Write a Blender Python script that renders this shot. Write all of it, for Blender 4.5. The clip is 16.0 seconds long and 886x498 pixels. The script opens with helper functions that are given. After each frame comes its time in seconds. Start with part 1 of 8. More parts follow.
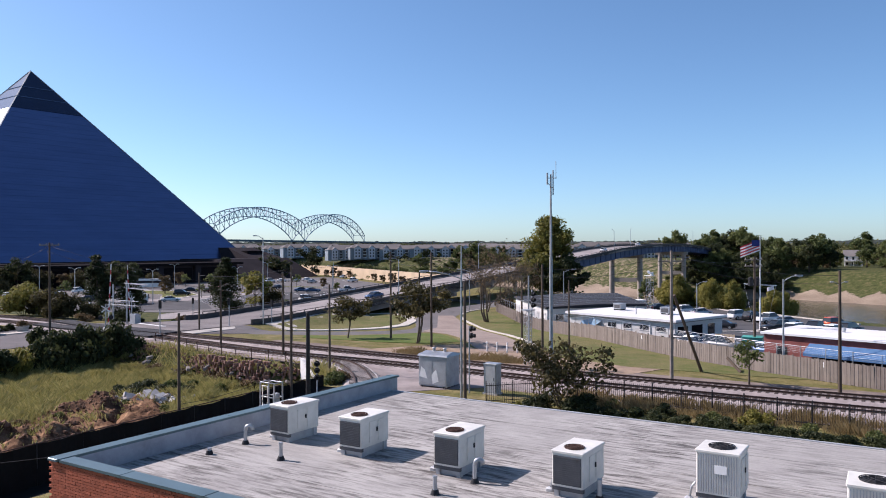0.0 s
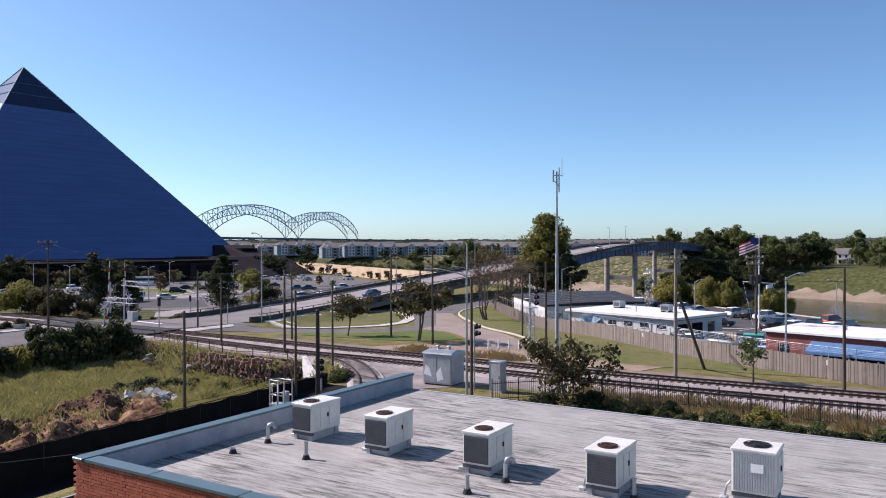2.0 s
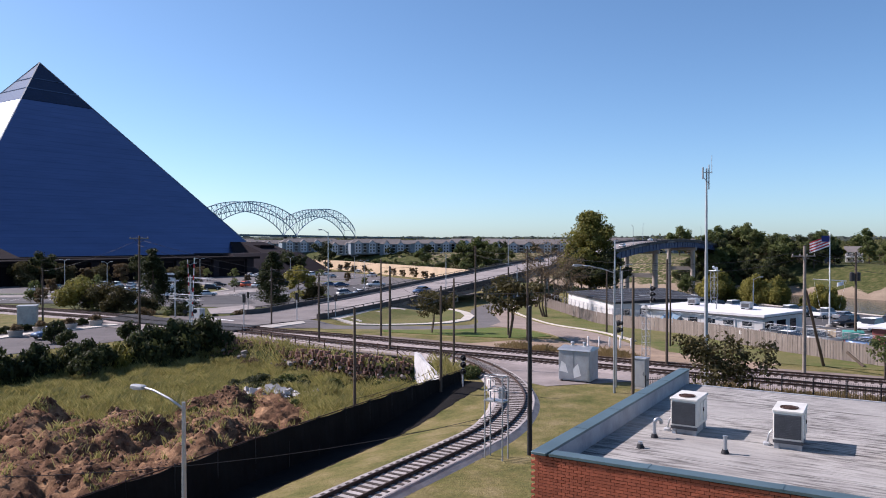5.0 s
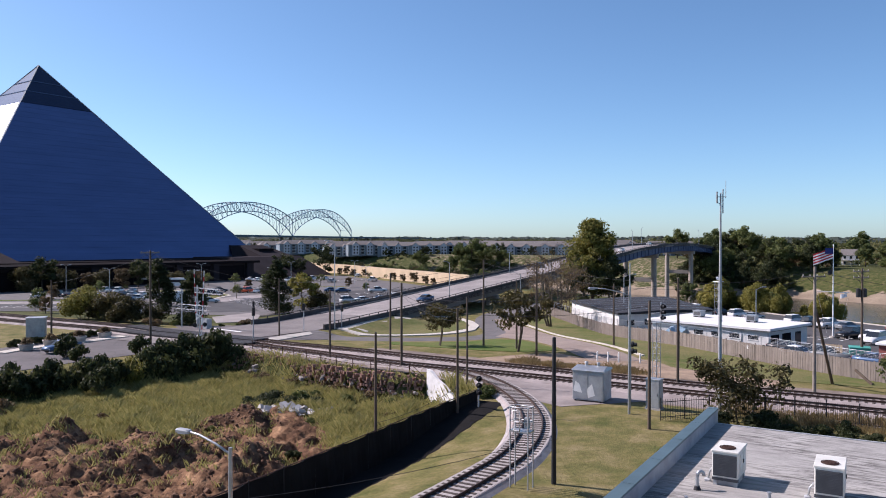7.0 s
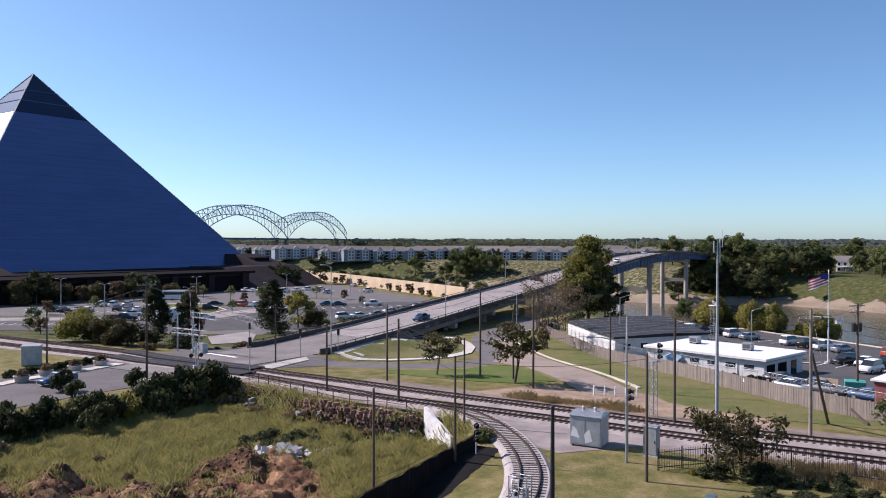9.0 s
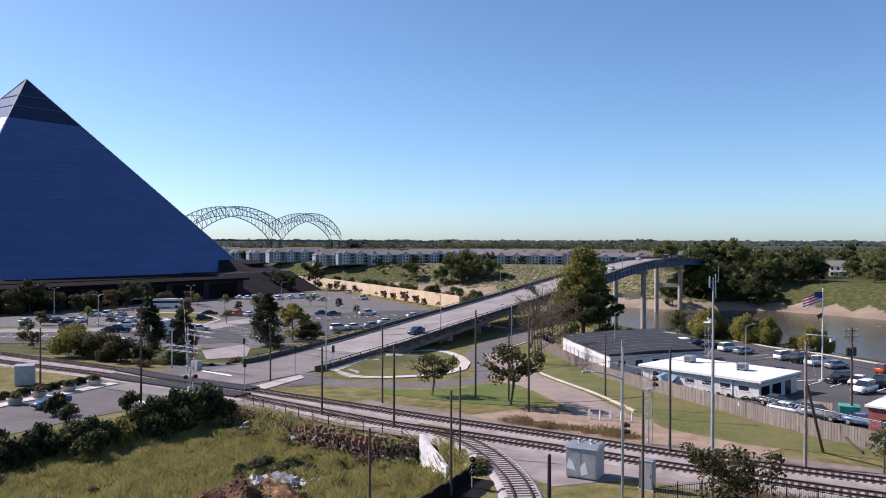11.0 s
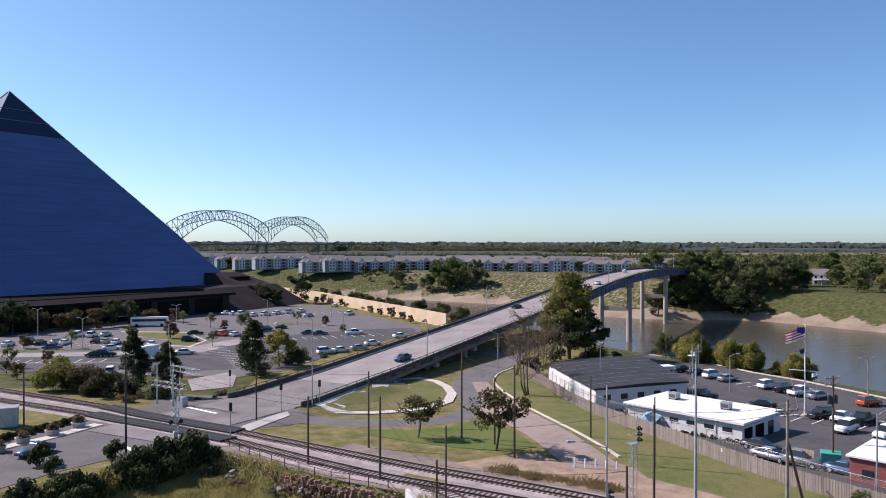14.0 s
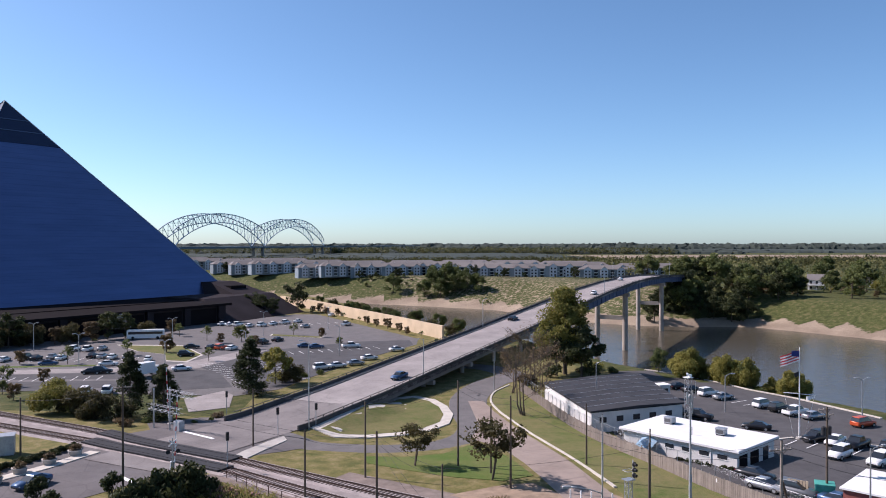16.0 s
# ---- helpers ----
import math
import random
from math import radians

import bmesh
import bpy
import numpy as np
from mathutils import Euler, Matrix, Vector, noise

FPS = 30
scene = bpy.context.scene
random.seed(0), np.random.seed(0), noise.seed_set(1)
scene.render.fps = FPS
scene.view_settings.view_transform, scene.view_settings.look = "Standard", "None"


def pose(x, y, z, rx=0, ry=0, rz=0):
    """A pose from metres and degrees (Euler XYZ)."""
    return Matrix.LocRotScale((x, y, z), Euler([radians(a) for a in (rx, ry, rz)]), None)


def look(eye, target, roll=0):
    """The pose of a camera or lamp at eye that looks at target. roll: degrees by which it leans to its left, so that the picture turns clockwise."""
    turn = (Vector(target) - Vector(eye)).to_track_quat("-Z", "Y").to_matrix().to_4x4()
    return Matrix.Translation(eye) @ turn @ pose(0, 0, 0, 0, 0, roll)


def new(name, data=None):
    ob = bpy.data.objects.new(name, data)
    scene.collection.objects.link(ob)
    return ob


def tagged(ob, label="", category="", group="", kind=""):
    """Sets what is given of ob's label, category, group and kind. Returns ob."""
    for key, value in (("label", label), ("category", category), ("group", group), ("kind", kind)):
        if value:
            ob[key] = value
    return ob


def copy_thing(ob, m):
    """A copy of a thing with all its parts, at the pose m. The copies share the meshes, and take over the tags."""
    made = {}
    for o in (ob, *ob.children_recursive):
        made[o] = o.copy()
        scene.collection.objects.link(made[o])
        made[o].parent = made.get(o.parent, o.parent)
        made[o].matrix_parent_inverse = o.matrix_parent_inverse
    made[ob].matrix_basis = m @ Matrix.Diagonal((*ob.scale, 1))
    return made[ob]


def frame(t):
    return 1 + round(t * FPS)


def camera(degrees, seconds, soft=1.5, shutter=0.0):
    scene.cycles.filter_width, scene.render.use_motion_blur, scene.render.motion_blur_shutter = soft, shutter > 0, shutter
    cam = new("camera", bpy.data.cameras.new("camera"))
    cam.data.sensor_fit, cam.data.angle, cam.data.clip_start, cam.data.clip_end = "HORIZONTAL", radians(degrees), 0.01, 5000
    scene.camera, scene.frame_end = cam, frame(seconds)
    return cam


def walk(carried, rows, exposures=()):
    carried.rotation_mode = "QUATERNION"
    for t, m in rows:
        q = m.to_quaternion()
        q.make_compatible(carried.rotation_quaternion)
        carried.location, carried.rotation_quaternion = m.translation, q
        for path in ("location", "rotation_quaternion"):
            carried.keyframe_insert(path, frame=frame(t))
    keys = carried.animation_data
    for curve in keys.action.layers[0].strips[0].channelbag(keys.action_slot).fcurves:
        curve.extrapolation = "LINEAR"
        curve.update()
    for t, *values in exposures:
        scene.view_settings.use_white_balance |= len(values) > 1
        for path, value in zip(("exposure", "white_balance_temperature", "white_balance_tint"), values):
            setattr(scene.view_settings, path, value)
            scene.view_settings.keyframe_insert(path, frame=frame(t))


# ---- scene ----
cam = camera(60.0, 16.0, 1.0)
ROWS = [
    (0.0, -0.00, 0.00, 13.75, 0.00, -0.18, -0.18),
    (0.5, 0.53, 0.05, 13.73, -0.06, -0.18, -0.18),
    (1.0, 0.65, 0.12, 13.74, -0.23, -0.24, -0.18),
    (1.5, 0.09, 0.17, 13.75, -0.39, -0.28, -0.13),
    (2.0, -0.96, 0.20, 13.73, -0.51, -0.35, -0.13),
    (2.5, -2.42, 0.26, 13.71, -0.60, -0.40, -0.14),
    (3.0, -4.25, 0.34, 13.68, -0.72, -0.42, -0.12),
    (3.5, -6.43, 0.40, 13.67, -0.79, -0.45, -0.10),
    (4.0, -8.91, 0.58, 13.65, -0.90, -0.50, -0.07),
    (4.2, -9.96, 0.65, 13.64, -0.95, -0.52, -0.05),
    (6.3, -14.81, -0.28, 14.25, -1.29, -0.55, 0.02),
    (6.5, -14.81, -0.27, 14.60, -1.33, -0.55, 0.03),
    (7.0, -14.79, -0.23, 15.49, -1.42, -0.56, 0.07),
    (7.5, -14.78, -0.17, 16.43, -1.53, -0.55, 0.09),
    (8.0, -14.81, -0.14, 17.33, -1.61, -0.54, 0.06),
    (8.5, -14.90, -0.16, 18.28, -1.71, -0.53, 0.08),
    (9.0, -14.98, -0.22, 19.28, -1.77, -0.50, 0.08),
    (9.2, -15.02, -0.24, 19.68, -1.78, -0.49, 0.08),
    (11.3, -15.12, -0.12, 22.46, -2.21, -0.47, 0.14),
    (11.5, -15.10, -0.14, 22.83, -2.21, -0.47, 0.14),
    (12.0, -15.12, -0.22, 23.72, -2.85, -0.49, 0.17),
    (12.5, -15.09, -0.28, 24.66, -2.91, -0.47, 0.13),
    (13.0, -15.01, -0.33, 25.60, -2.98, -0.44, 0.11),
    (13.5, -15.03, -0.35, 26.56, -3.07, -0.44, 0.11),
    (14.0, -15.01, -0.36, 27.54, -3.16, -0.42, 0.08),
    (14.5, -15.07, -0.39, 28.56, -3.22, -0.41, 0.05),
    (15.0, -15.07, -0.48, 29.52, -3.28, -0.37, 0.01),
    (15.5, -15.03, -0.59, 30.45, -3.36, -0.35, 0.03),
    (16.0, -15.01, -0.70, 31.25, -3.44, -0.37, -0.03),
]
walk(cam, [(t, pose(x, y, z, 90 + pitch, 0, yaw) @ pose(0, 0, 0, 0, 0, roll)) for t, x, y, z, yaw, pitch, roll in ROWS], exposures=[(0.0, 0.72, 5560, 6)])

# ---- world, sun, exposure ----
SUN_FROM = Vector((-0.935, 0.36, 0.86)).normalized()
world = bpy.data.worlds.new("sky")
scene.world = world
world.use_nodes = True
wn = world.node_tree.nodes
sky = wn.new("ShaderNodeTexSky")
sky.sky_type = "NISHITA"
sky.sun_disc = False
sky.sun_elevation = math.asin(SUN_FROM.z)
sky.sun_rotation = math.atan2(SUN_FROM.x, SUN_FROM.y)
sky.air_density, sky.dust_density, sky.ozone_density, sky.altitude = 0.72, 0.6, 1.9, 0
wn["Background"].inputs["Strength"].default_value = 0.088
world.node_tree.links.new(sky.outputs["Color"], wn["Background"].inputs["Color"])
sun_data = bpy.data.lights.new("sun", "SUN")
sun_data.energy, sun_data.angle, sun_data.color = 5.0, radians(0.55), (1.0, 0.785, 0.70)
sun = new("sun", sun_data)
sun.matrix_world = look(SUN_FROM * 300, (0, 0, 0))


# ---- materials ----
def shader(name, rough=0.8, metal=0.0, spec=0.3):
    m = bpy.data.materials.new(name)
    m.use_nodes = True
    b = m.node_tree.nodes["Principled BSDF"]
    b.inputs["Roughness"].default_value = rough
    b.inputs["Metallic"].default_value = metal
    b.inputs["Specular IOR Level"].default_value = spec
    return m, m.node_tree.nodes, m.node_tree.links, b


def noise_node(n, l, scale, detail=4.0, rough=0.6, vec=None):
    t = n.new("ShaderNodeTexNoise")
    t.inputs["Scale"].default_value, t.inputs["Detail"].default_value, t.inputs["Roughness"].default_value = scale, detail, rough
    if vec is None:
        g = n.new("ShaderNodeNewGeometry")
        vec = g.outputs["Position"]
    l.new(vec, t.inputs["Vector"])
    return t.outputs["Fac"]


def ramp(n, l, fac, stops):
    r = n.new("ShaderNodeValToRGB")
    e = r.color_ramp.elements
    e[0].position, e[0].color = stops[0][0], (*stops[0][1], 1)
    e[1].position, e[1].color = stops[-1][0], (*stops[-1][1], 1)
    for p, c in stops[1:-1]:
        k = e.new(p)
        k.color = (*c, 1)
    l.new(fac, r.inputs["Fac"])
    return r.outputs["Color"]


def mix(n, l, fac, a, b, mode="MIX"):
    x = n.new("ShaderNodeMix")
    x.data_type, x.blend_type = "RGBA", mode
    for s, v in ((0, fac), (6, a), (7, b)):
        if isinstance(v, (int, float)):
            x.inputs[s].default_value = v
        elif isinstance(v, tuple):
            x.inputs[s].default_value = (*v, 1)
        else:
            l.new(v, x.inputs[s])
    return x.outputs[2]


def mathn(n, l, op, a, b=0.0):
    x = n.new("ShaderNodeMath")
    x.operation = op
    for s, v in ((0, a), (1, b)):
        if isinstance(v, (int, float)):
            x.inputs[s].default_value = v
        else:
            l.new(v, x.inputs[s])
    return x.outputs[0]


def bump(n, l, b, height, strength=0.4, dist=0.05):
    k = n.new("ShaderNodeBump")
    k.inputs["Strength"].default_value, k.inputs["Distance"].default_value = strength, dist
    l.new(height, k.inputs["Height"])
    l.new(k.outputs["Normal"], b.inputs["Normal"])


def dark(c, f):
    return tuple(v * f for v in c)


def plain(name, c, rough=0.7, metal=0.0, vary=0.25, scale=1.5, fine=20.0, relief=0.15, spec=0.3, rand=0.0):
    """A surface of one colour with stains at two sizes, a little relief, and a tone of its own for each object."""
    m, n, l, b = shader(name, rough, metal, spec)
    big = noise_node(n, l, scale, 5)
    small = noise_node(n, l, fine, 3)
    col = ramp(n, l, big, [(0.3, dark(c, 1 - vary)), (0.7, tuple(min(1, v * (1 + vary * 0.6)) for v in c))])
    col = mix(n, l, 0.35 * min(1, vary * 2), col, ramp(n, l, small, [(0.35, dark(c, 0.7)), (0.65, c)]))
    if rand:
        o = n.new("ShaderNodeObjectInfo")
        col = mix(n, l, rand, col, ramp(n, l, o.outputs["Random"], [(0.0, dark(c, 0.55)), (1.0, tuple(min(1, v * 1.35) for v in c))]))
    l.new(col, b.inputs["Base Color"])
    if relief:
        bump(n, l, b, small, relief, 0.02)
    return m


def leafy(name, c1, c2, c3):
    m, n, l, b = shader(name, 0.65, 0, 0.25)
    g = n.new("ShaderNodeNewGeometry")
    o = n.new("ShaderNodeObjectInfo")
    col = ramp(n, l, g.outputs["Random Per Island"], [(0.0, c1), (0.5, c2), (1.0, c3)])
    col = mix(n, l, 0.35, col, ramp(n, l, o.outputs["Random"], [(0.0, dark(c1, 0.7)), (1.0, c3)]))
    l.new(col, b.inputs["Base Color"])
    b.inputs["Subsurface Weight"].default_value = 0.0
    tr = n.new("ShaderNodeBsdfTranslucent")
    l.new(col, tr.inputs["Color"])
    mx = n.new("ShaderNodeMixShader")
    mx.inputs[0].default_value = 0.38
    l.new(b.outputs[0], mx.inputs[1])
    l.new(tr.outputs[0], mx.inputs[2])
    l.new(mx.outputs[0], n["Material Output"].inputs["Surface"])
    return m


def ground_material():
    m, n, l, b = shader("ground_soil_grass", 0.95, 0, 0.1)
    a = n.new("ShaderNodeAttribute")
    a.attribute_name = "zone"
    sep = n.new("ShaderNodeSeparateColor")
    l.new(a.outputs["Color"], sep.inputs[0])
    big, mid, small = noise_node(n, l, 0.05, 5), noise_node(n, l, 0.45, 5), noise_node(n, l, 5.0, 5, 0.7)
    lawn = ramp(n, l, mid, [(0.3, (0.095, 0.103, 0.032)), (0.5, (0.168, 0.148, 0.057)), (0.72, (0.26, 0.21, 0.11))])
    weeds = ramp(n, l, mid, [(0.25, (0.032, 0.042, 0.014)), (0.5, (0.072, 0.080, 0.027)), (0.75, (0.15, 0.126, 0.062))])
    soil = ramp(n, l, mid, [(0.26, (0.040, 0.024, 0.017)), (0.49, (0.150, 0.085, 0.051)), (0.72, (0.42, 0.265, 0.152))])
    # Noise multiplies crevice shade into the soil colour, apart from the relief.
    crevice_shade = noise_node(n, l, 1.7, 6, 0.75)
    soil = mix(n, l, 0.85, soil, ramp(n, l, crevice_shade, [(0.34, (0.22, 0.2, 0.2)), (0.52, (1, 1, 1)), (0.7, (1.25, 1.2, 1.1))]), "MULTIPLY")
    sand = ramp(n, l, big, [(0.3, (0.20, 0.155, 0.115)), (0.7, (0.36, 0.29, 0.215))])
    def edge(s):
        v = mathn(n, l, "ADD", s, mathn(n, l, "MULTIPLY", mathn(n, l, "SUBTRACT", mid, 0.5), 0.9))
        return ramp(n, l, v, [(0.42, (0, 0, 0)), (0.58, (1, 1, 1))])
    col = mix(n, l, edge(sep.outputs[0]), lawn, weeds)
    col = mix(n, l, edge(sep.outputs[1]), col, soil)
    col = mix(n, l, edge(sep.outputs[2]), col, sand)
    col = mix(n, l, 0.55, col, ramp(n, l, small, [(0.3, (0.35, 0.35, 0.35)), (0.7, (1.25, 1.25, 1.2))]), "MULTIPLY")
    l.new(col, b.inputs["Base Color"])
    bump(n, l, b, small, 0.8, 0.12)
    return m


def road_material(name, c, c2, scale=0.25):
    m, n, l, b = shader(name, 0.9, 0, 0.2)
    big, fine = noise_node(n, l, scale, 6, 0.65), noise_node(n, l, 25.0, 3)
    col = ramp(n, l, big, [(0.3, c), (0.7, c2)])
    v = n.new("ShaderNodeTexVoronoi")
    v.feature = "DISTANCE_TO_EDGE"
    v.inputs["Scale"].default_value = 0.16
    g = n.new("ShaderNodeNewGeometry")
    l.new(g.outputs["Position"], v.inputs["Vector"])
    crack = ramp(n, l, v.outputs["Distance"], [(0.0, (0.55, 0.55, 0.55)), (0.02, (1, 1, 1))])
    col = mix(n, l, 0.6, col, crack, "MULTIPLY")
    col = mix(n, l, 0.35, col, ramp(n, l, fine, [(0.3, dark(c, 0.6)), (0.7, c2)]))
    l.new(col, b.inputs["Base Color"])
    bump(n, l, b, fine, 0.3, 0.01)
    return m


def water_material():
    m, n, l, b = shader("river_water", 0.16, 0, 0.16)
    b.inputs["Base Color"].default_value = (0.072, 0.063, 0.046, 1)
    w = noise_node(n, l, 0.35, 4, 0.6)
    bump(n, l, b, w, 0.5, 0.35)
    return m


def steel_panels(name, c, rough):
    """Stainless cladding in courses: each course has its own tone."""
    m, n, l, b = shader(name, rough, 1.0, 0.5)
    g = n.new("ShaderNodeNewGeometry")
    sep = n.new("ShaderNodeSeparateXYZ")
    l.new(g.outputs["Position"], sep.inputs[0])
    row = mathn(n, l, "FRACT", mathn(n, l, "MULTIPLY", sep.outputs[2], 0.42))
    seam = ramp(n, l, row, [(0.0, (0.82, 0.82, 0.82)), (0.06, (1, 1, 1))])
    stain = n.new("ShaderNodeMapping")
    stain.inputs["Scale"].default_value = (0.05, 0.05, 0.4)
    l.new(g.outputs["Position"], stain.inputs["Vector"])
    st = noise_node(n, l, 1.0, 5, 0.6, stain.outputs["Vector"])
    col = mix(n, l, 1.0, ramp(n, l, st, [(0.3, dark(c, 0.9)), (0.7, dark(c, 1.08))]), seam, "MULTIPLY")
    l.new(col, b.inputs["Base Color"])
    return m


def roof_material():
    m, n, l, b = shader("weathered_roof_membrane", 0.85, 0, 0.2)
    tc = n.new("ShaderNodeTexCoord")
    mp = n.new("ShaderNodeMapping")
    mp.inputs["Scale"].default_value = (1.15, 8.0, 1)
    l.new(tc.outputs["Object"], mp.inputs["Vector"])
    streak = noise_node(n, l, 1.0, 5, 0.62, mp.outputs["Vector"])
    worn = noise_node(n, l, 0.22, 4, 0.6, tc.outputs["Object"])
    blotch = noise_node(n, l, 0.6, 5, 0.65, tc.outputs["Object"])
    fine = noise_node(n, l, 14.0, 4, 0.6, tc.outputs["Object"])
    lines = ramp(n, l, streak, [(0.36, (0.088, 0.081, 0.075)), (0.46, (0.23, 0.219, 0.205)), (0.57, (0.375, 0.361, 0.339))])
    col = mix(n, l, ramp(n, l, worn, [(0.40, (0.0, 0.0, 0.0)), (0.60, (0.8, 0.8, 0.8))]), lines, (0.335, 0.322, 0.302))
    col = mix(n, l, 0.5, col, ramp(n, l, blotch, [(0.3, (0.62, 0.60, 0.60)), (0.65, (1.12, 1.12, 1.1))]), "MULTIPLY")
    col = mix(n, l, 0.3, col, ramp(n, l, fine, [(0.3, (0.7, 0.7, 0.7)), (0.7, (1.1, 1.1, 1.1))]), "MULTIPLY")
    l.new(col, b.inputs["Base Color"])
    bump(n, l, b, streak, 0.35, 0.03)
    return m


M_GROUND = ground_material()
M_WATER = water_material()
M_ASPHALT = road_material("worn_asphalt", (0.105, 0.097, 0.096), (0.17, 0.158, 0.153))
M_ASPHALT_DARK = road_material("dark_asphalt", (0.055, 0.053, 0.055), (0.10, 0.096, 0.097))
M_ROAD = road_material("pale_concrete_road", (0.185, 0.165, 0.16), (0.37, 0.335, 0.315), 0.14)
M_CONC = plain("concrete", (0.42, 0.39, 0.35), 0.9, 0, 0.3, 0.4, 9, 0.25)
M_CONC_DARK = plain("stained_concrete", (0.24, 0.215, 0.195), 0.9, 0, 0.35, 0.25, 6, 0.25)
M_KERB = plain("kerb_concrete", (0.50, 0.46, 0.40), 0.9, 0, 0.25, 0.8, 12, 0.2)
M_TANWALL = plain("tan_floodwall_concrete", (0.55, 0.43, 0.29), 0.9, 0, 0.18, 0.2, 5, 0.15)
M_BALLAST = plain("grey_ballast", (0.34, 0.295, 0.28), 1.0, 0, 0.5, 0.5, 5, 1.0)
M_TIE = plain("creosote_timber", (0.060, 0.048, 0.042), 0.95, 0, 0.4, 3, 20, 0.4, rand=0.45)
M_RAIL = plain("rusty_rail_steel", (0.075, 0.05, 0.04), 0.6, 0.4, 0.3, 3, 25, 0.2)
M_STEEL = steel_panels("stainless_cladding", (0.20, 0.235, 0.385), 0.30)
M_PYRGLASS = plain("dark_apex_glazing", (0.035, 0.045, 0.085), 0.18, 0.6, 0.15, 0.1, 2, 0, 0.5)
# The pyramid's shadow over the podium is put into this dark colour.
M_PODIUM = plain("shaded_podium_concrete", (0.033, 0.028, 0.031), 0.95, 0, 0.25, 0.08, 2, 0.2, 0.05)
# Near-black shade colour for podium roofs and recesses; also fills doorways and openings.
M_PODIUM_SHADE = plain("podium_recess", (0.014, 0.012, 0.013), 0.95, 0, 0.25, 0.1, 2, 0.2, 0.03)
M_GIRDER = plain("blue_painted_girder", (0.062, 0.082, 0.165), 0.6, 0.1, 0.3, 0.3, 6, 0.1)
M_BARRIER = plain("dark_rail_barrier", (0.075, 0.068, 0.066), 0.8, 0, 0.3, 0.5, 9, 0.2)
M_PIER = plain("pier_concrete", (0.36, 0.315, 0.27), 0.9, 0, 0.3, 0.2, 5, 0.25)
M_TRUSS = plain("grey_blue_truss_paint", (0.40, 0.45, 0.49), 0.6, 0.1, 0.15, 0.1, 2, 0)
M_DECKFAR = plain("far_deck_steel", (0.11, 0.14, 0.16), 0.7, 0, 0.15, 0.1, 2, 0)
M_ROOF = roof_material()
M_COPING = plain("teal_metal_coping", (0.12, 0.17, 0.185), 0.45, 0.4, 0.2, 0.8, 8, 0.05)
M_PARAPET = plain("pale_parapet_flashing", (0.36, 0.37, 0.40), 0.7, 0.1, 0.3, 1.2, 9, 0.15)
M_MORTAR = plain("mortar", (0.34, 0.28, 0.24), 0.95, 0, 0.2, 2, 20, 0.3)
M_BRICK = plain("red_brick", (0.36, 0.105, 0.055), 0.9, 0, 0.25, 2.5, 25, 0.3, rand=0.35)
M_ACWHITE = plain("cream_enamel_sheet", (0.66, 0.64, 0.58), 0.5, 0.1, 0.15, 2, 14, 0.05)
M_ACGRILLE = plain("dark_coil_grille", (0.10, 0.10, 0.105), 0.7, 0.3, 0.2, 4, 60, 0.5)
M_RUST = plain("rusty_fan_guard", (0.075, 0.042, 0.034), 0.8, 0.3, 0.4, 6, 30, 0.3)
M_DARKMETAL = plain("dark_metal", (0.035, 0.035, 0.038), 0.6, 0.4, 0.25, 4, 30, 0.1)
M_GALV = plain("galvanised_steel", (0.44, 0.45, 0.46), 0.45, 0.7, 0.22, 2, 12, 0.1)
M_GALV_DULL = plain("dull_silver_paint", (0.40, 0.41, 0.42), 0.6, 0.35, 0.25, 1.6, 12, 0.1)
M_POLE = plain("weathered_pole_timber", (0.105, 0.080, 0.060), 0.95, 0, 0.35, 2, 18, 0.4, rand=0.35)
M_POLE_PALE = plain("pale_pole_timber", (0.25, 0.215, 0.18), 0.95, 0, 0.3, 2, 18, 0.4)
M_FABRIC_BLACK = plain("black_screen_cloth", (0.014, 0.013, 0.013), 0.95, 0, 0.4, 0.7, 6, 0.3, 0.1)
M_WOODFENCE = plain("grey_fence_board", (0.23, 0.195, 0.165), 0.95, 0, 0.3, 1.5, 16, 0.3, rand=0.45)
M_WHITEWALL = plain("white_painted_wall", (0.60, 0.585, 0.56), 0.8, 0, 0.14, 0.5, 7, 0.1)
M_WHITEROOF = plain("white_roof_coating", (0.66, 0.65, 0.64), 0.7, 0, 0.1, 0.3, 5, 0.1)
M_DARKROOF = plain("dark_bitumen_roof", (0.034, 0.034, 0.038), 0.85, 0, 0.35, 0.3, 5, 0.2)
M_GLASS = plain("dark_window_glass", (0.022, 0.026, 0.032), 0.08, 0, 0.1, 0.5, 4, 0, 0.6)
M_BLUE = plain("blue_awning_canvas", (0.08, 0.16, 0.30), 0.85, 0, 0.2, 1.2, 12, 0.1)
M_BLUEGREY = plain("faded_blue_awning", (0.25, 0.36, 0.46), 0.85, 0, 0.2, 1.2, 12, 0.1)
M_TEAL = plain("teal_skip_paint", (0.09, 0.33, 0.27), 0.6, 0.1, 0.25, 1.5, 12, 0.1)
M_WHITE = plain("white_paint", (0.78, 0.77, 0.74), 0.7, 0, 0.12, 2, 12, 0.05)
M_LAMPGLASS = plain("lamp_lens", (0.55, 0.57, 0.58), 0.3, 0, 0.1, 2, 12, 0)
M_RUBBER = plain("tyre_rubber", (0.02, 0.02, 0.02), 0.9, 0, 0.2, 4, 30, 0.2)
M_BARK = plain("bark", (0.10, 0.078, 0.058), 0.95, 0, 0.35, 3, 15, 0.6)
M_RUBBLE = plain("broken_concrete", (0.46, 0.44, 0.42), 0.95, 0, 0.25, 2, 12, 0.3, rand=0.3)
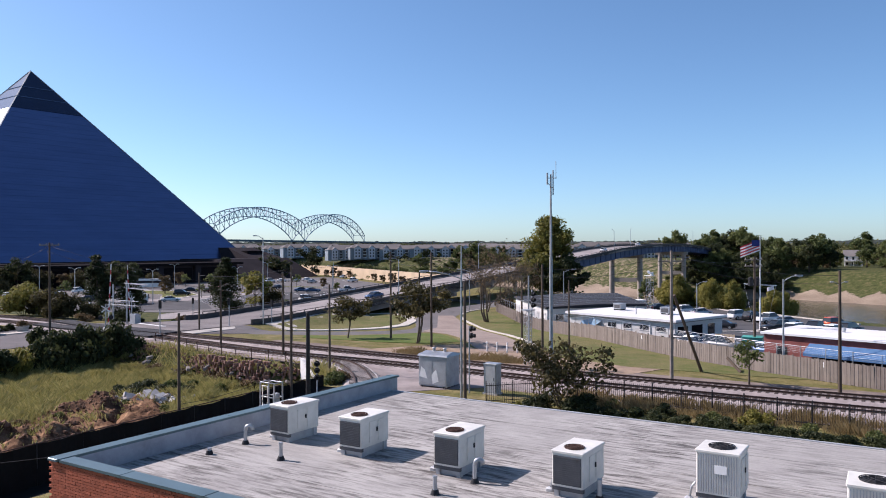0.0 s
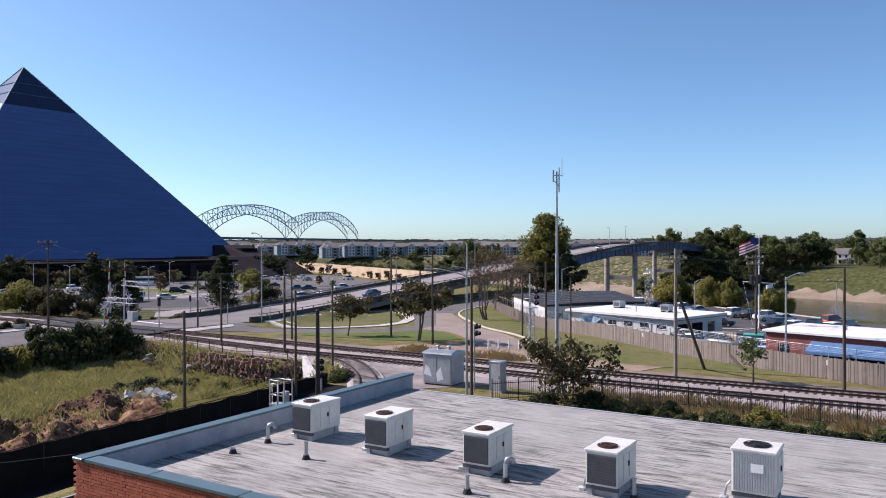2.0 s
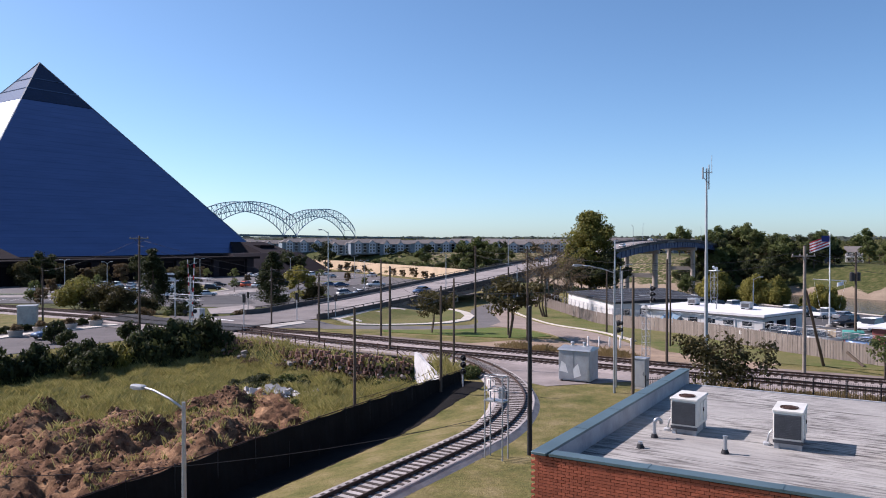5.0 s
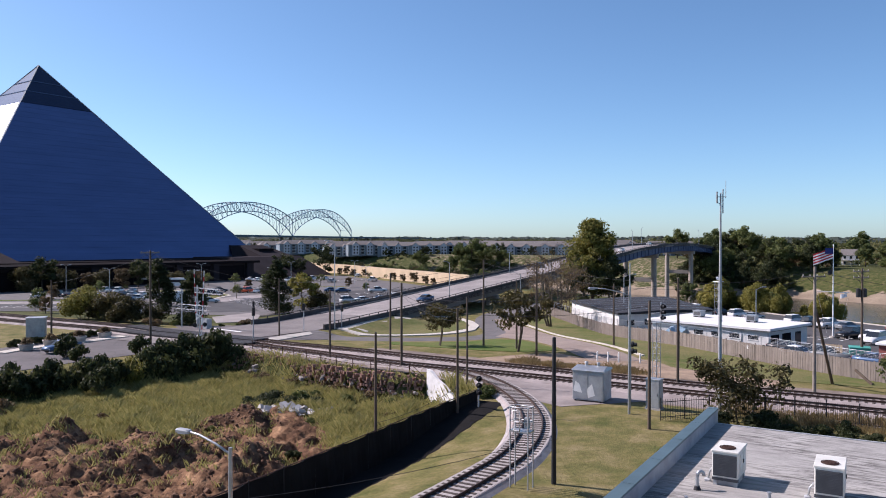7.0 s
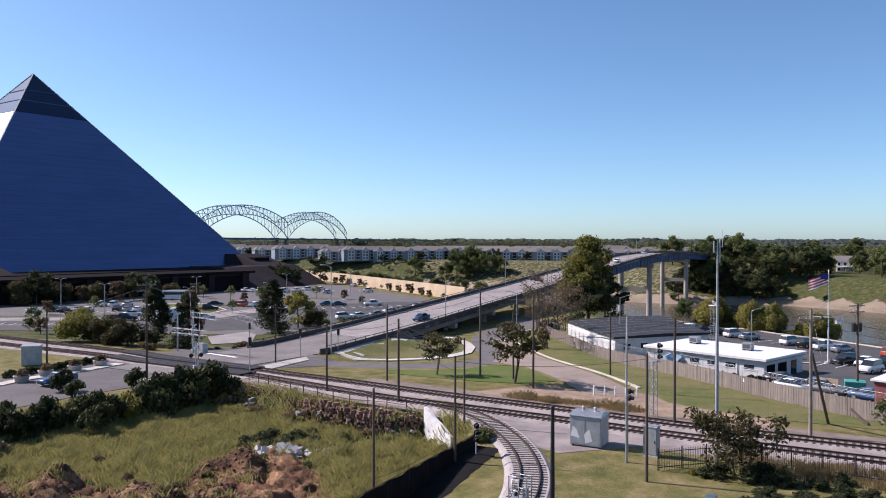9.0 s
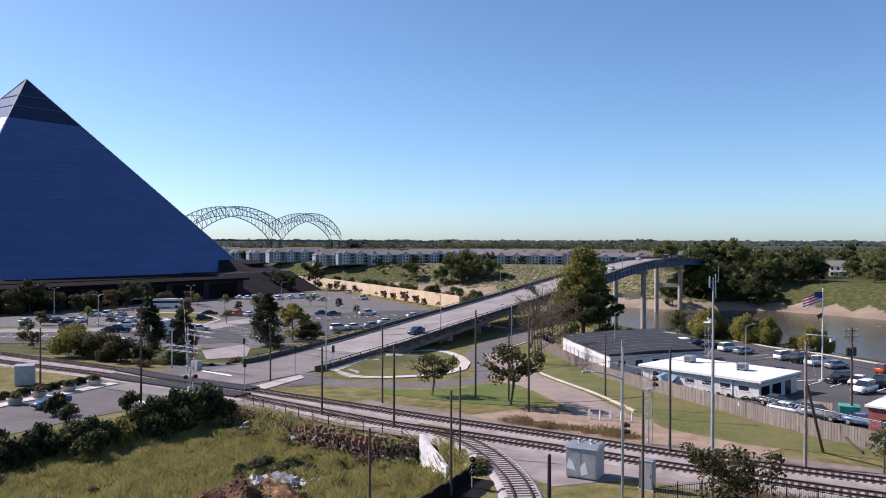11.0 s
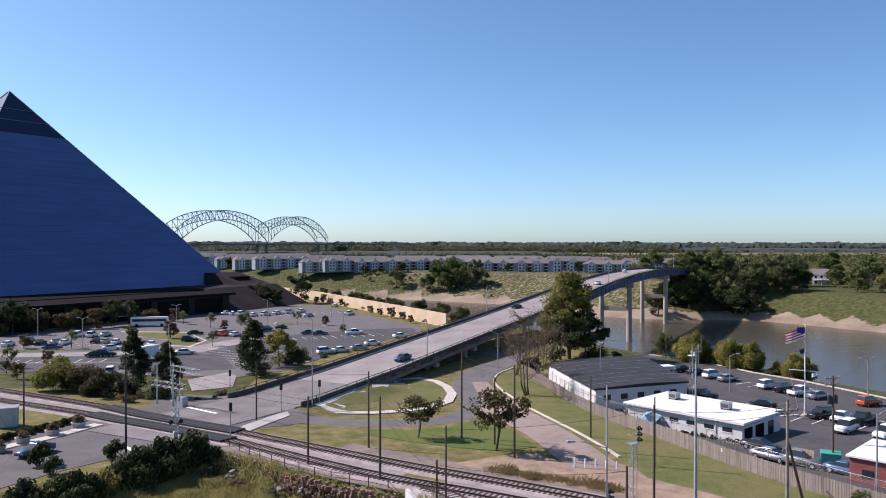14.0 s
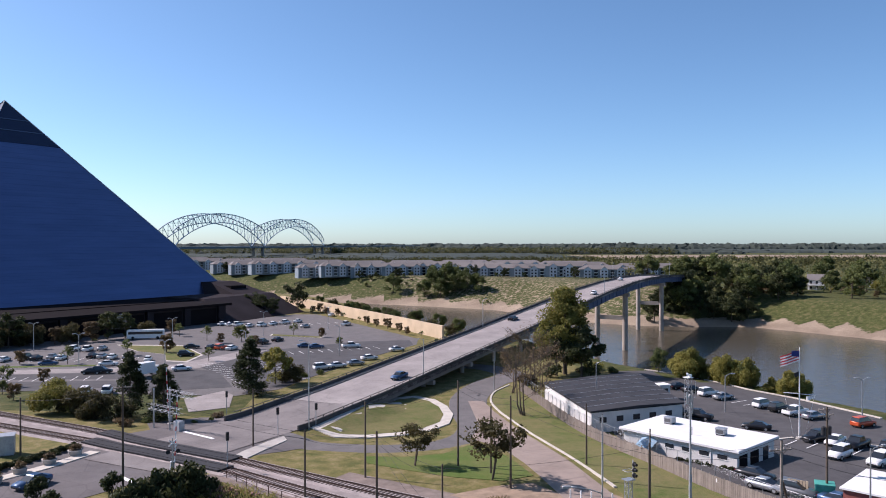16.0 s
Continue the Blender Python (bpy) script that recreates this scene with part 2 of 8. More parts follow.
M_GRAFFITI = plain("whitewashed_wall", (0.66, 0.64, 0.63), 0.9, 0, 0.3, 0.9, 7, 0.2)
M_LEAF = leafy("green_leaves", (0.055, 0.074, 0.024), (0.11, 0.135, 0.040), (0.19, 0.20, 0.065))
M_LEAF_YEL = leafy("yellowing_leaves", (0.10, 0.105, 0.022), (0.21, 0.20, 0.042), (0.33, 0.285, 0.07))
M_LEAF_DARK = leafy("dark_leaves", (0.017, 0.025, 0.010), (0.038, 0.050, 0.017), (0.078, 0.085, 0.031))
M_LEAF_OLIVE = leafy("olive_leaves", (0.030, 0.030, 0.012), (0.066, 0.060, 0.023), (0.12, 0.10, 0.04))
M_LEAF_MIX = leafy("olive_green_leaves", (0.045, 0.052, 0.020), (0.10, 0.105, 0.036), (0.18, 0.165, 0.062))
M_LEAF_BROWN = leafy("russet_leaves", (0.070, 0.052, 0.028), (0.14, 0.10, 0.052), (0.23, 0.165, 0.085))
def islands(name, c, rough=0.95):
    """A colour that differs from piece to piece of one joined mesh, with stains."""
    m, n, l, b = shader(name, rough)
    g = n.new("ShaderNodeNewGeometry")
    col = ramp(n, l, g.outputs["Random Per Island"], [(0.0, dark(c, 0.6)), (1.0, tuple(min(1, v * 1.3) for v in c))])
    col = mix(n, l, 0.5, col, ramp(n, l, noise_node(n, l, 2.0, 5), [(0.3, dark(c, 0.6)), (0.7, c)]))
    l.new(col, b.inputs["Base Color"])
    return m


M_WOODS_FAR = plain("far_woods", (0.040, 0.050, 0.040), 1.0, 0, 0.5, 0.02, 0.2, 0.0)
M_BAYWALL = plain("bluish_bay_siding", (0.56, 0.57, 0.60), 0.85, 0, 0.15, 0.2, 3, 0, rand=0.2)
M_PANEL = plain("black_crossing_rubber", (0.028, 0.027, 0.030), 0.8, 0, 0.35, 1.0, 9, 0.2)
M_LANE = road_material("tan_worn_lane", (0.19, 0.152, 0.128), (0.34, 0.275, 0.232), 0.2)
M_APPROACH = road_material("patched_road_asphalt", (0.12, 0.107, 0.104), (0.26, 0.235, 0.222), 0.16)
M_STREET = road_material("grey_street_asphalt", (0.088, 0.079, 0.080), (0.165, 0.150, 0.147), 0.18)
M_SPURGRAVEL = plain("pale_limestone_gravel", (0.36, 0.33, 0.315), 1.0, 0, 0.4, 0.8, 9, 1.0)
M_BOARDS = islands("grey_fence_boards", (0.215, 0.18, 0.155))
M_OLDBRICK = islands("old_brick_rubble", (0.27, 0.165, 0.13))
M_CLOD = islands("earth_clods", (0.17, 0.098, 0.06))
M_BRICKS = islands("red_bricks", (0.36, 0.105, 0.055))
M_GRASS = leafy("tall_grass", (0.14, 0.15, 0.036), (0.28, 0.265, 0.078), (0.46, 0.395, 0.165))
M_DRYGRASS = leafy("dry_grass", (0.17, 0.125, 0.055), (0.27, 0.20, 0.09), (0.36, 0.28, 0.14))
M_FARHOUSE = plain("blue_grey_siding", (0.20, 0.235, 0.265), 0.8, 0, 0.15, 0.1, 2, 0, rand=0.35)
M_FARROOF = plain("grey_shingle", (0.165, 0.15, 0.142), 0.9, 0, 0.2, 0.15, 2, 0, rand=0.3)
M_REDBRICK = plain("dark_red_painted_brick", (0.22, 0.075, 0.065), 0.9, 0, 0.3, 1.2, 10, 0.3)
M_FLAG = plain("white_flag_cloth", (0.75, 0.73, 0.72), 0.9, 0, 0.1, 2, 12, 0)
M_FLAGRED = plain("red_flag_stripe", (0.45, 0.05, 0.06), 0.9, 0, 0.1, 2, 12, 0)
M_FLAGBLUE = plain("blue_flag_corner", (0.03, 0.04, 0.16), 0.9, 0, 0.1, 2, 12, 0)


# ---- mesh tools ----
class Shape:
    """Gathers simple solids into one mesh."""

    def __init__(self):
        self.v, self.f, self.s = [], [], []

    def add(self, verts, faces, smooth=False):
        o = len(self.v)
        self.v += [tuple(p) for p in verts]
        self.f += [tuple(i + o for i in q) for q in faces]
        self.s += [smooth] * len(faces)
        return self

    def box(self, c, size, rz=0.0, m=None, bevel=0.0):
        x, y, z = (a / 2 for a in size)
        if bevel:
            b = min(bevel, x * 0.8, y * 0.8)
            ring = [(-x + b, -y), (x - b, -y), (x, -y + b), (x, y - b), (x - b, y), (-x + b, y), (-x, y - b), (-x, -y + b)]
            k = 1 - b / max(x, y)
            vs = [(px, py, -z) for px, py in ring] + [(px, py, z - b * 0.7) for px, py in ring] + [(px * k, py * k, z) for px, py in ring]
            fs = [tuple(range(7, -1, -1)), tuple(range(16, 24))]
            for r in (0, 8):
                fs += [(r + i, r + (i + 1) % 8, r + 8 + (i + 1) % 8, r + 8 + i) for i in range(8)]
        else:
            vs = [(sx * x, sy * y, sz * z) for sz in (-1, 1) for sy in (-1, 1) for sx in (-1, 1)]
            fs = [(0, 2, 3, 1), (4, 5, 7, 6), (0, 1, 5, 4), (2, 6, 7, 3), (0, 4, 6, 2), (1, 3, 7, 5)]
        t = Matrix.Translation(c) @ Matrix.Rotation(rz, 4, "Z")
        if m is not None:
            t = m @ t
        return self.add([t @ Vector(p) for p in vs], fs)

    def tube(self, p0, p1, r0, r1=None, n=8, caps=True):
        p0, p1 = Vector(p0), Vector(p1)
        r1 = r0 if r1 is None else r1
        q = (p1 - p0).to_track_quat("Z", "Y")
        ring = [Vector((math.cos(a), math.sin(a), 0)) for a in (2 * math.pi * i / n for i in range(n))]
        vs = [p0 + q @ (r * r0) for r in ring] + [p1 + q @ (r * r1) for r in ring]
        self.add(vs, [(i, (i + 1) % n, n + (i + 1) % n, n + i) for i in range(n)], True)
        if caps:
            self.add(vs[:n], [tuple(range(n - 1, -1, -1))])
            self.add(vs[n:], [tuple(range(n))])
        return self

    def path(self, pts, r, n=6):
        """A bent tube in one piece."""
        pts = [Vector(p) for p in pts]
        shut = (pts[0] - pts[-1]).length < 1e-6
        rows = []
        for i, p in enumerate(pts[:-1] if shut else pts):
            before = pts[i - 1] if i else (pts[-2] if shut else p)
            after = pts[i + 1] if i + 1 < len(pts) else p
            q = (after - before).to_track_quat("Z", "Y")
            rows.append([p + q @ Vector((r * math.cos(a), r * math.sin(a), 0)) for a in (2 * math.pi * k / n for k in range(n))])
        m = len(rows)
        fs = [(i * n + k, i * n + (k + 1) % n, (i + 1) % m * n + (k + 1) % n, (i + 1) % m * n + k) for i in range(m if shut else m - 1) for k in range(n)]
        if not shut:
            fs += [tuple(range(n - 1, -1, -1)), tuple((m - 1) * n + k for k in range(n))]
        return self.add([v for row in rows for v in row], fs, True)

    def beam(self, p0, p1, w, h):
        """A rectangular bar from p0 to p1."""
        p0, p1 = Vector(p0), Vector(p1)
        d = (p1 - p0).normalized()
        side = d.cross(Vector((0, 0, 1)))
        side = side.normalized() if side.length > 1e-4 else Vector((1, 0, 0))
        up = side.cross(d).normalized()
        vs = [p + side * (sx * w / 2) + up * (sz * h / 2) for p in (p0, p1) for sx, sz in ((-1, -1), (1, -1), (1, 1), (-1, 1))]
        return self.add(vs, [(3, 2, 1, 0), (4, 5, 6, 7)] + [(i, (i + 1) % 4, 4 + (i + 1) % 4, 4 + i) for i in range(4)])

    def sweep(self, pts, profile, closed=True):
        """A profile of (sideways, up) swept level along a plan line of (x, y, z)."""
        pts = [Vector(p) for p in pts]
        k = len(profile)
        vs = []
        for i, p in enumerate(pts):
            d = (pts[min(i + 1, len(pts) - 1)] - pts[max(i - 1, 0)])
            s = Vector((d.y, -d.x, 0)).normalized()
            vs += [p + s * a + Vector((0, 0, b)) for a, b in profile]
        e = k if closed else k - 1
        fs = [(i * k + j, i * k + (j + 1) % k, (i + 1) * k + (j + 1) % k, (i + 1) * k + j) for i in range(len(pts) - 1) for j in range(e)]
        if closed:
            fs += [tuple(range(k - 1, -1, -1)), tuple((len(pts) - 1) * k + j for j in range(k))]
        return self.add(vs, fs)

    def mesh(self, name, *mats):
        me = bpy.data.meshes.new(name)
        me.from_pydata(self.v, [], self.f)
        me.polygons.foreach_set("use_smooth", self.s)
        for m in mats:
            me.materials.append(m)
        me.update()
        return me


def part(name, shape, mat, parent=None, label="", at=None):
    """One mesh object, under a thing or a part when a parent is given."""
    ob = new(name, shape if isinstance(shape, bpy.types.Mesh) else shape.mesh(name, mat))
    if parent is not None:
        ob.parent = parent
    if at is not None:
        ob.matrix_basis = at
    if label:
        ob["label"] = label
    return ob


def thing(name, m, label, category, group="", kind=""):
    """An Empty at a thing's base, to which its parts belong."""
    ob = new(name)
    ob.matrix_basis = m
    ob.empty_display_size = 0.2
    return tagged(ob, label, category, group, kind)


def ease(a, b, v):
    t = np.clip((np.asarray(v, float) - a) / (b - a), 0, 1)
    return t * t * (3 - 2 * t)


def line_dist(x, y, line):
    """Distance from points to a plan line, and the side they lie on (positive: to its right)."""
    best, side = np.full(np.shape(x), 1e9), np.zeros(np.shape(x))
    for (ax, ay), (bx, by) in zip(line, line[1:]):
        dx, dy = bx - ax, by - ay
        t = np.clip(((x - ax) * dx + (y - ay) * dy) / (dx * dx + dy * dy), 0, 1)
        d = np.hypot(x - ax - t * dx, y - ay - t * dy)
        s = np.sign((x - ax) * dy - (y - ay) * dx)
        near = d < best
        best, side = np.where(near, d, best), np.where(near, s, side)
    return best, side


def inside(x, y, poly):
    r = np.zeros(np.shape(x), bool)
    for (ax, ay), (bx, by) in zip(poly, poly[1:] + poly[:1]):
        c = (ay > y) != (by > y)
        with np.errstate(divide="ignore", invalid="ignore"):
            r ^= c & (x < (bx - ax) * (y - ay) / (by - ay) + ax)
    return r


def resample(line, step):
    """Smooth plan line through the given points, at even steps."""
    p = np.array(line, float)
    seg = np.r_[0, np.cumsum(np.hypot(*np.diff(p[:, :2], axis=0).T))]
    m = np.gradient(p, seg, axis=0)
    out = []
    for s in np.linspace(0, seg[-1], max(2, int(round(seg[-1] / step)) + 1)):
        i = min(np.searchsorted(seg, s, "right") - 1, len(seg) - 2)
        h = seg[i + 1] - seg[i]
        t = (s - seg[i]) / h
        out.append((2 * t**3 - 3 * t**2 + 1) * p[i] + (t**3 - 2 * t**2 + t) * h * m[i] + (-2 * t**3 + 3 * t**2) * p[i + 1] + (t**3 - t**2) * h * m[i + 1])
    return [tuple(float(v) for v in q) for q in out]


# ---- plan lines of the place ----
BR_O, BR_D, BR_L = Vector((-29.0, 127.0, 0)), Vector((0.497, 0.868, 0)).normalized(), Vector((-0.868, 0.497, 0)).normalized()
BR_W = 15.0
BR_Z = [(-60, 1.95), (-30, 1.95), (-12, 1.5), (0, 1.25), (25, 2.2), (50, 3.6), (100, 6.3), (150, 9.3), (200, 12.2), (240, 13.6), (280, 14.1), (320, 13.7), (360, 12.4), (420, 9.6), (480, 7.0)]
NEAR_SHORE = [(420, -320), (250, -120), (150, 30), (110, 100), (92, 145), (76, 172), (58, 205), (46, 245), (38, 300), (22, 370), (3, 434), (-16, 487), (-70, 560), (-150, 622), (-280, 705), (-600, 890), (-2500, 1500)]
FAR_SHORE = [(640, -320), (470, -60), (340, 140), (270, 260), (217, 351), (201, 380), (181, 413), (153, 416), (126, 422), (102, 437), (75, 490), (51, 533), (0, 570), (-60, 606), (-140, 660), (-260, 742), (-600, 960), (-2500, 1620)]
RIVER = NEAR_SHORE + FAR_SHORE[::-1]
WATER_Z = -14.8
FENCE_A, FENCE_B = (-46.0, 0.0), (-10.2, 65.1)
FIELD = [(-46, 0), (-10.2, 65.1), (-10.9, 73), (-13.4, 78.6), (-17, 79.5), (-26, 86), (-36, 94.5), (-41, 95), (-45, 89), (-51, 84), (-58, 77.5), (-72, 66), (-95, 50), (-95, -10), (-50, -10)]
TRACK_FAR = [(-190, 205), (-130, 166), (-84, 135.6), (-60, 120.6), (-47, 111.6), (-36, 104.2), (-24, 94.5), (-12, 85.7), (0, 77.7), (9, 71.3), (17, 66.4), (25, 61.8), (34, 56.6), (50, 47.2), (80, 30)]
TRACK_NEAR = [(-190, 198), (-130, 159), (-79, 126.6), (-59.5, 114.9), (-48, 107.6), (-38, 100.4), (-26, 90.3), (-17, 83.2), (-8, 77.6), (0, 72.4), (8, 66.9), (16, 61.8), (24, 57.0), (33, 51.8), (50, 42.2), (80, 25)]
SPUR = [(-12.5, 79.8), (-10, 76.6), (-8.3, 72.5), (-7.1, 67.5), (-6.5, 62), (-6.7, 56.5), (-7.7, 51.5), (-9.4, 46.8), (-12, 42.4), (-15.7, 36.6), (-21, 28), (-30, 14), (-42, -4)]


def road_z(k):
    return np.interp(k, *zip(*BR_Z))


def ground_z(x, y):
    x, y = np.asarray(x, float), np.asarray(y, float)
    z = 1.9 - 1.7 * ease(92, 130, y - np.clip(-0.85 * (x + 32), 0, 46))
    # ground carries the road up to the bridge
    kx, ky = x - BR_O.x, y - BR_O.y
    k = kx * BR_D.x + ky * BR_D.y
    off = kx * BR_L.x + ky * BR_L.y - BR_W / 2
    w = (1 - ease(8, 15, np.abs(off))) * (1 - ease(15, 26, k))
    z = z * (1 - w) + (road_z(np.minimum(k, 26)) - 0.12) * w
    # lawn dips towards the dark fence
    fd, fs = line_dist(x, y, [FENCE_A, FENCE_B])
    z = z - 1.4 * (1 - ease(0, 8, fd)) * (1 - ease(50, 64, y))
    # sunken waste field
    fin = inside(x, y, FIELD)
    fe, _ = line_dist(x, y, FIELD + FIELD[:1])
    z = np.where(fin, z - (z + 0.8) * ease(0, 1.4, fe), z)
    # river and its banks
    rin = inside(x, y, RIVER)
    nd, _ = line_dist(x, y, NEAR_SHORE)
    rd, _ = line_dist(x, y, FAR_SHORE)
    far = ~rin & (rd < nd)
    near = ~rin & ~far
    z = np.where(near, WATER_Z + (z - WATER_Z) * ease(-4, 20 + 42 * ease(240, 330, y), nd), z)
    z = np.where(far, WATER_Z + 4 * ease(-2, 14, rd) + (15.5 - 4.6 * ease(185, 215, x) * (1 - ease(520, 640, y))) * ease(10, 58 - 16 * ease(185, 215, x), rd), z)
    # the plain beyond the river lies lower and falls away to the horizon
    z = np.where(far, z - 0.006 * np.maximum(0, y - 2500), z)
    z = np.where(rin, WATER_Z - 3 * ease(0, 12, np.minimum(nd, rd)) - 0.1, z)
    return z


def gz(x, y):
    return float(ground_z(np.array([x]), np.array([y]))[0])


MOUNDS = [(-31, 68.8, 2.0, 1.5), (-33, 68.0, 1.8, 0.9), (-29.2, 67.6, 1.6, 1.0), (-26.8, 56.2, 1.7, 1.8), (-27, 53.2, 2.1, 2.4), (-27.5, 49.4, 2.5, 2.4), (-36.8, 59.4, 2.0, 1.2), (-34.2, 57.4, 2.0, 1.35), (-37.5, 56.4, 2.6, 1.3), (-38.6, 53.4, 2.6, 1.1), (-35, 54.4, 2.0, 1.0), (-44.8, 64.8, 1.9, 1.2), (-44.4, 60.4, 2.4, 0.8), (-47.5, 58, 3, 0.8), (-31.8, 58.6, 1.6, 0.8), (-42, 50, 4, 1.2), (-36, 46, 4, 1.4), (-47, 47, 5, 1.2), (-40, 41, 5, 1.2), (-31, 45, 3, 1.3), (-31.5, 62.5, 1.5, 0.6)]
# edge of the dug earth: beyond it the weeds stand
DUG = [(-70, 60), (-50, 63), (-47, 66), (-45.8, 68), (-44, 65.3), (-41, 64), (-39, 62.4), (-36, 61.2), (-34.8, 63), (-34.2, 69.5), (-31, 73.5), (-27.5, 73), (-24.5, 70), (-22.8, 64), (-20.5, 56), (-15, 44)]


def build_ground():
    def steps(*runs):
        out = [runs[0][0]]
        for a, b, s in runs:
            n = max(1, int(round((b - a) / s)))
            out += list(np.linspace(a, b, n + 1)[1:])
        return np.array(out)
    xs = steps((-5200, -1200, 500), (-1200, -400, 80), (-400, -140, 14), (-140, -72, 3), (-72, -52, 1), (-52, -22, 0.28), (-22, 62, 1), (62, 150, 3), (150, 420, 9), (420, 1200, 80), (1200, 5200, 500))
    ys = steps((-1500, -60, 240), (-60, -4, 6), (-4, 42, 1), (42, 76, 0.28), (76, 108, 1), (108, 200, 2), (200, 470, 5), (470, 800, 16), (800, 1600, 80), (1600, 5200, 400))
    X, Y = np.meshgrid(xs, ys)
    Z = ground_z(X, Y)
    fin = inside(X, Y, FIELD)
    fe, _ = line_dist(X, Y, FIELD + FIELD[:1])
    soil, near = np.zeros_like(Z), np.zeros_like(Z)
    for mx, my, r, h in MOUNDS:
        d = np.hypot(X - mx, (Y - my) * 1.0)
        bump_ = np.exp(-(d / r) ** 2 * 1.6)
        near += bump_
        soil = np.maximum(soil, np.exp(-(d / (r * 1.25)) ** 2))
        Z += h * bump_ * fin * ease(0, 3, fe)
    fd, _ = line_dist(X, Y, [FENCE_A, FENCE_B])
    edge = np.interp(X, *zip(*DUG))
    bare = fin * (1 - ease(-0.9, 0.9, Y - edge))
    soil = np.maximum(soil * 0.9, 0.8 * bare)
    rough = np.zeros_like(Z)
    for j, i in zip(*np.nonzero(fin & (fe > 0.6))):
        p = Vector((X[j, i], Y[j, i], 0))
        k = min(1, soil[j, i] * 1.4)
        rough[j, i] = 0.25 * noise.noise(p * 0.35) * (1 - k)
        if k > 0.05:
            g = p + Vector((0.5 * noise.noise(p * 0.6), 0.5 * noise.noise(p * 0.6 + Vector((9, 4, 2))), 0))
            ledge = abs(noise.noise(Vector((g.x * 0.24 + g.y * 0.10, g.y * 0.16, 5)))) ** 0.6
            rough[j, i] += k * (1.25 * ledge - 0.95 * abs(noise.noise(g * 0.62)) + 0.34 * noise.noise(g * 1.3) + 0.24 * noise.noise(g * 2.6) + 0.13 * noise.noise(g * 5.0) - 0.3)
    Z += rough
    rin = inside(X, Y, RIVER)
    nd, _ = line_dist(X, Y, NEAR_SHORE)
    rd, _ = line_dist(X, Y, FAR_SHORE)
    far = ~rin & (rd < nd)
    weeds = np.where(fin, 1.0, 0.0)
    weeds = np.maximum(weeds, np.where(~rin & ~far & (nd < 30), 1.0, 0.0))
    weeds = np.maximum(weeds, np.where(far, 1.0, 0.0))
    sand = np.where(rin | (rd < np.where(X > 95, 11, 9)) & far | (~far & (nd < 5)), 1.0, 0.0)
    sand = np.maximum(sand, 0.22 * far * (rd < 120) * (X < 150))
    sand = np.maximum(sand, np.where((X > 380) & (X < 1400) & (Y > 1250) & (Y < 1800), 1.0, 0.0))
    sand = np.maximum(sand, np.where(far & (X < 95) & (rd < 46), 0.36, 0.0))
    sand = np.maximum(sand, np.where(far & (X > -12) & (X < 150) & (rd < 95), 0.44, 0.0))
    weeds = np.maximum(weeds, np.where((X < -44) & (X > -130) & (Y > 138) & (Y < 172), 0.8, 0.0))
    ny, nx = X.shape
    verts = np.stack([X, Y, Z], -1).reshape(-1, 3)
    idx = np.arange(ny * nx).reshape(ny, nx)
    faces = np.stack([idx[:-1, :-1], idx[:-1, 1:], idx[1:, 1:], idx[1:, :-1]], -1).reshape(-1, 4)
    me = bpy.data.meshes.new("ground")
    me.from_pydata(verts.tolist(), [], faces.tolist())
    zone = me.color_attributes.new("zone", "FLOAT_COLOR", "POINT")
    zone.data.foreach_set("color", np.stack([weeds, soil * fin, sand, np.ones_like(Z)], -1).reshape(-1).astype(np.float32))
    me.polygons.foreach_set("use_smooth", [True] * len(faces))
    me.materials.append(M_GROUND)
    tagged(new("ground", me), "grass, dirt and sandy river banks", "ground", kind="structure")


build_ground()
sh = Shape()
sh.add([(-2600, -400, WATER_Z), (1200, -400, WATER_Z), (1200, 1800, WATER_Z), (-2600, 1800, WATER_Z)], [(0, 1, 2, 3)])
tagged(part("water", sh, M_WATER), "calm grey-brown river water in the harbour", "river", kind="structure")


def drape(name, outline, mat, lift, label, category="road", step=3.0, kind="structure", skirt=0.12):
    """A flat sheet on the ground with the given outline, cut into strips so that it follows the ground."""
    bm = bmesh.new()
    vs = [bm.verts.new((x, y, 0)) for x, y in outline]
    bm.faces.new(vs)
    for axis, lo, hi in ((0, min(p[0] for p in outline), max(p[0] for p in outline)), (1, min(p[1] for p in outline), max(p[1] for p in outline))):
        n = int((hi - lo) / step)
        for i in range(1, n):
            co, no = [0, 0, 0], [0, 0, 0]
            co[axis], no[axis] = lo + (hi - lo) * i / n, 1
            bmesh.ops.bisect_plane(bm, geom=bm.verts[:] + bm.edges[:] + bm.faces[:], plane_co=co, plane_no=no)
    bm.normal_update()
    if bm.faces[:] and sum(f.normal.z for f in bm.faces) < 0:
        bmesh.ops.reverse_faces(bm, faces=bm.faces[:])
    co = np.array([v.co[:] for v in bm.verts])
    z = ground_z(co[:, 0], co[:, 1]) + lift
    for v, h in zip(bm.verts, z):
        v.co.z = h
    rim = [e for e in bm.edges if e.is_boundary]
    r = bmesh.ops.extrude_edge_only(bm, edges=rim)
    for v in r["geom"]:
        if isinstance(v, bmesh.types.BMVert):
            v.co.z -= skirt
    me = bpy.data.meshes.new(name)
    bm.to_mesh(me)
    bm.free()
    me.materials.append(mat)
    return tagged(new(name, me), label, category, kind=kind)


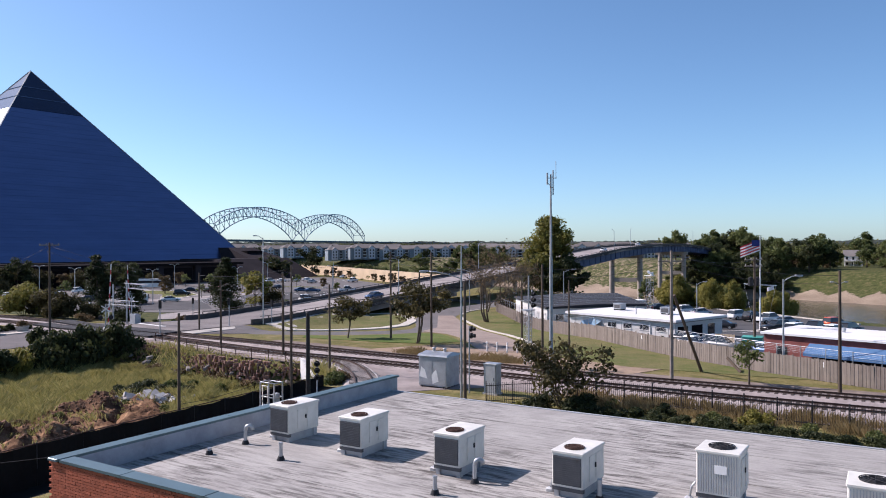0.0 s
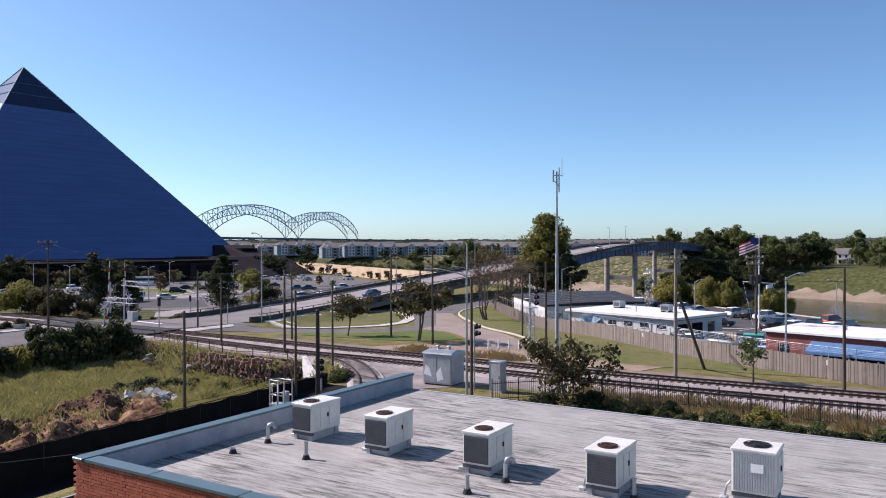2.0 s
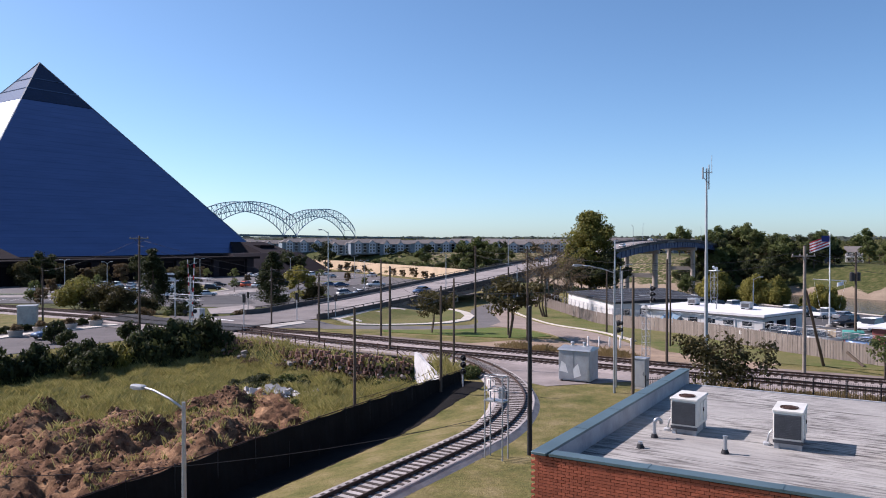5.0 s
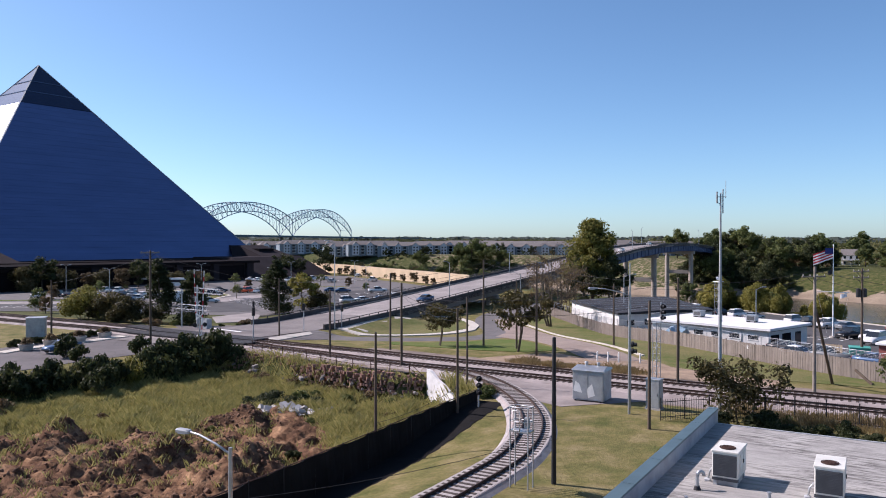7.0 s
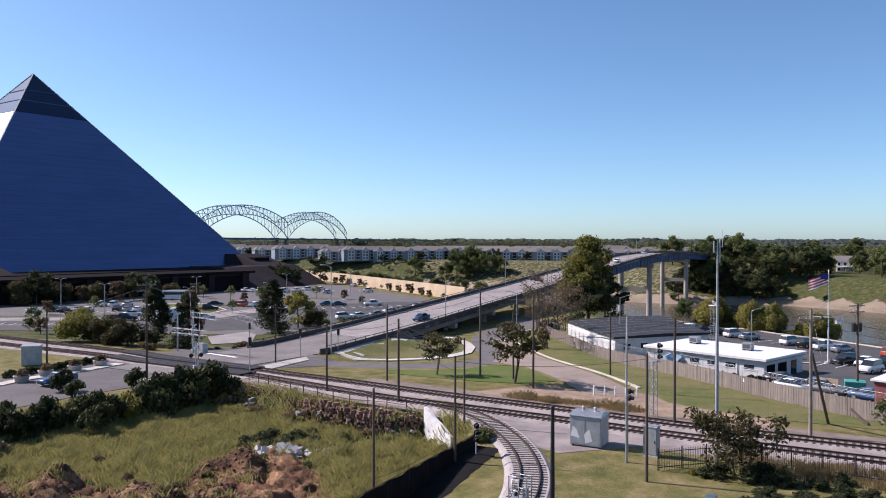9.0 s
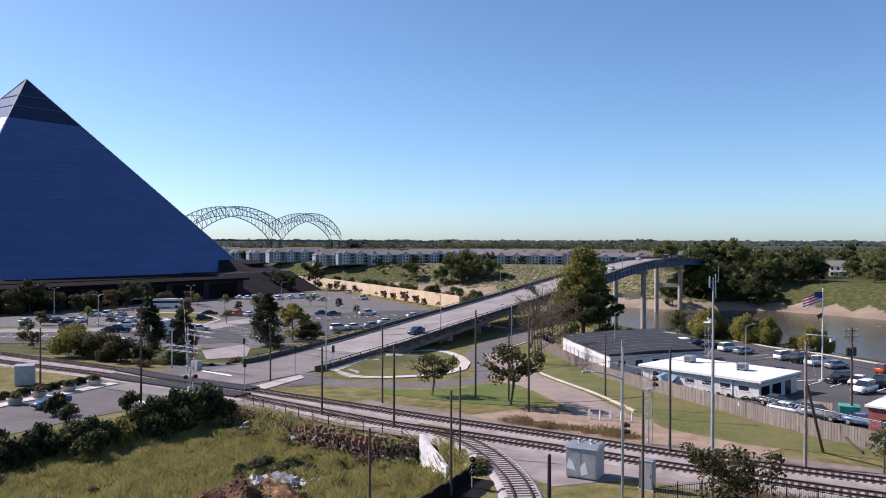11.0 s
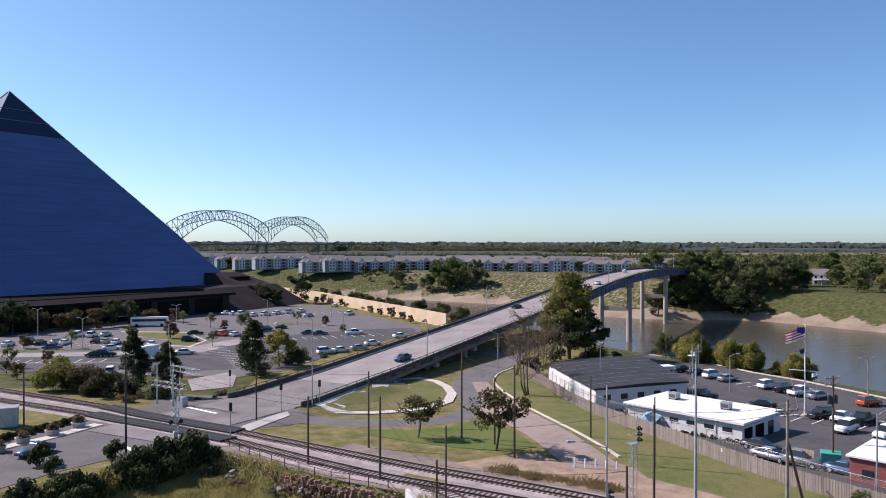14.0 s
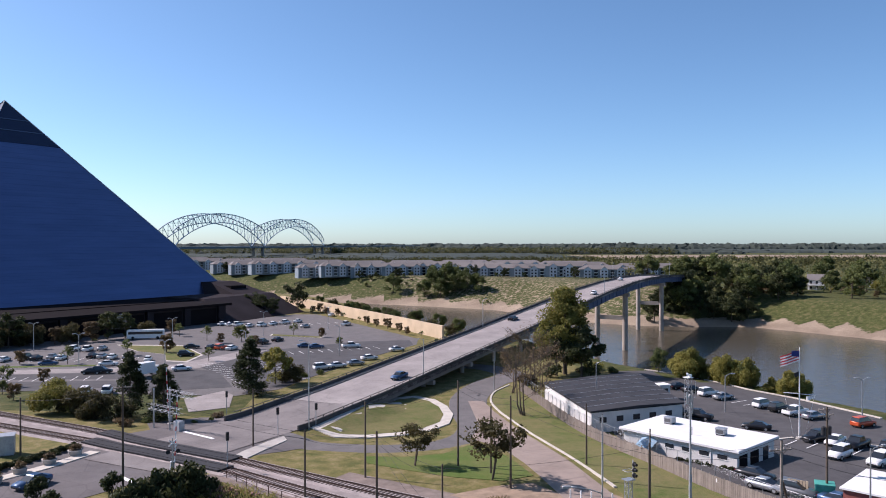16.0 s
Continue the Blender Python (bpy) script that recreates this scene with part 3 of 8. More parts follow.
def ribbon(name, line, half, mat, lift, label, category, edge=0.25, step=2.0, kind="structure"):
    """A strip with sloping shoulders along a plan line."""
    pts = [(x, y, gz(x, y) + lift) for x, y in resample(line, step)]
    sh = Shape().sweep(pts, [(half + edge, -lift - 0.08), (half, 0), (-half, 0), (-half - edge, -lift - 0.08)], closed=False)
    return tagged(part(name, sh, mat), label, category, kind=kind)


# ---- roads ----
def on_bridge(k, o, z=0.0):
    p = BR_O + BR_D * k + BR_L * o
    return (p.x, p.y, float(road_z(k)) + z)


def road_strip(name, k0, k1, o0, o1, mat, lift, label, category="road", step=3.0):
    n = max(1, int((k1 - k0) / step))
    sh = Shape()
    for i in range(n + 1):
        k = k0 + (k1 - k0) * i / n
        sh.v += [on_bridge(k, o0, lift), on_bridge(k, o1, lift)]
    for i in range(n):
        sh.f.append((2 * i, 2 * i + 1, 2 * i + 3, 2 * i + 2)[::-1])
        sh.s.append(False)
    return tagged(part(name, sh, mat), label, category, kind="structure")


road_strip("road_bridge_approach", -32, 14, 0.3, BR_W - 0.3, M_APPROACH, 0.0, "pale worn concrete road leading up to the bridge")
drape("road_left", [(-41, 113), (-48.5, 121), (-52.5, 128), (-60, 117), (-64.5, 107), (-68, 99), (-74, 88), (-92, 62), (-84, 50), (-66, 68), (-58, 80), (-53.5, 87.5), (-47.5, 95), (-44, 101.5)], M_STREET, 0.05, "pale concrete street before the railway crossing")
drape("junction", [(-29.5, 129), (-33, 122), (-27, 116), (-39, 105), (-53, 121), (-57, 131), (-50, 138), (-44.6, 138.5)], M_STREET, 0.045, "worn pale junction paving beside the railway crossing")
LOOP = [(-36, 121), (-30, 115.5), (-23, 112.3), (-16, 111), (-9, 113), (-3.5, 119.5), (-1, 129), (-1.5, 140), (-1, 150), (1.5, 160), (6, 170), (12, 179), (8, 190), (-4, 197)]
ribbon("road_loop", LOOP, 3.6, M_ASPHALT, 0.05, "grey asphalt turning road round the grass island", "road")
drape("road_lane", [(-1, 128), (-3.5, 120), (0.5, 112), (2.2, 102), (3.4, 92), (4.2, 86.5), (10.4, 86), (9.3, 94), (8.3, 104), (6.6, 118), (4.6, 130), (3.0, 140), (2.0, 150), (-1, 150)], M_LANE, 0.065, "pale worn concrete lane beside the lawn")
ISLAND = [(-29.2, 125.4), (-26, 131.5), (-22.5, 139), (-19, 147), (-15.6, 154), (-11.2, 155.4), (-7.4, 151.5), (-5.4, 145), (-4.8, 138), (-6.0, 131), (-9.5, 126), (-14, 122.8), (-19.5, 121.2), (-25, 121.8)]
ISLAND_IN = [(-27.4, 125.2), (-24.6, 131), (-21.2, 138.5), (-17.8, 146), (-14.8, 152), (-11.4, 153.2), (-8.8, 150), (-7.1, 144.5), (-6.6, 138), (-7.6, 132.2), (-10.6, 127.8), (-14.6, 124.9), (-19.8, 123.4), (-24.4, 123.8)]
drape("kerb_island", ISLAND, M_KERB, 0.17, "pale concrete kerb and walk of a teardrop island", "kerb", skirt=0.3)
def turf(name, green, dry, share):
    """Mown grass: green and dry patches at two sizes, with fine tufts."""
    m, n, l, b = shader(name, 1.0, 0, 0.1)
    big, mid, tuft = noise_node(n, l, 0.12, 5, 0.65), noise_node(n, l, 0.9, 5, 0.7), noise_node(n, l, 7.0, 4, 0.7)
    patch = mathn(n, l, "ADD", mathn(n, l, "MULTIPLY", big, 0.65), mathn(n, l, "MULTIPLY", mid, 0.35))
    col = ramp(n, l, patch, [(0.36, green), (0.36 + 0.3 * share, tuple(0.5 * (p + q) for p, q in zip(green, dry))), (0.68, dry)])
    col = mix(n, l, 0.55, col, ramp(n, l, tuft, [(0.3, (0.45, 0.45, 0.45)), (0.7, (1.25, 1.25, 1.2))]), "MULTIPLY")
    l.new(col, b.inputs["Base Color"])
    bump(n, l, b, tuft, 0.9, 0.08)
    return m


M_TURF = turf("mown_turf", (0.085, 0.115, 0.030), (0.20, 0.165, 0.082), 0.42)
M_TURF_GREEN = turf("green_turf", (0.080, 0.130, 0.026), (0.16, 0.155, 0.060), 0.6)
drape("lawn_island", ISLAND_IN, M_TURF, 0.20, "dry mown grass on the teardrop island", "lawn")
drape("lawn_green", [(-19.5, 107.8), (-14, 106.8), (-8.5, 108.6), (-4.3, 114.5), (-0.5, 111), (1.0, 103), (2.2, 95.5), (-2, 93.5), (-8, 95.5), (-14, 99.5), (-19, 103.5)], M_TURF_GREEN, 0.06, "green mown lawn beside the railway", "lawn")
drape("lawn_strip", [(11, 92), (9.9, 97), (8.9, 105), (7.2, 118), (5.2, 131), (3.6, 141), (3.4, 150), (5, 158), (9, 166), (10.5, 160), (14.5, 127), (17.2, 108), (20.8, 92.5), (24.5, 82), (29.5, 72), (33, 67), (28, 69.5), (18, 75), (12, 82)], M_TURF, 0.05, "dry green verge along the wooden fence", "lawn")
drape("pavement_corner", [(-38.4, 105.6), (-37.0, 110.5), (-34.6, 116.0), (-32.6, 119.8), (-31.8, 117.5), (-34.0, 112.0), (-36.2, 105.2)], M_CONC, 0.12, "pale concrete pavement corner beside the crossing", "pavement")
sh = Shape().sweep([(x, y, gz(x, y)) for x, y in resample([(9.6, 166.5), (5.2, 158.3), (3.5, 150), (3.8, 141), (5.4, 131), (7.4, 118), (9.1, 105), (10.1, 97), (11.2, 90)], 2)], [(0.18, -0.2), (0.18, 0.20), (-0.18, 0.20), (-0.18, -0.2)])
tagged(part("kerb_lane", sh, M_KERB), "pale concrete kerb along the lane", "kerb", kind="structure")
drape("car_park_pyramid", [(-150, 205), (-143, 228), (-83, 310.5), (-60, 341), (-50, 340), (-8, 250), (-9, 236), (-30, 195), (-40, 165), (-48, 158), (-100, 166), (-150, 172)], M_ASPHALT, 0.05, "grey asphalt car park before the pyramid", "car park", 12)
drape("car_park_dark_bay", [(-29, 195), (-10, 236), (-11, 247), (-28, 244), (-52, 226), (-64, 195), (-46, 168), (-40, 166)], M_ASPHALT_DARK, 0.075, "freshly sealed dark asphalt parking bay", "car park", 12)
drape("car_park_dark_lot", [(-150, 184), (-110, 186.5), (-84, 188.8), (-65, 192.5), (-58.5, 189), (-50.6, 168), (-64, 164.5), (-98, 163.5), (-150, 170)], M_ASPHALT_DARK, 0.07, "dark asphalt parking lot beside the railway", "car park", 12)
drape("pavement_apron", [(-57.4, 155), (-51.6, 163.5), (-48.6, 159), (-46.8, 147), (-53.3, 143)], M_ROAD, 0.09, "pale concrete apron behind the crossing gantry", "pavement")
drape("car_park_drive", [(-150, 186), (-110, 187.5), (-84, 189.5), (-64.5, 194), (-52.5, 226), (-58, 228), (-72, 200.5), (-86, 196), (-110, 194), (-150, 193)], M_ROAD, 0.08, "pale concrete drive across the car park", "road", 12)
drape("car_park_quay", [(22, 160), (38, 183), (47.5, 184), (54.5, 174), (59.5, 157), (64.5, 148), (70.5, 130), (78, 108), (84, 84), (60, 44), (47, 51), (37, 64), (31, 73), (26, 83), (22.5, 93), (19.5, 107)], M_ASPHALT_DARK, 0.05, "dark asphalt car park beside the harbour", "car park", 6)

# ---- railway ----
M_GRAVEL = plain("pale_gravel", (0.26, 0.225, 0.212), 1.0, 0, 0.35, 0.4, 6, 1.0)
drape("gravel_yard", [(-12, 74), (-3.5, 62.5), (4, 64.5), (9.5, 60.5), (14, 57.5), (34, 45), (38, 52), (16, 68), (2, 79.5), (-10, 82)], M_GRAVEL, 0.04, "pale grey gravel between the tracks", "gravel")
RAIL_BED = 0.26


def track(name, line, label, k_near, centre):
    """Ballast, ties and two rails; the ties near the given place are pieces of their own."""
    pts = [(x, y, gz(x, y)) for x, y in resample(line, 0.6)]
    bed = Shape().sweep(pts[::4], [(2.1, -0.3), (1.45, RAIL_BED), (-1.45, RAIL_BED), (-2.1, -0.3)], closed=False)
    root = thing(name, Matrix.Identity(4), label, "railway track", kind="structure")
    part("ballast", bed, M_BALLAST, root)
    ties, rest = [], Shape()
    tie = Shape().box((0, 0, 0), (2.5, 0.23, 0.16), bevel=0.02).mesh("tie", M_TIE)
    for i in range(1, len(pts) - 1):
        p, q = Vector(pts[i - 1]), Vector(pts[i + 1])
        a = math.atan2(q.y - p.y, q.x - p.x) - math.pi / 2 + random.uniform(-0.03, 0.03)
        c = (pts[i][0], pts[i][1], pts[i][2] + RAIL_BED - 0.035)
        if abs(c[0] - centre[0]) + abs(c[1] - centre[1]) < k_near and len(ties) < 280:
            ties.append((c, a))
        else:
            rest.box(c, (2.5, 0.23, 0.16), a)
    for c, a in ties:
        part("tie", tie, None, root, at=Matrix.Translation(c) @ Matrix.Rotation(a, 4, "Z"))
    if rest.v:
        tagged(part("far_ties", rest, M_TIE, root), kind="stuff")
    z = RAIL_BED + 0.045
    for side in (-0.7175, 0.7175):
        prof = [(side + a, z + b) for a, b in ((0.07, 0), (0.07, 0.02), (0.015, 0.035), (0.015, 0.115), (0.036, 0.125), (0.036, 0.16), (-0.036, 0.16), (-0.036, 0.125), (-0.015, 0.115), (-0.015, 0.035), (-0.07, 0.02), (-0.07, 0))]
        part("rail", Shape().sweep(pts[::2], prof), M_RAIL, root)
    return root


track("railway_track_far", TRACK_FAR, "rusty main railway track on grey ballast", 46, (4, 74))
track("railway_track_near", TRACK_NEAR, "rusty main railway track beside the gravel yard", 46, (4, 70))
track("railway_spur", SPUR, "curved rusty spur track between lawns", 60, (-9, 52))
# stony margins beside the rails
M_MARGIN = plain("brown_gravel_margin", (0.205, 0.165, 0.14), 1.0, 0, 0.5, 0.7, 5, 1.0)
for line, side, half in ((TRACK_FAR, 3.3, 1.5), (TRACK_NEAR, -3.2, 1.3)):
    shifted = [(x + 0.57 * side, y + 0.82 * side) for x, y in line if (-75 if side > 0 else -4) < x < 36 and not -63 < x < -35]
    for run in ([p for p in shifted if p[0] < -50], [p for p in shifted if p[0] > -50]):
        if len(run) > 1:
            ribbon("gravel_margin", run, half, M_MARGIN, 0.035, "brown stony margin beside the rails", "gravel", 0.5)
M_DIRT = plain("dry_tan_dirt", (0.29, 0.215, 0.15), 1.0, 0, 0.5, 0.6, 5, 1.0)
DIRT = [(-9, 88.5), (-3, 91.5), (1.5, 92.5), (4.2, 88), (10.4, 87.5), (12.5, 84), (17, 78.5), (21, 73.5), (17, 70.5), (8, 76), (0, 81.5)]
BETWEEN = [(a[0] * 0.5 + b[0] * 0.5, a[1] * 0.5 + b[1] * 0.5) for a, b in zip(TRACK_FAR[:8], TRACK_NEAR[:8])]
for run in ([p for p in BETWEEN if p[0] < -58], [p for p in BETWEEN if p[0] > -40]):
    ribbon("gravel_middle", run, 1.5, M_GRAVEL, 0.05, "pale grey gravel between the main tracks", "gravel", 0.5)
drape("gravel_bank", [(-15, 78.8), (-18, 80.3), (-26.6, 86.6), (-36.4, 95.2), (-40.5, 96.2), (-38.5, 99.5), (-27, 89), (-18, 81.8), (-13.4, 79.6)], M_MARGIN, 0.03, "brown stony edge above the old brick wall", "gravel")
drape("dirt_lane_end", DIRT, M_DIRT, 0.045, "tan dirt and dry grass between the lane and the rails", "earth")
ribbon("gravel_spur", SPUR, 1.4, M_SPURGRAVEL, RAIL_BED + 0.02, "pale limestone gravel between the spur rails", "gravel", 0.5, 1.0)
# timber crossing panels where the road meets the rails
for line in (TRACK_FAR, TRACK_NEAR):
    pts = [p for p in resample(line, 0.6) if -60.5 < p[0] < -36.8]
    for o in (-1.05, 0.0, 1.05):
        wdt = 0.28 if o else 0.64
        sh = Shape().sweep([(x, y, gz(x, y)) for x, y in pts], [(o + wdt, 0.2), (o + wdt, RAIL_BED + 0.25), (o - wdt, RAIL_BED + 0.25), (o - wdt, 0.2)])
        tagged(part("crossing_panel", sh, M_PANEL), "dark rubber panels of the railway crossing", "railway crossing", kind="structure")


# ---- the steel pyramid ----
PYR = Vector((-192.0, 357.9, 0))
PYR_TURN = radians(-36.16)
PM = Matrix.Translation(PYR) @ Matrix.Rotation(PYR_TURN, 4, "Z")  # local +x: towards the car park, local +y: away
TOP, BASE, HALF, BAND = 96.2, 8.1, 69.7, 75.5
pyramid = thing("pyramid", PM, "tall blue stainless steel pyramid with a dark glazed tip", "building")


def ring(z, grow=0.0):
    h = HALF * (TOP - z) / (TOP - BASE) + grow
    return [(h, -h, z), (h, h, z), (-h, h, z), (-h, -h, z)]


lo, hi = ring(BASE), ring(BAND)
for i in range(4):
    sh = Shape()
    a, b, c, d = (Vector(p) for p in (lo[i], lo[(i + 1) % 4], hi[(i + 1) % 4], hi[i]))
    rows = 28
    nrm = (b - a).cross(d - a).normalized()
    for r in range(rows):
        u, w = r / rows, (r + 1) / rows
        p, q, s, t = a.lerp(d, u), b.lerp(c, u), b.lerp(c, w), a.lerp(d, w)
        lap = nrm * 0.05
        sh.add([p + lap, q + lap, s, t], [(0, 1, 2, 3)])
        sh.add([t, s, s + lap, t + lap], [(0, 1, 2, 3)])
    part("cladding_face", sh, M_STEEL, pyramid)
sh = Shape()
t = ring(BAND, 0.15)
sh.add(t + [(0, 0, TOP)], [(i, (i + 1) % 4, 4) for i in range(4)] + [(3, 2, 1, 0)])
part("glazed_tip", sh, M_PYRGLASS, pyramid, "dark glazed tip")
for zz in (81.5, 87.0):
    r = [Vector(p) for p in ring(zz, 0.22)]
    part("glazing_bar", Shape().beam(r[0], r[1], 0.25, 0.35).beam(r[3], r[0], 0.25, 0.35), M_PYRGLASS, pyramid)
r0, r1 = [Vector(p) for p in ring(BASE, 0.05)], Vector((0, 0, TOP + 0.1))
for i in range(4):
    part("hip_trim", Shape().beam(r0[i], r1, 0.5, 0.3), M_GALV_DULL, pyramid)
podium = Shape()
PX, PY = HALF + 24, HALF + 3
# Roof slabs are near-black, as if the shadow covered them whole.
part("podium_roof", Shape().box((0, 0, BASE - 0.9), (2 * PX + 3, 2 * PY + 3, 1.7)), M_PODIUM_SHADE, pyramid, "flat podium roof coloured as in shadow")
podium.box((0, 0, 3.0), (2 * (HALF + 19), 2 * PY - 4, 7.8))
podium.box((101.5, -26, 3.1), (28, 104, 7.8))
part("podium_roof", Shape().box((102, -26, 7.35), (31, 107, 0.9)), M_PODIUM_SHADE, pyramid, "flat podium roof coloured as in shadow")
part("podium", podium, M_PODIUM, pyramid, "concrete podium with shade in its colour")
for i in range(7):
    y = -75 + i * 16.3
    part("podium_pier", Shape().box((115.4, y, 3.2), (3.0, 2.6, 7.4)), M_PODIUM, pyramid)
# Near-black boxes on the wall: shade of the recesses as colour.
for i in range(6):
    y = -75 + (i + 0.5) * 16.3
    part("podium_recess", Shape().box((115.4, y, 3.0), (0.6, 12.5, 6.0)), M_PODIUM_SHADE, pyramid)
for sy in (-1, 1):
    sh = Shape()
    sh.add([(HALF - 14, sy * (HALF - 16), BASE), (HALF + 22, sy * (HALF - 16), BASE), (HALF + 22, sy * (HALF + 4), BASE), (HALF - 14, sy * (HALF + 4), BASE),
            (HALF - 12, sy * (HALF - 15), BASE + 5.5), (HALF + 2, sy * (HALF - 14), BASE + 5.5), (HALF + 2, sy * (HALF + 1), BASE + 5.5), (HALF - 12, sy * (HALF + 1), BASE + 5.5)],
           [(0, 1, 5, 4), (1, 2, 6, 5), (2, 3, 7, 6), (3, 0, 4, 7), (4, 5, 6, 7)])
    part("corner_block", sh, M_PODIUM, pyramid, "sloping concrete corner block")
    # Near-black box colours in the shade of an opening.
    part("corner_opening", Shape().box((HALF + 8.5, sy * (HALF - 6.5), BASE + 2.7), (8, 9, 2.6)), M_PODIUM_SHADE, pyramid)
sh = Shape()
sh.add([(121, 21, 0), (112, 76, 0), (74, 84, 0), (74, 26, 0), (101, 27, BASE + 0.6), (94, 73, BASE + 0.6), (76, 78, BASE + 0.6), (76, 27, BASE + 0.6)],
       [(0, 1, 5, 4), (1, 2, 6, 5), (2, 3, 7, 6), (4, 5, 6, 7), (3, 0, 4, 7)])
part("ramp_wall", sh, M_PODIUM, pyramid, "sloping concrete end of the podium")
# round emblem and an unreadable name over the entrance, as plain shapes
sh = Shape().tube((117.4, -22, 5.2), (117.8, -22, 5.2), 2.0, 2.0, 20)
part("emblem", sh, M_CONC, pyramid, "round pale emblem")
part("sign_bar", Shape().box((117.6, -22, 2.4), (0.3, 8, 0.7)), M_CONC, pyramid, "pale unreadable sign")

# ---- road bridge over the harbour ----
bridge = thing("road_bridge", Matrix.Identity(4), "long road bridge with blue steel girders on concrete piers", "bridge")
K0, K1 = 14.0, 480.0
ks = list(np.arange(K0, K1 + 1, 4.0))


def strip(o0, o1, z0, z1, ks=ks):
    """A bar of constant section that follows the bridge's rise."""
    sh = Shape()
    for k in ks:
        sh.v += [on_bridge(k, o0, z0), on_bridge(k, o1, z0), on_bridge(k, o1, z1), on_bridge(k, o0, z1)]
    for i in range(len(ks) - 1):
        a = 4 * i
        sh.f += [(a + j, a + 4 + j, a + 4 + (j + 1) % 4, a + (j + 1) % 4) for j in range(4)]
    sh.f += [(0, 1, 2, 3), tuple(4 * (len(ks) - 1) + j for j in (3, 2, 1, 0))]
    sh.s = [False] * len(sh.f)
    return sh


part("deck", strip(-0.3, BR_W + 0.3, -0.45, 0.0), M_ROAD, bridge, "pale concrete deck")
for o in (0.4, BR_W - 0.4):
    part("footway", strip(o - 0.7, o + 0.7, 0.0, 0.16), M_CONC_DARK, bridge)
for o in (-0.15, BR_W + 0.15):
    part("parapet", strip(o - 0.15, o + 0.15, -0.5, 0.8, list(np.arange(-4, K1, 4.0))), M_BARRIER, bridge, "dark stained concrete parapet")
    part("hand_rail", strip(o - 0.06, o + 0.06, 1.1, 1.2, list(np.arange(-2, K1, 4.0))), M_BARRIER, bridge)
    post = Shape().box((0, 0, 0.4), (0.14, 0.14, 0.8)).mesh("rail_post", M_BARRIER)
    for k in np.arange(0, 300, 3.0):
        part("rail_post", post, None, bridge, at=Matrix.Translation(on_bridge(k, o, 0.4)))
part("abutment", strip(0.0, BR_W, -6.0, -0.45, list(np.arange(2, 20, 4.0))), M_CONC_DARK, bridge)
gks = list(np.arange(16, K1, 4.0))
deep = [k for k in gks if k >= 150]
for o in (0.6, 5.2, 9.8, BR_W - 0.6):
    part("girder", strip(o - 0.2, o + 0.2, -1.6, -0.45, [k for k in gks if k <= 154]), M_CONC_DARK, bridge, "dark approach girder")
    part("girder", strip(o - 0.2, o + 0.2, -3.1, -0.45, deep), M_GIRDER, bridge, "deep blue steel girder")
stiff = Shape().box((0, 0, 0), (0.12, 0.3, 2.6)).mesh("stiffener", M_GIRDER)
for k in np.arange(156, 420, 6.0):
    part("stiffener", stiff, None, bridge, at=Matrix.Translation(on_bridge(k, 0.32, -1.8)))
for k in (26, 44, 64, 84, 104, 126, 150):
    for o in (2.5, BR_W - 2.5):
        x, y, z = on_bridge(k, o)
        part("column", Shape().tube((x, y, gz(x, y) - 1), (x, y, z - 2.3), 0.55, n=12), M_PIER, bridge)
    part("pier_cap", Shape().beam(on_bridge(k, -0.2, -2.0), on_bridge(k, BR_W + 0.2, -2.0), 1.2, 0.9), M_PIER, bridge)
for k in (229, 312, 392):
    for o in (1.2, BR_W - 1.6):
        x, y, z = on_bridge(k, o)
        part("column", Shape().tube((x, y, min(gz(x, y), WATER_Z) - 3), (x, y, z - 3.6), 1.25, 1.1, 14), M_PIER, bridge)
    part("pier_cap", Shape().beam(on_bridge(k, -0.6, -3.9), on_bridge(k, BR_W + 0.6, -3.9), 2.0, 1.6), M_PIER, bridge)
    part("cross_beam", Shape().beam(on_bridge(k, 1.2, -14.0), on_bridge(k, BR_W - 1.6, -14.0), 1.2, 1.8), M_PIER, bridge)

# ---- far river bridge with two steel arches ----
arch_bridge = thing("arch_bridge", Matrix.Identity(4), "distant steel double-arch truss bridge over the wide river", "bridge")
A0, A1 = Vector((-379, 1233, 0)), Vector((-203.0, 1857, 0))
AD = (A1 - A0).normalized()
AS = Vector((AD.y, -AD.x, 0))
SPAN, DECK_Z = (A1 - A0).length / 2, 26.2


def chord(s, n):
    """Heights over the deck of the upper and lower chords at s, 0 to 1, of arch n."""
    e0, e1 = ((26, 32), (32, 15))[n]
    q = 1 - (2 * s - 1) ** 2
    q = q ** 0.85
    return e0 * (1 - s) + e1 * s + (59 - (e0 * (1 - s) + e1 * s)) * q, 43.0 * q


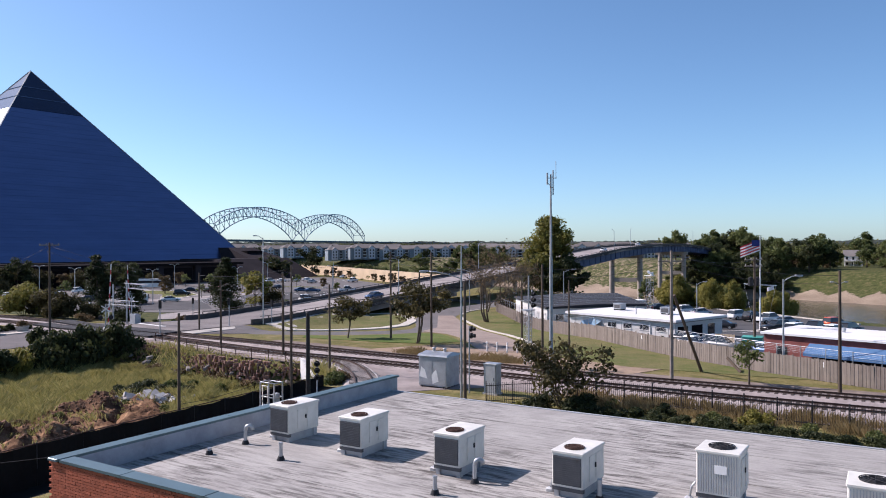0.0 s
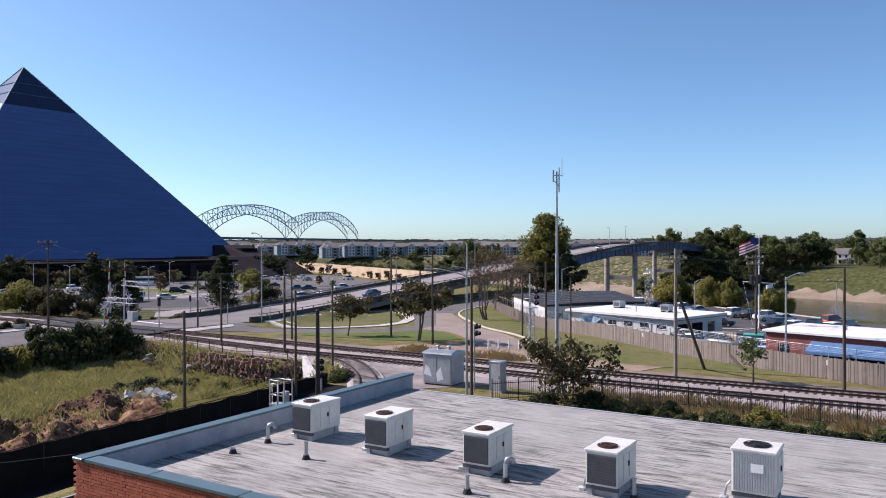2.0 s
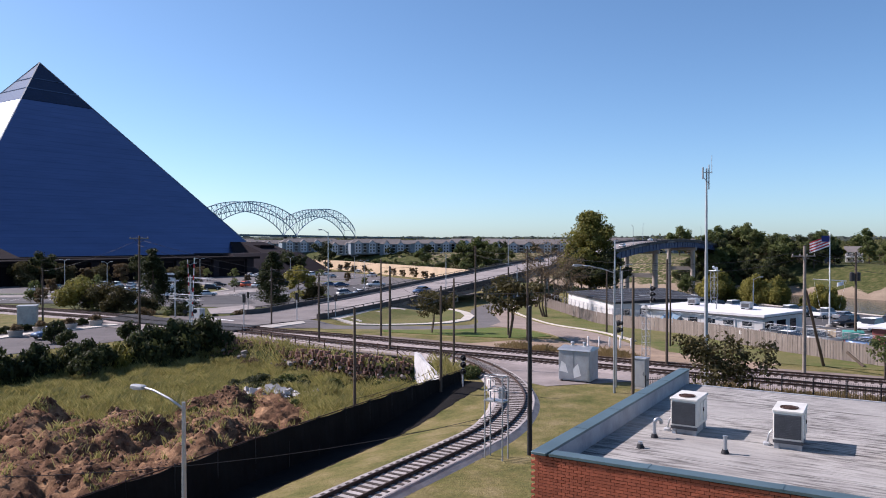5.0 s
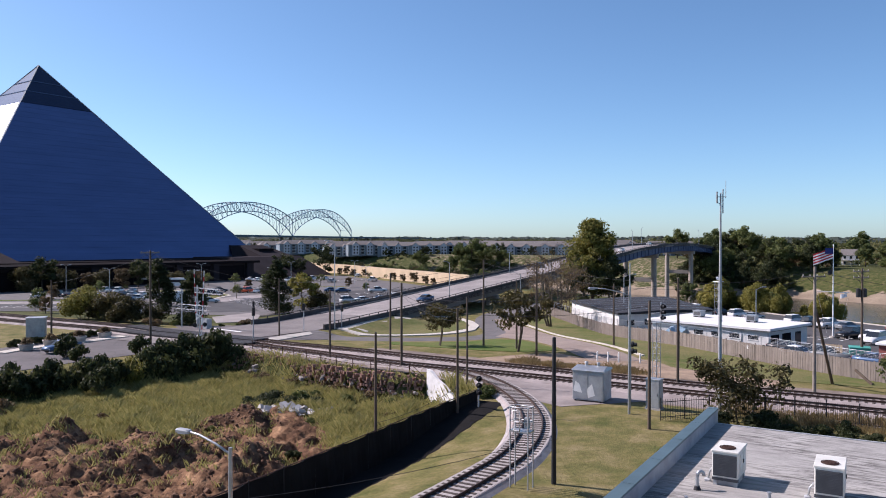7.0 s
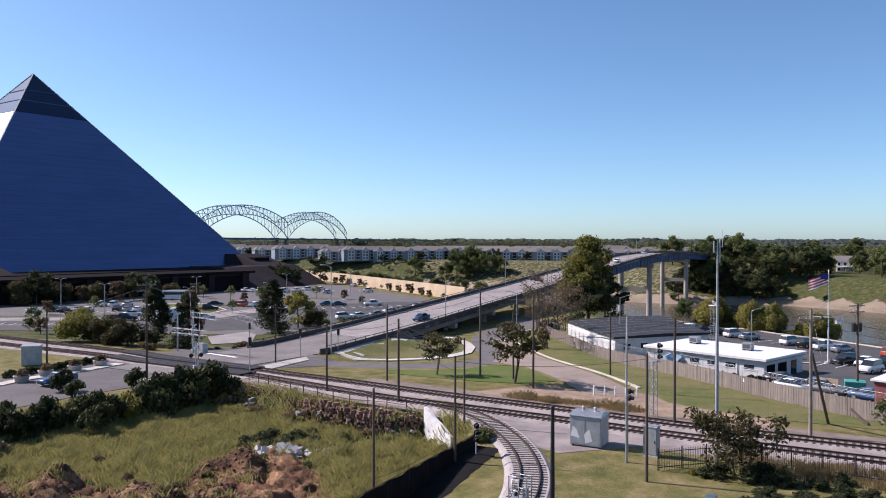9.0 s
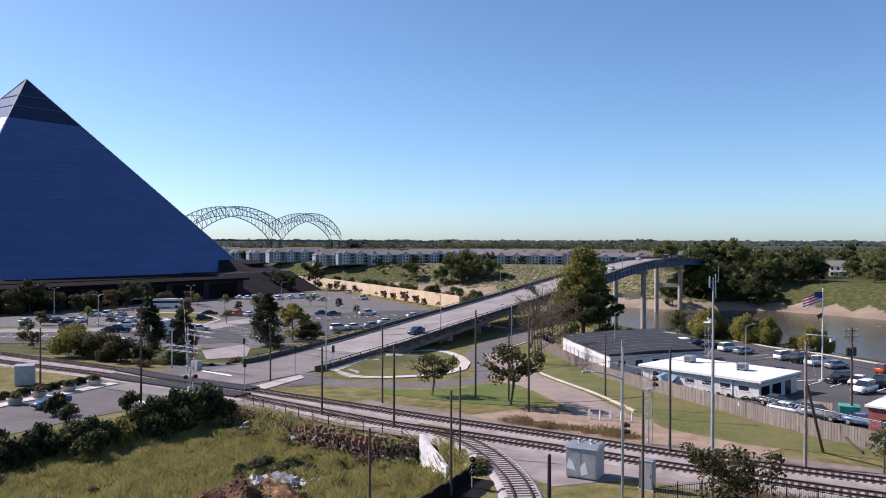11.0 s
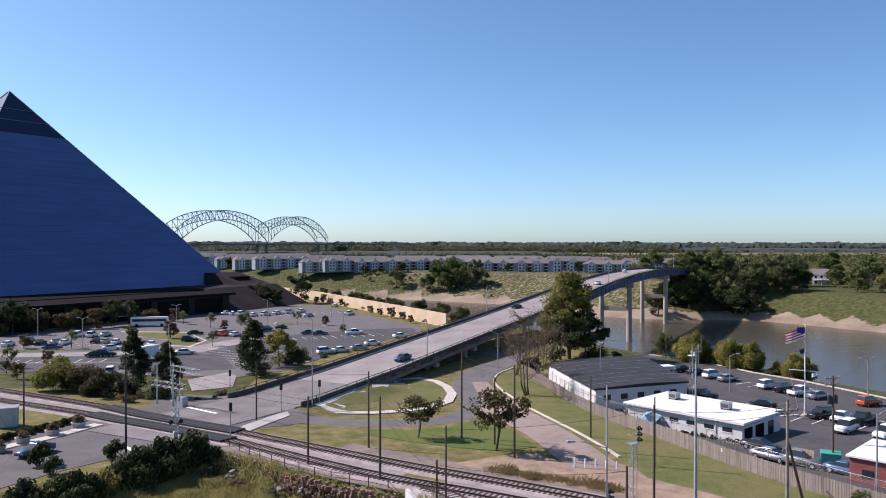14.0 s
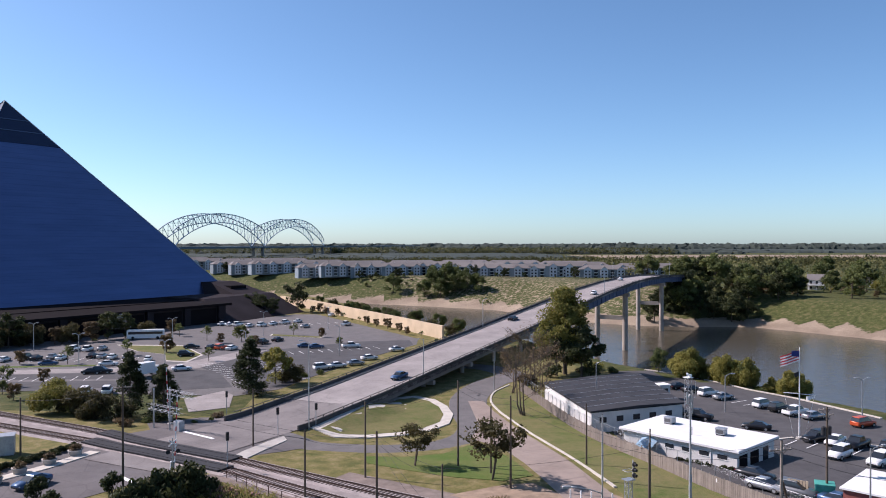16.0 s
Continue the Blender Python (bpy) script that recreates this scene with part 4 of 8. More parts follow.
for n in (0, 1):
    truss = part("arch", Shape(), M_TRUSS, arch_bridge)
    for off in (-14, 14):
        sh = Shape()
        N = 22
        up, dn = [], []
        for i in range(N + 1):
            s = i / N
            p = A0 + AD * (SPAN * (n + s)) + AS * off
            u, w = chord(s, n)
            up.append(p + Vector((0, 0, DECK_Z + u)))
            dn.append(p + Vector((0, 0, DECK_Z + w)))
        for i in range(N):
            sh.beam(up[i], up[i + 1], 1.3, 1.5).beam(dn[i], dn[i + 1], 1.3, 1.5)
            sh.beam(up[i], dn[i], 0.75, 0.75)
            sh.beam(*((up[i], dn[i + 1]) if i < N / 2 else (dn[i], up[i + 1])), 0.7, 0.7)
        sh.beam(up[N], dn[N], 1.0, 1.0)
        part("truss_plane", sh, M_TRUSS, truss)
    sh = Shape()
    for i in range(0, 23, 2):
        s = i / 22
        p = A0 + AD * (SPAN * (n + s))
        u, _ = chord(s, n)
        sh.beam(p + AS * 14 + Vector((0, 0, DECK_Z + u)), p - AS * 14 + Vector((0, 0, DECK_Z + u)), 0.7, 0.7)
        if i < 22:
            p2 = A0 + AD * (SPAN * (n + s + 2 / 22))
            u2, _ = chord(s + 2 / 22, n)
            sh.beam(p + AS * 14 + Vector((0, 0, DECK_Z + u)), p2 - AS * 14 + Vector((0, 0, DECK_Z + u2)), 0.5, 0.5)
    part("wind_bracing", sh, M_TRUSS, truss)
sh = Shape().beam(A0 - AD * 500 + Vector((0, 0, DECK_Z - 1)), A0 + AD * 1600 + Vector((0, 0, DECK_Z - 1)), 28, 3.4)
part("deck", sh, M_DECKFAR, arch_bridge, "long dark deck")
for i in range(-3, 28):
    s = i * SPAN if i < 3 else 2 * SPAN + (i - 2) * 56
    if s > 1600:
        break
    p = A0 + AD * s
    sh = Shape()
    for o in (-10, 10):
        q = p + AS * o
        sh.box((q.x, q.y, DECK_Z / 2 - 8), (4.5 if i < 3 else 2.2, 4.5 if i < 3 else 2.2, DECK_Z + 12), math.atan2(AD.y, AD.x))
    part("pier", sh, M_CONC_DARK, arch_bridge)

# ---- tan flood wall beyond the car park ----
sh = Shape().sweep([(x, y, gz(x, y)) for x, y in resample([(0, 249), (-12, 276), (-27, 308), (-42, 340), (-57, 371), (-75, 400)], 6)], [(0.35, -2), (0.3, 4.4), (-0.3, 4.4), (-0.35, -2)])
floodwall = tagged(part("flood_wall", sh, M_TANWALL), "long tan concrete flood wall beyond the car park", "wall", kind="structure")


# ---- brick building with a flat roof under the camera ----
B_ORIGIN, B_ANGLE = (-10.42, 20.2), math.atan2(-0.533, 0.846)
BM = pose(B_ORIGIN[0], B_ORIGIN[1], 0, 0, 0, math.degrees(B_ANGLE))  # local x: along the brick front, local y: along the left parapet
B_LEN, B_DEEP, ROOF_Z, TOP_Z = 34.0, 15.2, 7.65, 8.2
building = thing("brick_building", BM, "low red brick building with a weathered flat roof", "building")
part("wall_core", Shape().box((B_LEN / 2, B_DEEP / 2 - 0.2, 3.6), (B_LEN - 0.16, B_DEEP - 0.56, 7.4)), M_MORTAR, building)
part("wall_backing", Shape().box((B_LEN / 2 + 0.1, 0.13, 7.7), (B_LEN - 0.02, 0.05, 0.85)).box((0.13, B_DEEP / 2, 7.7), (0.05, B_DEEP - 0.1, 0.85)), M_MORTAR, building)
part("roof_membrane", Shape().box((B_LEN / 2 + 0.1, B_DEEP / 2 - 0.05, ROOF_Z - 0.06), (B_LEN - 0.5, B_DEEP - 0.7, 0.12)), M_ROOF, building, "streaked grey roof membrane")
part("roof_edge", Shape().box((B_LEN / 2, B_DEEP - 0.42, ROOF_Z - 0.12), (B_LEN, 0.12, 0.3)), M_GALV_DULL, building)
par = Shape().box((0.28, B_DEEP / 2 + 0.1, 7.6), (0.26, B_DEEP - 0.2, 1.12))
part("parapet_side", par, M_PARAPET, building, "pale flashed parapet")
part("parapet_front", Shape().box((B_LEN / 2 + 0.42, 0.28, 7.6), (B_LEN - 0.02, 0.26, 1.12)), M_PARAPET, building)
part("coping_side", Shape().box((0.21, B_DEEP / 2 + 0.05, TOP_Z), (0.42, B_DEEP + 0.16, 0.07), bevel=0.02), M_COPING, building, "teal metal coping")
part("coping_front", Shape().box((B_LEN / 2 + 0.48, 0.21, TOP_Z - 0.004), (B_LEN, 0.42, 0.07), bevel=0.02), M_COPING, building, "teal metal coping")
for i in range(1, 6):
    part("coping_joint", Shape().box((0.21, i * 3.0, TOP_Z + 0.038), (0.44, 0.06, 0.012)), M_COPING, building)
    part("coping_joint", Shape().box((i * 3.0, 0.21, TOP_Z + 0.034), (0.06, 0.44, 0.012)), M_COPING, building)
# membrane seams run along the building
for i in range(1, 5):
    y = 0.5 + i * 2.9
    part("roof_seam", Shape().box((B_LEN / 2, y, ROOF_Z + 0.006), (B_LEN - 0.9, 0.07, 0.012)), M_ROOF, building)


def rooftop_unit(label, w=0.80, d=1.38, h=0.82, rust=True, tall=False):
    """A condenser on legs: casing, grille, top, fan guard, panel marks and feet."""
    root = thing("air_conditioner", Matrix.Identity(4), label, "air conditioner", "roof air conditioners")
    z0 = 0.27
    part("casing", Shape().box((0, 0, z0 + h / 2), (w, d, h), bevel=0.025), M_ACWHITE, root)
    part("top_panel", Shape().box((0, 0, z0 + h + 0.02), (w + 0.05, d + 0.05, 0.06), bevel=0.02), M_ACWHITE, root)
    if not tall:
        gr = Shape().box((0, -d / 2 - 0.012, z0 + h * 0.49), (w * 0.9, 0.03, h * 0.84))
        for i in range(14):
            gr.box((0, -d / 2 - 0.03, z0 + 0.1 + i * (h * 0.8) / 14), (w * 0.88, 0.012, 0.02))
        part("grille", gr, M_ACGRILLE, root, "dark condenser grille")
    else:
        gr = Shape()
        for i in range(16):
            gr.box((-w / 2 + 0.06 + i * (w - 0.12) / 15, -d / 2 - 0.008, z0 + h * 0.5), (0.018, 0.02, h * 0.9))
        part("grille", gr, M_GALV_DULL, root)
        part("notice", Shape().box((0.08, -d / 2 - 0.025, z0 + h * 0.62), (0.28, 0.01, 0.2)), M_WHITE, root, "white notice plate")
    ring = Shape()
    r = w * 0.31
    fan_y = -d * 0.18 if not tall else 0.0
    for rr in (r, r * 0.72, r * 0.44):
        pts = [(rr * math.cos(a), fan_y + rr * math.sin(a), z0 + h + 0.075) for a in np.linspace(0, 2 * math.pi, 19)]
        ring.path(pts, 0.012, 4)
    for a in np.linspace(0, math.pi, 5)[:-1]:
        ring.tube((r * math.cos(a), fan_y + r * math.sin(a), z0 + h + 0.075), (-r * math.cos(a), fan_y - r * math.sin(a), z0 + h + 0.075), 0.01, n=4)
    part("fan_guard", ring, M_RUST if rust else M_DARKMETAL, root, "rusty fan guard" if rust else "dark fan guard")
    part("fan_well", Shape().tube((0, fan_y, z0 + h + 0.045), (0, fan_y, z0 + h + 0.056), r, r, 20), M_RUST if rust else M_DARKMETAL, root)
    for i in (0, 1):
        part("side_panel", Shape().box((w / 2 + 0.008, -0.12 + i * 0.42, z0 + h * 0.5), (0.02, 0.34, h * 0.74)), M_ACWHITE, root)
    part("panel_handle", Shape().box((w / 2 + 0.03, 0.05, z0 + h * 0.55), (0.03, 0.05, 0.12)), M_DARKMETAL, root)
    for sx in (-1, 1):
        for sy in (-1, 1):
            part("foot", Shape().box((sx * (w / 2 - 0.09), sy * (d / 2 - 0.14), z0 / 2), (0.12, 0.16, z0)), M_GALV_DULL, root)
    part("curb", Shape().box((0, 0.04, z0 / 2), (w - 0.14, d - 0.16, z0)), M_GALV_DULL, root, "grey flashed roof curb")
    part("skid", Shape().box((0, -d / 2 + 0.06, z0 - 0.05), (w, 0.1, 0.1)), M_ACGRILLE, root)
    part("conduit", Shape().path([(-w / 2 - 0.02, -0.3, 0.5), (-w / 2 - 0.14, -0.32, 0.34), (-w / 2 - 0.2, -0.36, 0.03)], 0.03), M_GALV, root)
    part("pipe_boot", Shape().box((-w / 2 - 0.2, -0.36, 0.05), (0.2, 0.2, 0.1), bevel=0.04), M_GALV_DULL, root)
    return root


ac = rooftop_unit("cream sheet-metal air conditioner with rusty fan on the roof")
for i, (x, y) in enumerate([(2.42, 6.75), (5.4, 6.55), (8.8, 6.4), (12.25, 6.4)]):
    m = BM @ pose(x, y, ROOF_Z, 0, 0, random.uniform(-1.5, 1.5))
    if i == 0:
        ac.matrix_basis = m
    else:
        copy_thing(ac, m)
ac2 = rooftop_unit("tall grey ribbed air conditioner with a notice on the roof", 0.98, 1.0, 0.98, False, True)
ac2.matrix_basis = BM @ pose(15.45, 7.5, ROOF_Z)
copy_thing(ac2, BM @ pose(18.7, 6.4, ROOF_Z, 0, 0, 2))


def roof_vent(x, y, h, hooked):
    root = thing("vent_pipe", BM @ pose(x, y, ROOF_Z, 0, 0, random.uniform(0, 360) if not hooked else 40), "pale galvanised vent pipe with a dark collar on the roof", "vent pipe", "roof vent pipes")
    part("collar", Shape().tube((0, 0, 0), (0, 0, 0.12), 0.12, 0.08, 12), M_DARKMETAL, root)
    if hooked:
        part("pipe", Shape().tube((0, 0, 0.1), (0, 0, h - 0.1), 0.055, n=10), M_GALV, root)
        part("hood", Shape().path([(0, 0, h - 0.1), (0.04, 0, h), (0.12, 0, h + 0.03), (0.2, 0, h - 0.02), (0.22, 0, h - 0.12)], 0.06, 8), M_GALV, root)
    else:
        part("pipe", Shape().tube((0, 0, 0.1), (0, 0, h), 0.06, 0.05, 10), M_GALV, root)
        part("rim", Shape().tube((0, 0, h - 0.03), (0, 0, h + 0.01), 0.065, n=10), M_GALV, root)


for x, y, h, hk in ((1.72, 5.3, 0.55, True), (1.7, 3.9, 0.18, False), (3.94, 4.55, 0.5, False), (9.34, 4.32, 0.45, False), (9.72, 5.62, 0.58, True), (12.95, 6.0, 0.5, False)):
    roof_vent(x, y, h, hk)

# ---- bricks of the building's front and end, near the corner ----
BW, BH, JT = 0.203, 0.067, 0.011
mesh_brick = Shape().box((0, 0, 0), (BW - 0.0, 0.1, BH), bevel=0.0).mesh("brick", M_BRICK)
far_bricks, count = Shape(), 0
for row in range(int(8.0 / (BH + JT))):
    z = 8.10 - row * (BH + JT)
    if z < 4.3:
        break
    for col in range(int(13 / (BW + JT))):
        x = 0.08 + (col + 0.5 * (row % 2)) * (BW + JT)
        if x < 6.6 and count < 300 and z > 6.9:
            part("brick", mesh_brick, None, building, at=Matrix.Translation((x, 0.085 + random.uniform(-0.003, 0.003), z)))
            count += 1
        else:
            far_bricks.box((x, 0.085, z), (BW, 0.1, BH))
    for col in range(int(15 / (BW + JT))):
        far_bricks.box((0.085, 0.14 + (col + 0.5 * (row % 2)) * (BW + JT), z), (0.1, BW, BH))
tagged(part("further_bricks", far_bricks, M_BRICKS, building), kind="stuff")


# ---- dark screen fence between lawn and field ----
fence = thing("screen_fence", Matrix.Identity(4), "long fence hung with black screen cloth beside the lawn", "fence")
fa, fb = Vector((*FENCE_A, 0)), Vector((*FENCE_B, 0))
fd = (fb - fa).normalized()
n = 26
for i in range(n):
    a, b = fa.lerp(fb, i / n), fa.lerp(fb, (i + 1) / n)
    za, zb = 2.85, 2.85
    ba, bb = gz(a.x + 0.3, a.y - 0.2) - 0.6, gz(b.x + 0.3, b.y - 0.2) - 0.6
    mid, s = (a + b) / 2, Vector((fd.y, -fd.x, 0))
    sag = random.uniform(0.02, 0.10)
    sh = Shape()
    cols = 6
    for c in range(cols + 1):
        u = c / cols
        p = a.lerp(b, u)
        w = 0.05 * math.sin(u * 9 + i)
        top = za - sag * math.sin(math.pi * u)
        sh.v += [tuple(p + s * (0.02 + w) + Vector((0, 0, top))), tuple(p + s * (0.06 - w) + Vector((0, 0, ba))), tuple(p - s * (0.03 - w) + Vector((0, 0, top))), tuple(p - s * 0.02 + Vector((0, 0, ba)))]
    for c in range(cols):
        o = 4 * c
        sh.f += [(o, o + 1, o + 5, o + 4), (o + 2, o + 6, o + 7, o + 3), (o, o + 4, o + 6, o + 2)]
    sh.s = [False] * len(sh.f)
    part("screen_panel", sh, M_FABRIC_BLACK, fence)
    # Added black sheet on the lawn: the fence's cast shadow as a dark surface.
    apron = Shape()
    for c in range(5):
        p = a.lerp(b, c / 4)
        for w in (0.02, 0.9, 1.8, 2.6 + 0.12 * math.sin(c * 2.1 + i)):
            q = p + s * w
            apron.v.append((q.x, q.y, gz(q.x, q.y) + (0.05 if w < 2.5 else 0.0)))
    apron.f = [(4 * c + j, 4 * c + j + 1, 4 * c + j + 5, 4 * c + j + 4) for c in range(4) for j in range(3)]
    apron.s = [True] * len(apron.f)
    part("cloth_apron", apron, M_FABRIC_BLACK, fence, "black sheet put in as the fence's shadow")
    part("post", Shape().tube((a.x, a.y, ba), (a.x, a.y, 2.95), 0.04), M_DARKMETAL, fence)
part("top_rail", Shape().tube((fa.x, fa.y, 2.88), (fb.x, fb.y, 2.88), 0.035), M_RUST, fence, "rusty top rail")
# whitewashed wall at the fence's end
sh = Shape()
wa, wb_ = Vector((-14.5, 77.8, 0)), Vector((-12.0, 72.4, 0))
wn_ = Vector((-(wb_ - wa).y, (wb_ - wa).x, 0)).normalized() * 0.3
prof = [(0, -1.4, 2.0), (0.15, -1.4, 1.95), (0.4, -1.4, 1.35), (0.7, -1.4, 0.9), (1, -1.4, 0.25)]
for u, b, t_ in prof:
    p = wa.lerp(wb_, u)
    sh.v += [(p.x, p.y, b), (p.x, p.y, t_ + 0.5), tuple(p + wn_ + Vector((0, 0, t_ + 0.5))), tuple(p + wn_ + Vector((0, 0, b)))]
for i in range(len(prof) - 1):
    sh.f += [(4 * i + j, 4 * i + (j + 1) % 4, 4 * i + 4 + (j + 1) % 4, 4 * i + 4 + j) for j in range(4)]
sh.f += [(3, 2, 1, 0), tuple(4 * (len(prof) - 1) + j for j in range(4))]
sh.s = [False] * len(sh.f)
tagged(part("concrete_wall", sh, M_GRAFFITI), "broken whitewashed concrete wall end beside the tracks", "wall")

# ---- old brick retaining wall under the railway ----
ret = thing("retaining_wall", Matrix.Identity(4), "crumbling brown brick retaining wall overgrown with weeds", "wall")
line = resample([(-14.6, 78.1), (-17.6, 78.9), (-26.4, 85.2), (-36.2, 93.6), (-40, 94.2)], 1.1)
for i, ((ax, ay), (bx, by)) in enumerate(zip(line, line[1:])):
    h = 1.85 + 0.6 * noise.noise(Vector((ax * 0.3, ay * 0.3, 3)))
    sh = Shape()
    L = math.hypot(bx - ax, by - ay)
    for j in range(9):
        for k in range(4):
            if random.random() < 0.92 - 0.07 * j:
                sh.box((-L / 2 + (k + 0.5 + 0.5 * (j % 2)) * L / 4, random.uniform(-0.2, 0.2), -1.0 + (j + 0.5) * (h + 1.0) / 9), (L / 4 * random.uniform(0.4, 1.05), random.uniform(0.3, 0.7), (h + 1.0) / 9 * random.uniform(0.7, 1.0)), random.uniform(-0.5, 0.5))
    part("wall_bay", sh, M_OLDBRICK, ret, at=pose((ax + bx) / 2, (ay + by) / 2, 0, 0, 0, math.degrees(math.atan2(by - ay, bx - ax))))


for i in range(26):
    u = random.random()
    x, y = -16 - 22 * u + random.uniform(-0.3, 0.6), 77.4 + 15.4 * u + random.uniform(-1.0, 0.2)
    q = random.uniform(0.15, 0.42)
    tagged(part("concrete_lump", Shape().box((0, 0, 0), (q * 2.0, q, q * 0.8), bevel=0.06), M_CONC_DARK, at=pose(x, y, random.uniform(-0.7, 0.9), random.uniform(-30, 30), random.uniform(-30, 30), random.uniform(0, 180))), "broken grey concrete lump in the old wall", "rubble", "wall rubble")
rail = thing("rail_fence", Matrix.Identity(4), "low rusty rail fence above the old brick wall", "fence")
RAIL = resample([(-36.4, 97.0), (-29.2, 88.8), (-23.1, 83.6), (-16.9, 79.6), (-14.2, 77.9)], 2.4)
for (ax, ay), (bx, by) in zip(RAIL, RAIL[1:]):
    z, z2 = gz(ax, ay), gz(bx, by)
    part("post", Shape().tube((ax, ay, z - 0.4), (ax, ay, z + 1.15), 0.05, n=6), M_RUST, rail)
    for dz in (0.55, 1.08):
        part("rail", Shape().tube((ax, ay, z + dz), (bx, by, z2 + dz), 0.03, n=5), M_RUST, rail)


# ---- poles, lamps and wires ----
POLE_TOPS = {}


def pole(x, y, h, r=0.14, mat=None, label="weathered dark timber utility pole", name="utility_pole", arms=(), lean=0.0, key="", base=None):
    z = gz(x, y) if base is None else base
    root = thing(name, pose(x, y, z, lean, lean * 0.6, random.uniform(0, 90)) if not arms else pose(x, y, z, 0, lean, arms[0][2]), label, "utility pole", "utility poles")
    part("shaft", Shape().tube((0, 0, -0.8), (0, 0, h), r, r * 0.68, 10), mat or M_POLE, root)
    part("cap", Shape().tube((0, 0, h), (0, 0, h + 0.05), r * 0.74, r * 0.5, 10), M_DARKMETAL, root)
    for i in range(3):
        part("step_bolt", Shape().tube((-0.2, 0, h * 0.3 + i * 1.1), (0.2, 0, h * 0.3 + i * 1.1), 0.012, n=5), M_DARKMETAL, root)
    for dz, wd, _ in arms:
        arm = part("cross_arm", Shape().box((0, 0.14, h - dz), (wd, 0.1, 0.13)), M_POLE_PALE, root)
        for k in np.linspace(-wd / 2 + 0.1, wd / 2 - 0.1, 4):
            part("insulator", Shape().tube((k, 0.14, h - dz + 0.06), (k, 0.14, h - dz + 0.22), 0.05, 0.035, 8), M_CONC, arm)
        part("brace", Shape().beam((-wd * 0.3, 0.16, h - dz - 0.03), (0, 0.16, h - dz - 0.6), 0.03, 0.04).beam((wd * 0.3, 0.16, h - dz - 0.03), (0, 0.16, h - dz - 0.6), 0.03, 0.04), M_DARKMETAL, root)
    POLE_TOPS[key or len(POLE_TOPS)] = Vector((x, y, z + h))
    return root


pole(-67.3, 109.2, 8.0, key="a")
pole(-47.8, 93.2, 12.5, 0.15, arms=((0.25, 2.2, 30),), key="b", label="tall timber pole with a cross arm beside the street")
pole(-36.2, 113.8, 8.5, key="c")
pole(-25.6, 88.3, 9.0, key="d", base=0.9)
pole(-19.0, 96.1, 9.6, key="e")
pole(-17.2, 82.4, 11.4, 0.16, key="f", base=-0.4)
pole(-18.1, 52.5, 8.6, 0.12, key="g", base=0.6)
pole(-12.1, 61.0, 8.4, 0.12, key="h")
pole(-10.7, 72.2, 8.3, 0.12, key="i")
pole(-6.9, 101.0, 11.4, 0.15, key="j")
pole(-3.0, 97.0, 8.6, key="k")
pole(-1.4, 90.6, 11.1, 0.15, key="l")
pole(-7.5, 42.5, 8.2, 0.15, M_DARKMETAL, "dark smooth pole with a pale cap beside the spur", key="m")
pole(1.55, 54.9, 9.3, 0.13, key="n")
pole(9.3, 71.9, 10.1, 0.14, key="o")
pole(20.0, 67.2, 11.4, 0.17, M_POLE_PALE, "pale timber utility pole with a cross arm", arms=((0.9, 2.4, 12),), key="p")
q_pole = pole(34.3, 84.5, 10.6, 0.16, arms=((0.3, 2.4, 20), (1.0, 2.4, 20)), key="q", label="timber utility pole with cross arms and transformers")
for s in (-0.45, 0.45):
    part("transformer", Shape().tube((s, 0.1, 7.4), (s, 0.1, 8.3), 0.26, n=12).tube((s, 0.1, 8.3), (s, 0.1, 8.42), 0.26, 0.1, 12), M_DARKMETAL, q_pole, "dark transformer can")
pole(10.3, 100.5, 8.2, key="r")
pole(10.3, 92.5, 8.3, 0.13, M_GALV_DULL, "slim grey metal pole beside the lane", key="s")
pole(31.7, 61.3, 9.8, 0.15, key="t")
pole(14.1, 86.0, 8.0, 0.11, key="u")
# raking strut of the pale pole
tagged(part("raking_strut", Shape().tube((24.4, 72.2, gz(24.4, 72.2) - 0.3), (20.4, 67.8, 9.4), 0.15, 0.12, 10), M_POLE), "dark raking timber strut propping a utility pole", "pole strut")


def lattice(root, h, w, mat, rungs):
    for sx, sy in ((-1, -1), (1, -1), (1, 1), (-1, 1)):
        part("leg", Shape().tube((sx * w / 2, sy * w / 2, -0.3), (sx * w / 2, sy * w / 2, h), 0.03, n=6), mat, root)
    sh = Shape()
    for i in range(rungs):
        a, b = h * i / rungs, h * (i + 1) / rungs
        for k, (p, q) in enumerate((((-1, -1), (1, -1)), ((1, -1), (1, 1)), ((1, 1), (-1, 1)), ((-1, 1), (-1, -1)))):
            f, g = (a, b) if (i + k) % 2 else (b, a)
            sh.tube((p[0] * w / 2, p[1] * w / 2, f), (q[0] * w / 2, q[1] * w / 2, g), 0.018, n=4)
            sh.tube((p[0] * w / 2, p[1] * w / 2, b), (q[0] * w / 2, q[1] * w / 2, b), 0.018, n=4)
    part("bracing", sh, mat, root)


# tall radio mast
mast = thing("radio_mast", pose(8.3, 59.0, gz(8.3, 59.0)), "tall slim grey radio mast with antennas at its top", "radio mast")
part("lower_tube", Shape().tube((0, 0, -0.5), (0, 0, 11), 0.16, 0.12, 12), M_GALV_DULL, mast)
part("upper_tube", Shape().tube((0, 0, 11), (0, 0, 17.4), 0.10, 0.06, 10), M_GALV_DULL, mast)
part("antenna", Shape().tube((0.18, 0, 15.8), (0.18, 0, 17.7), 0.05), M_GALV, mast)
part("antenna", Shape().tube((-0.25, 0.1, 16.6), (-0.25, 0.1, 17.5), 0.07), M_GALV, mast)
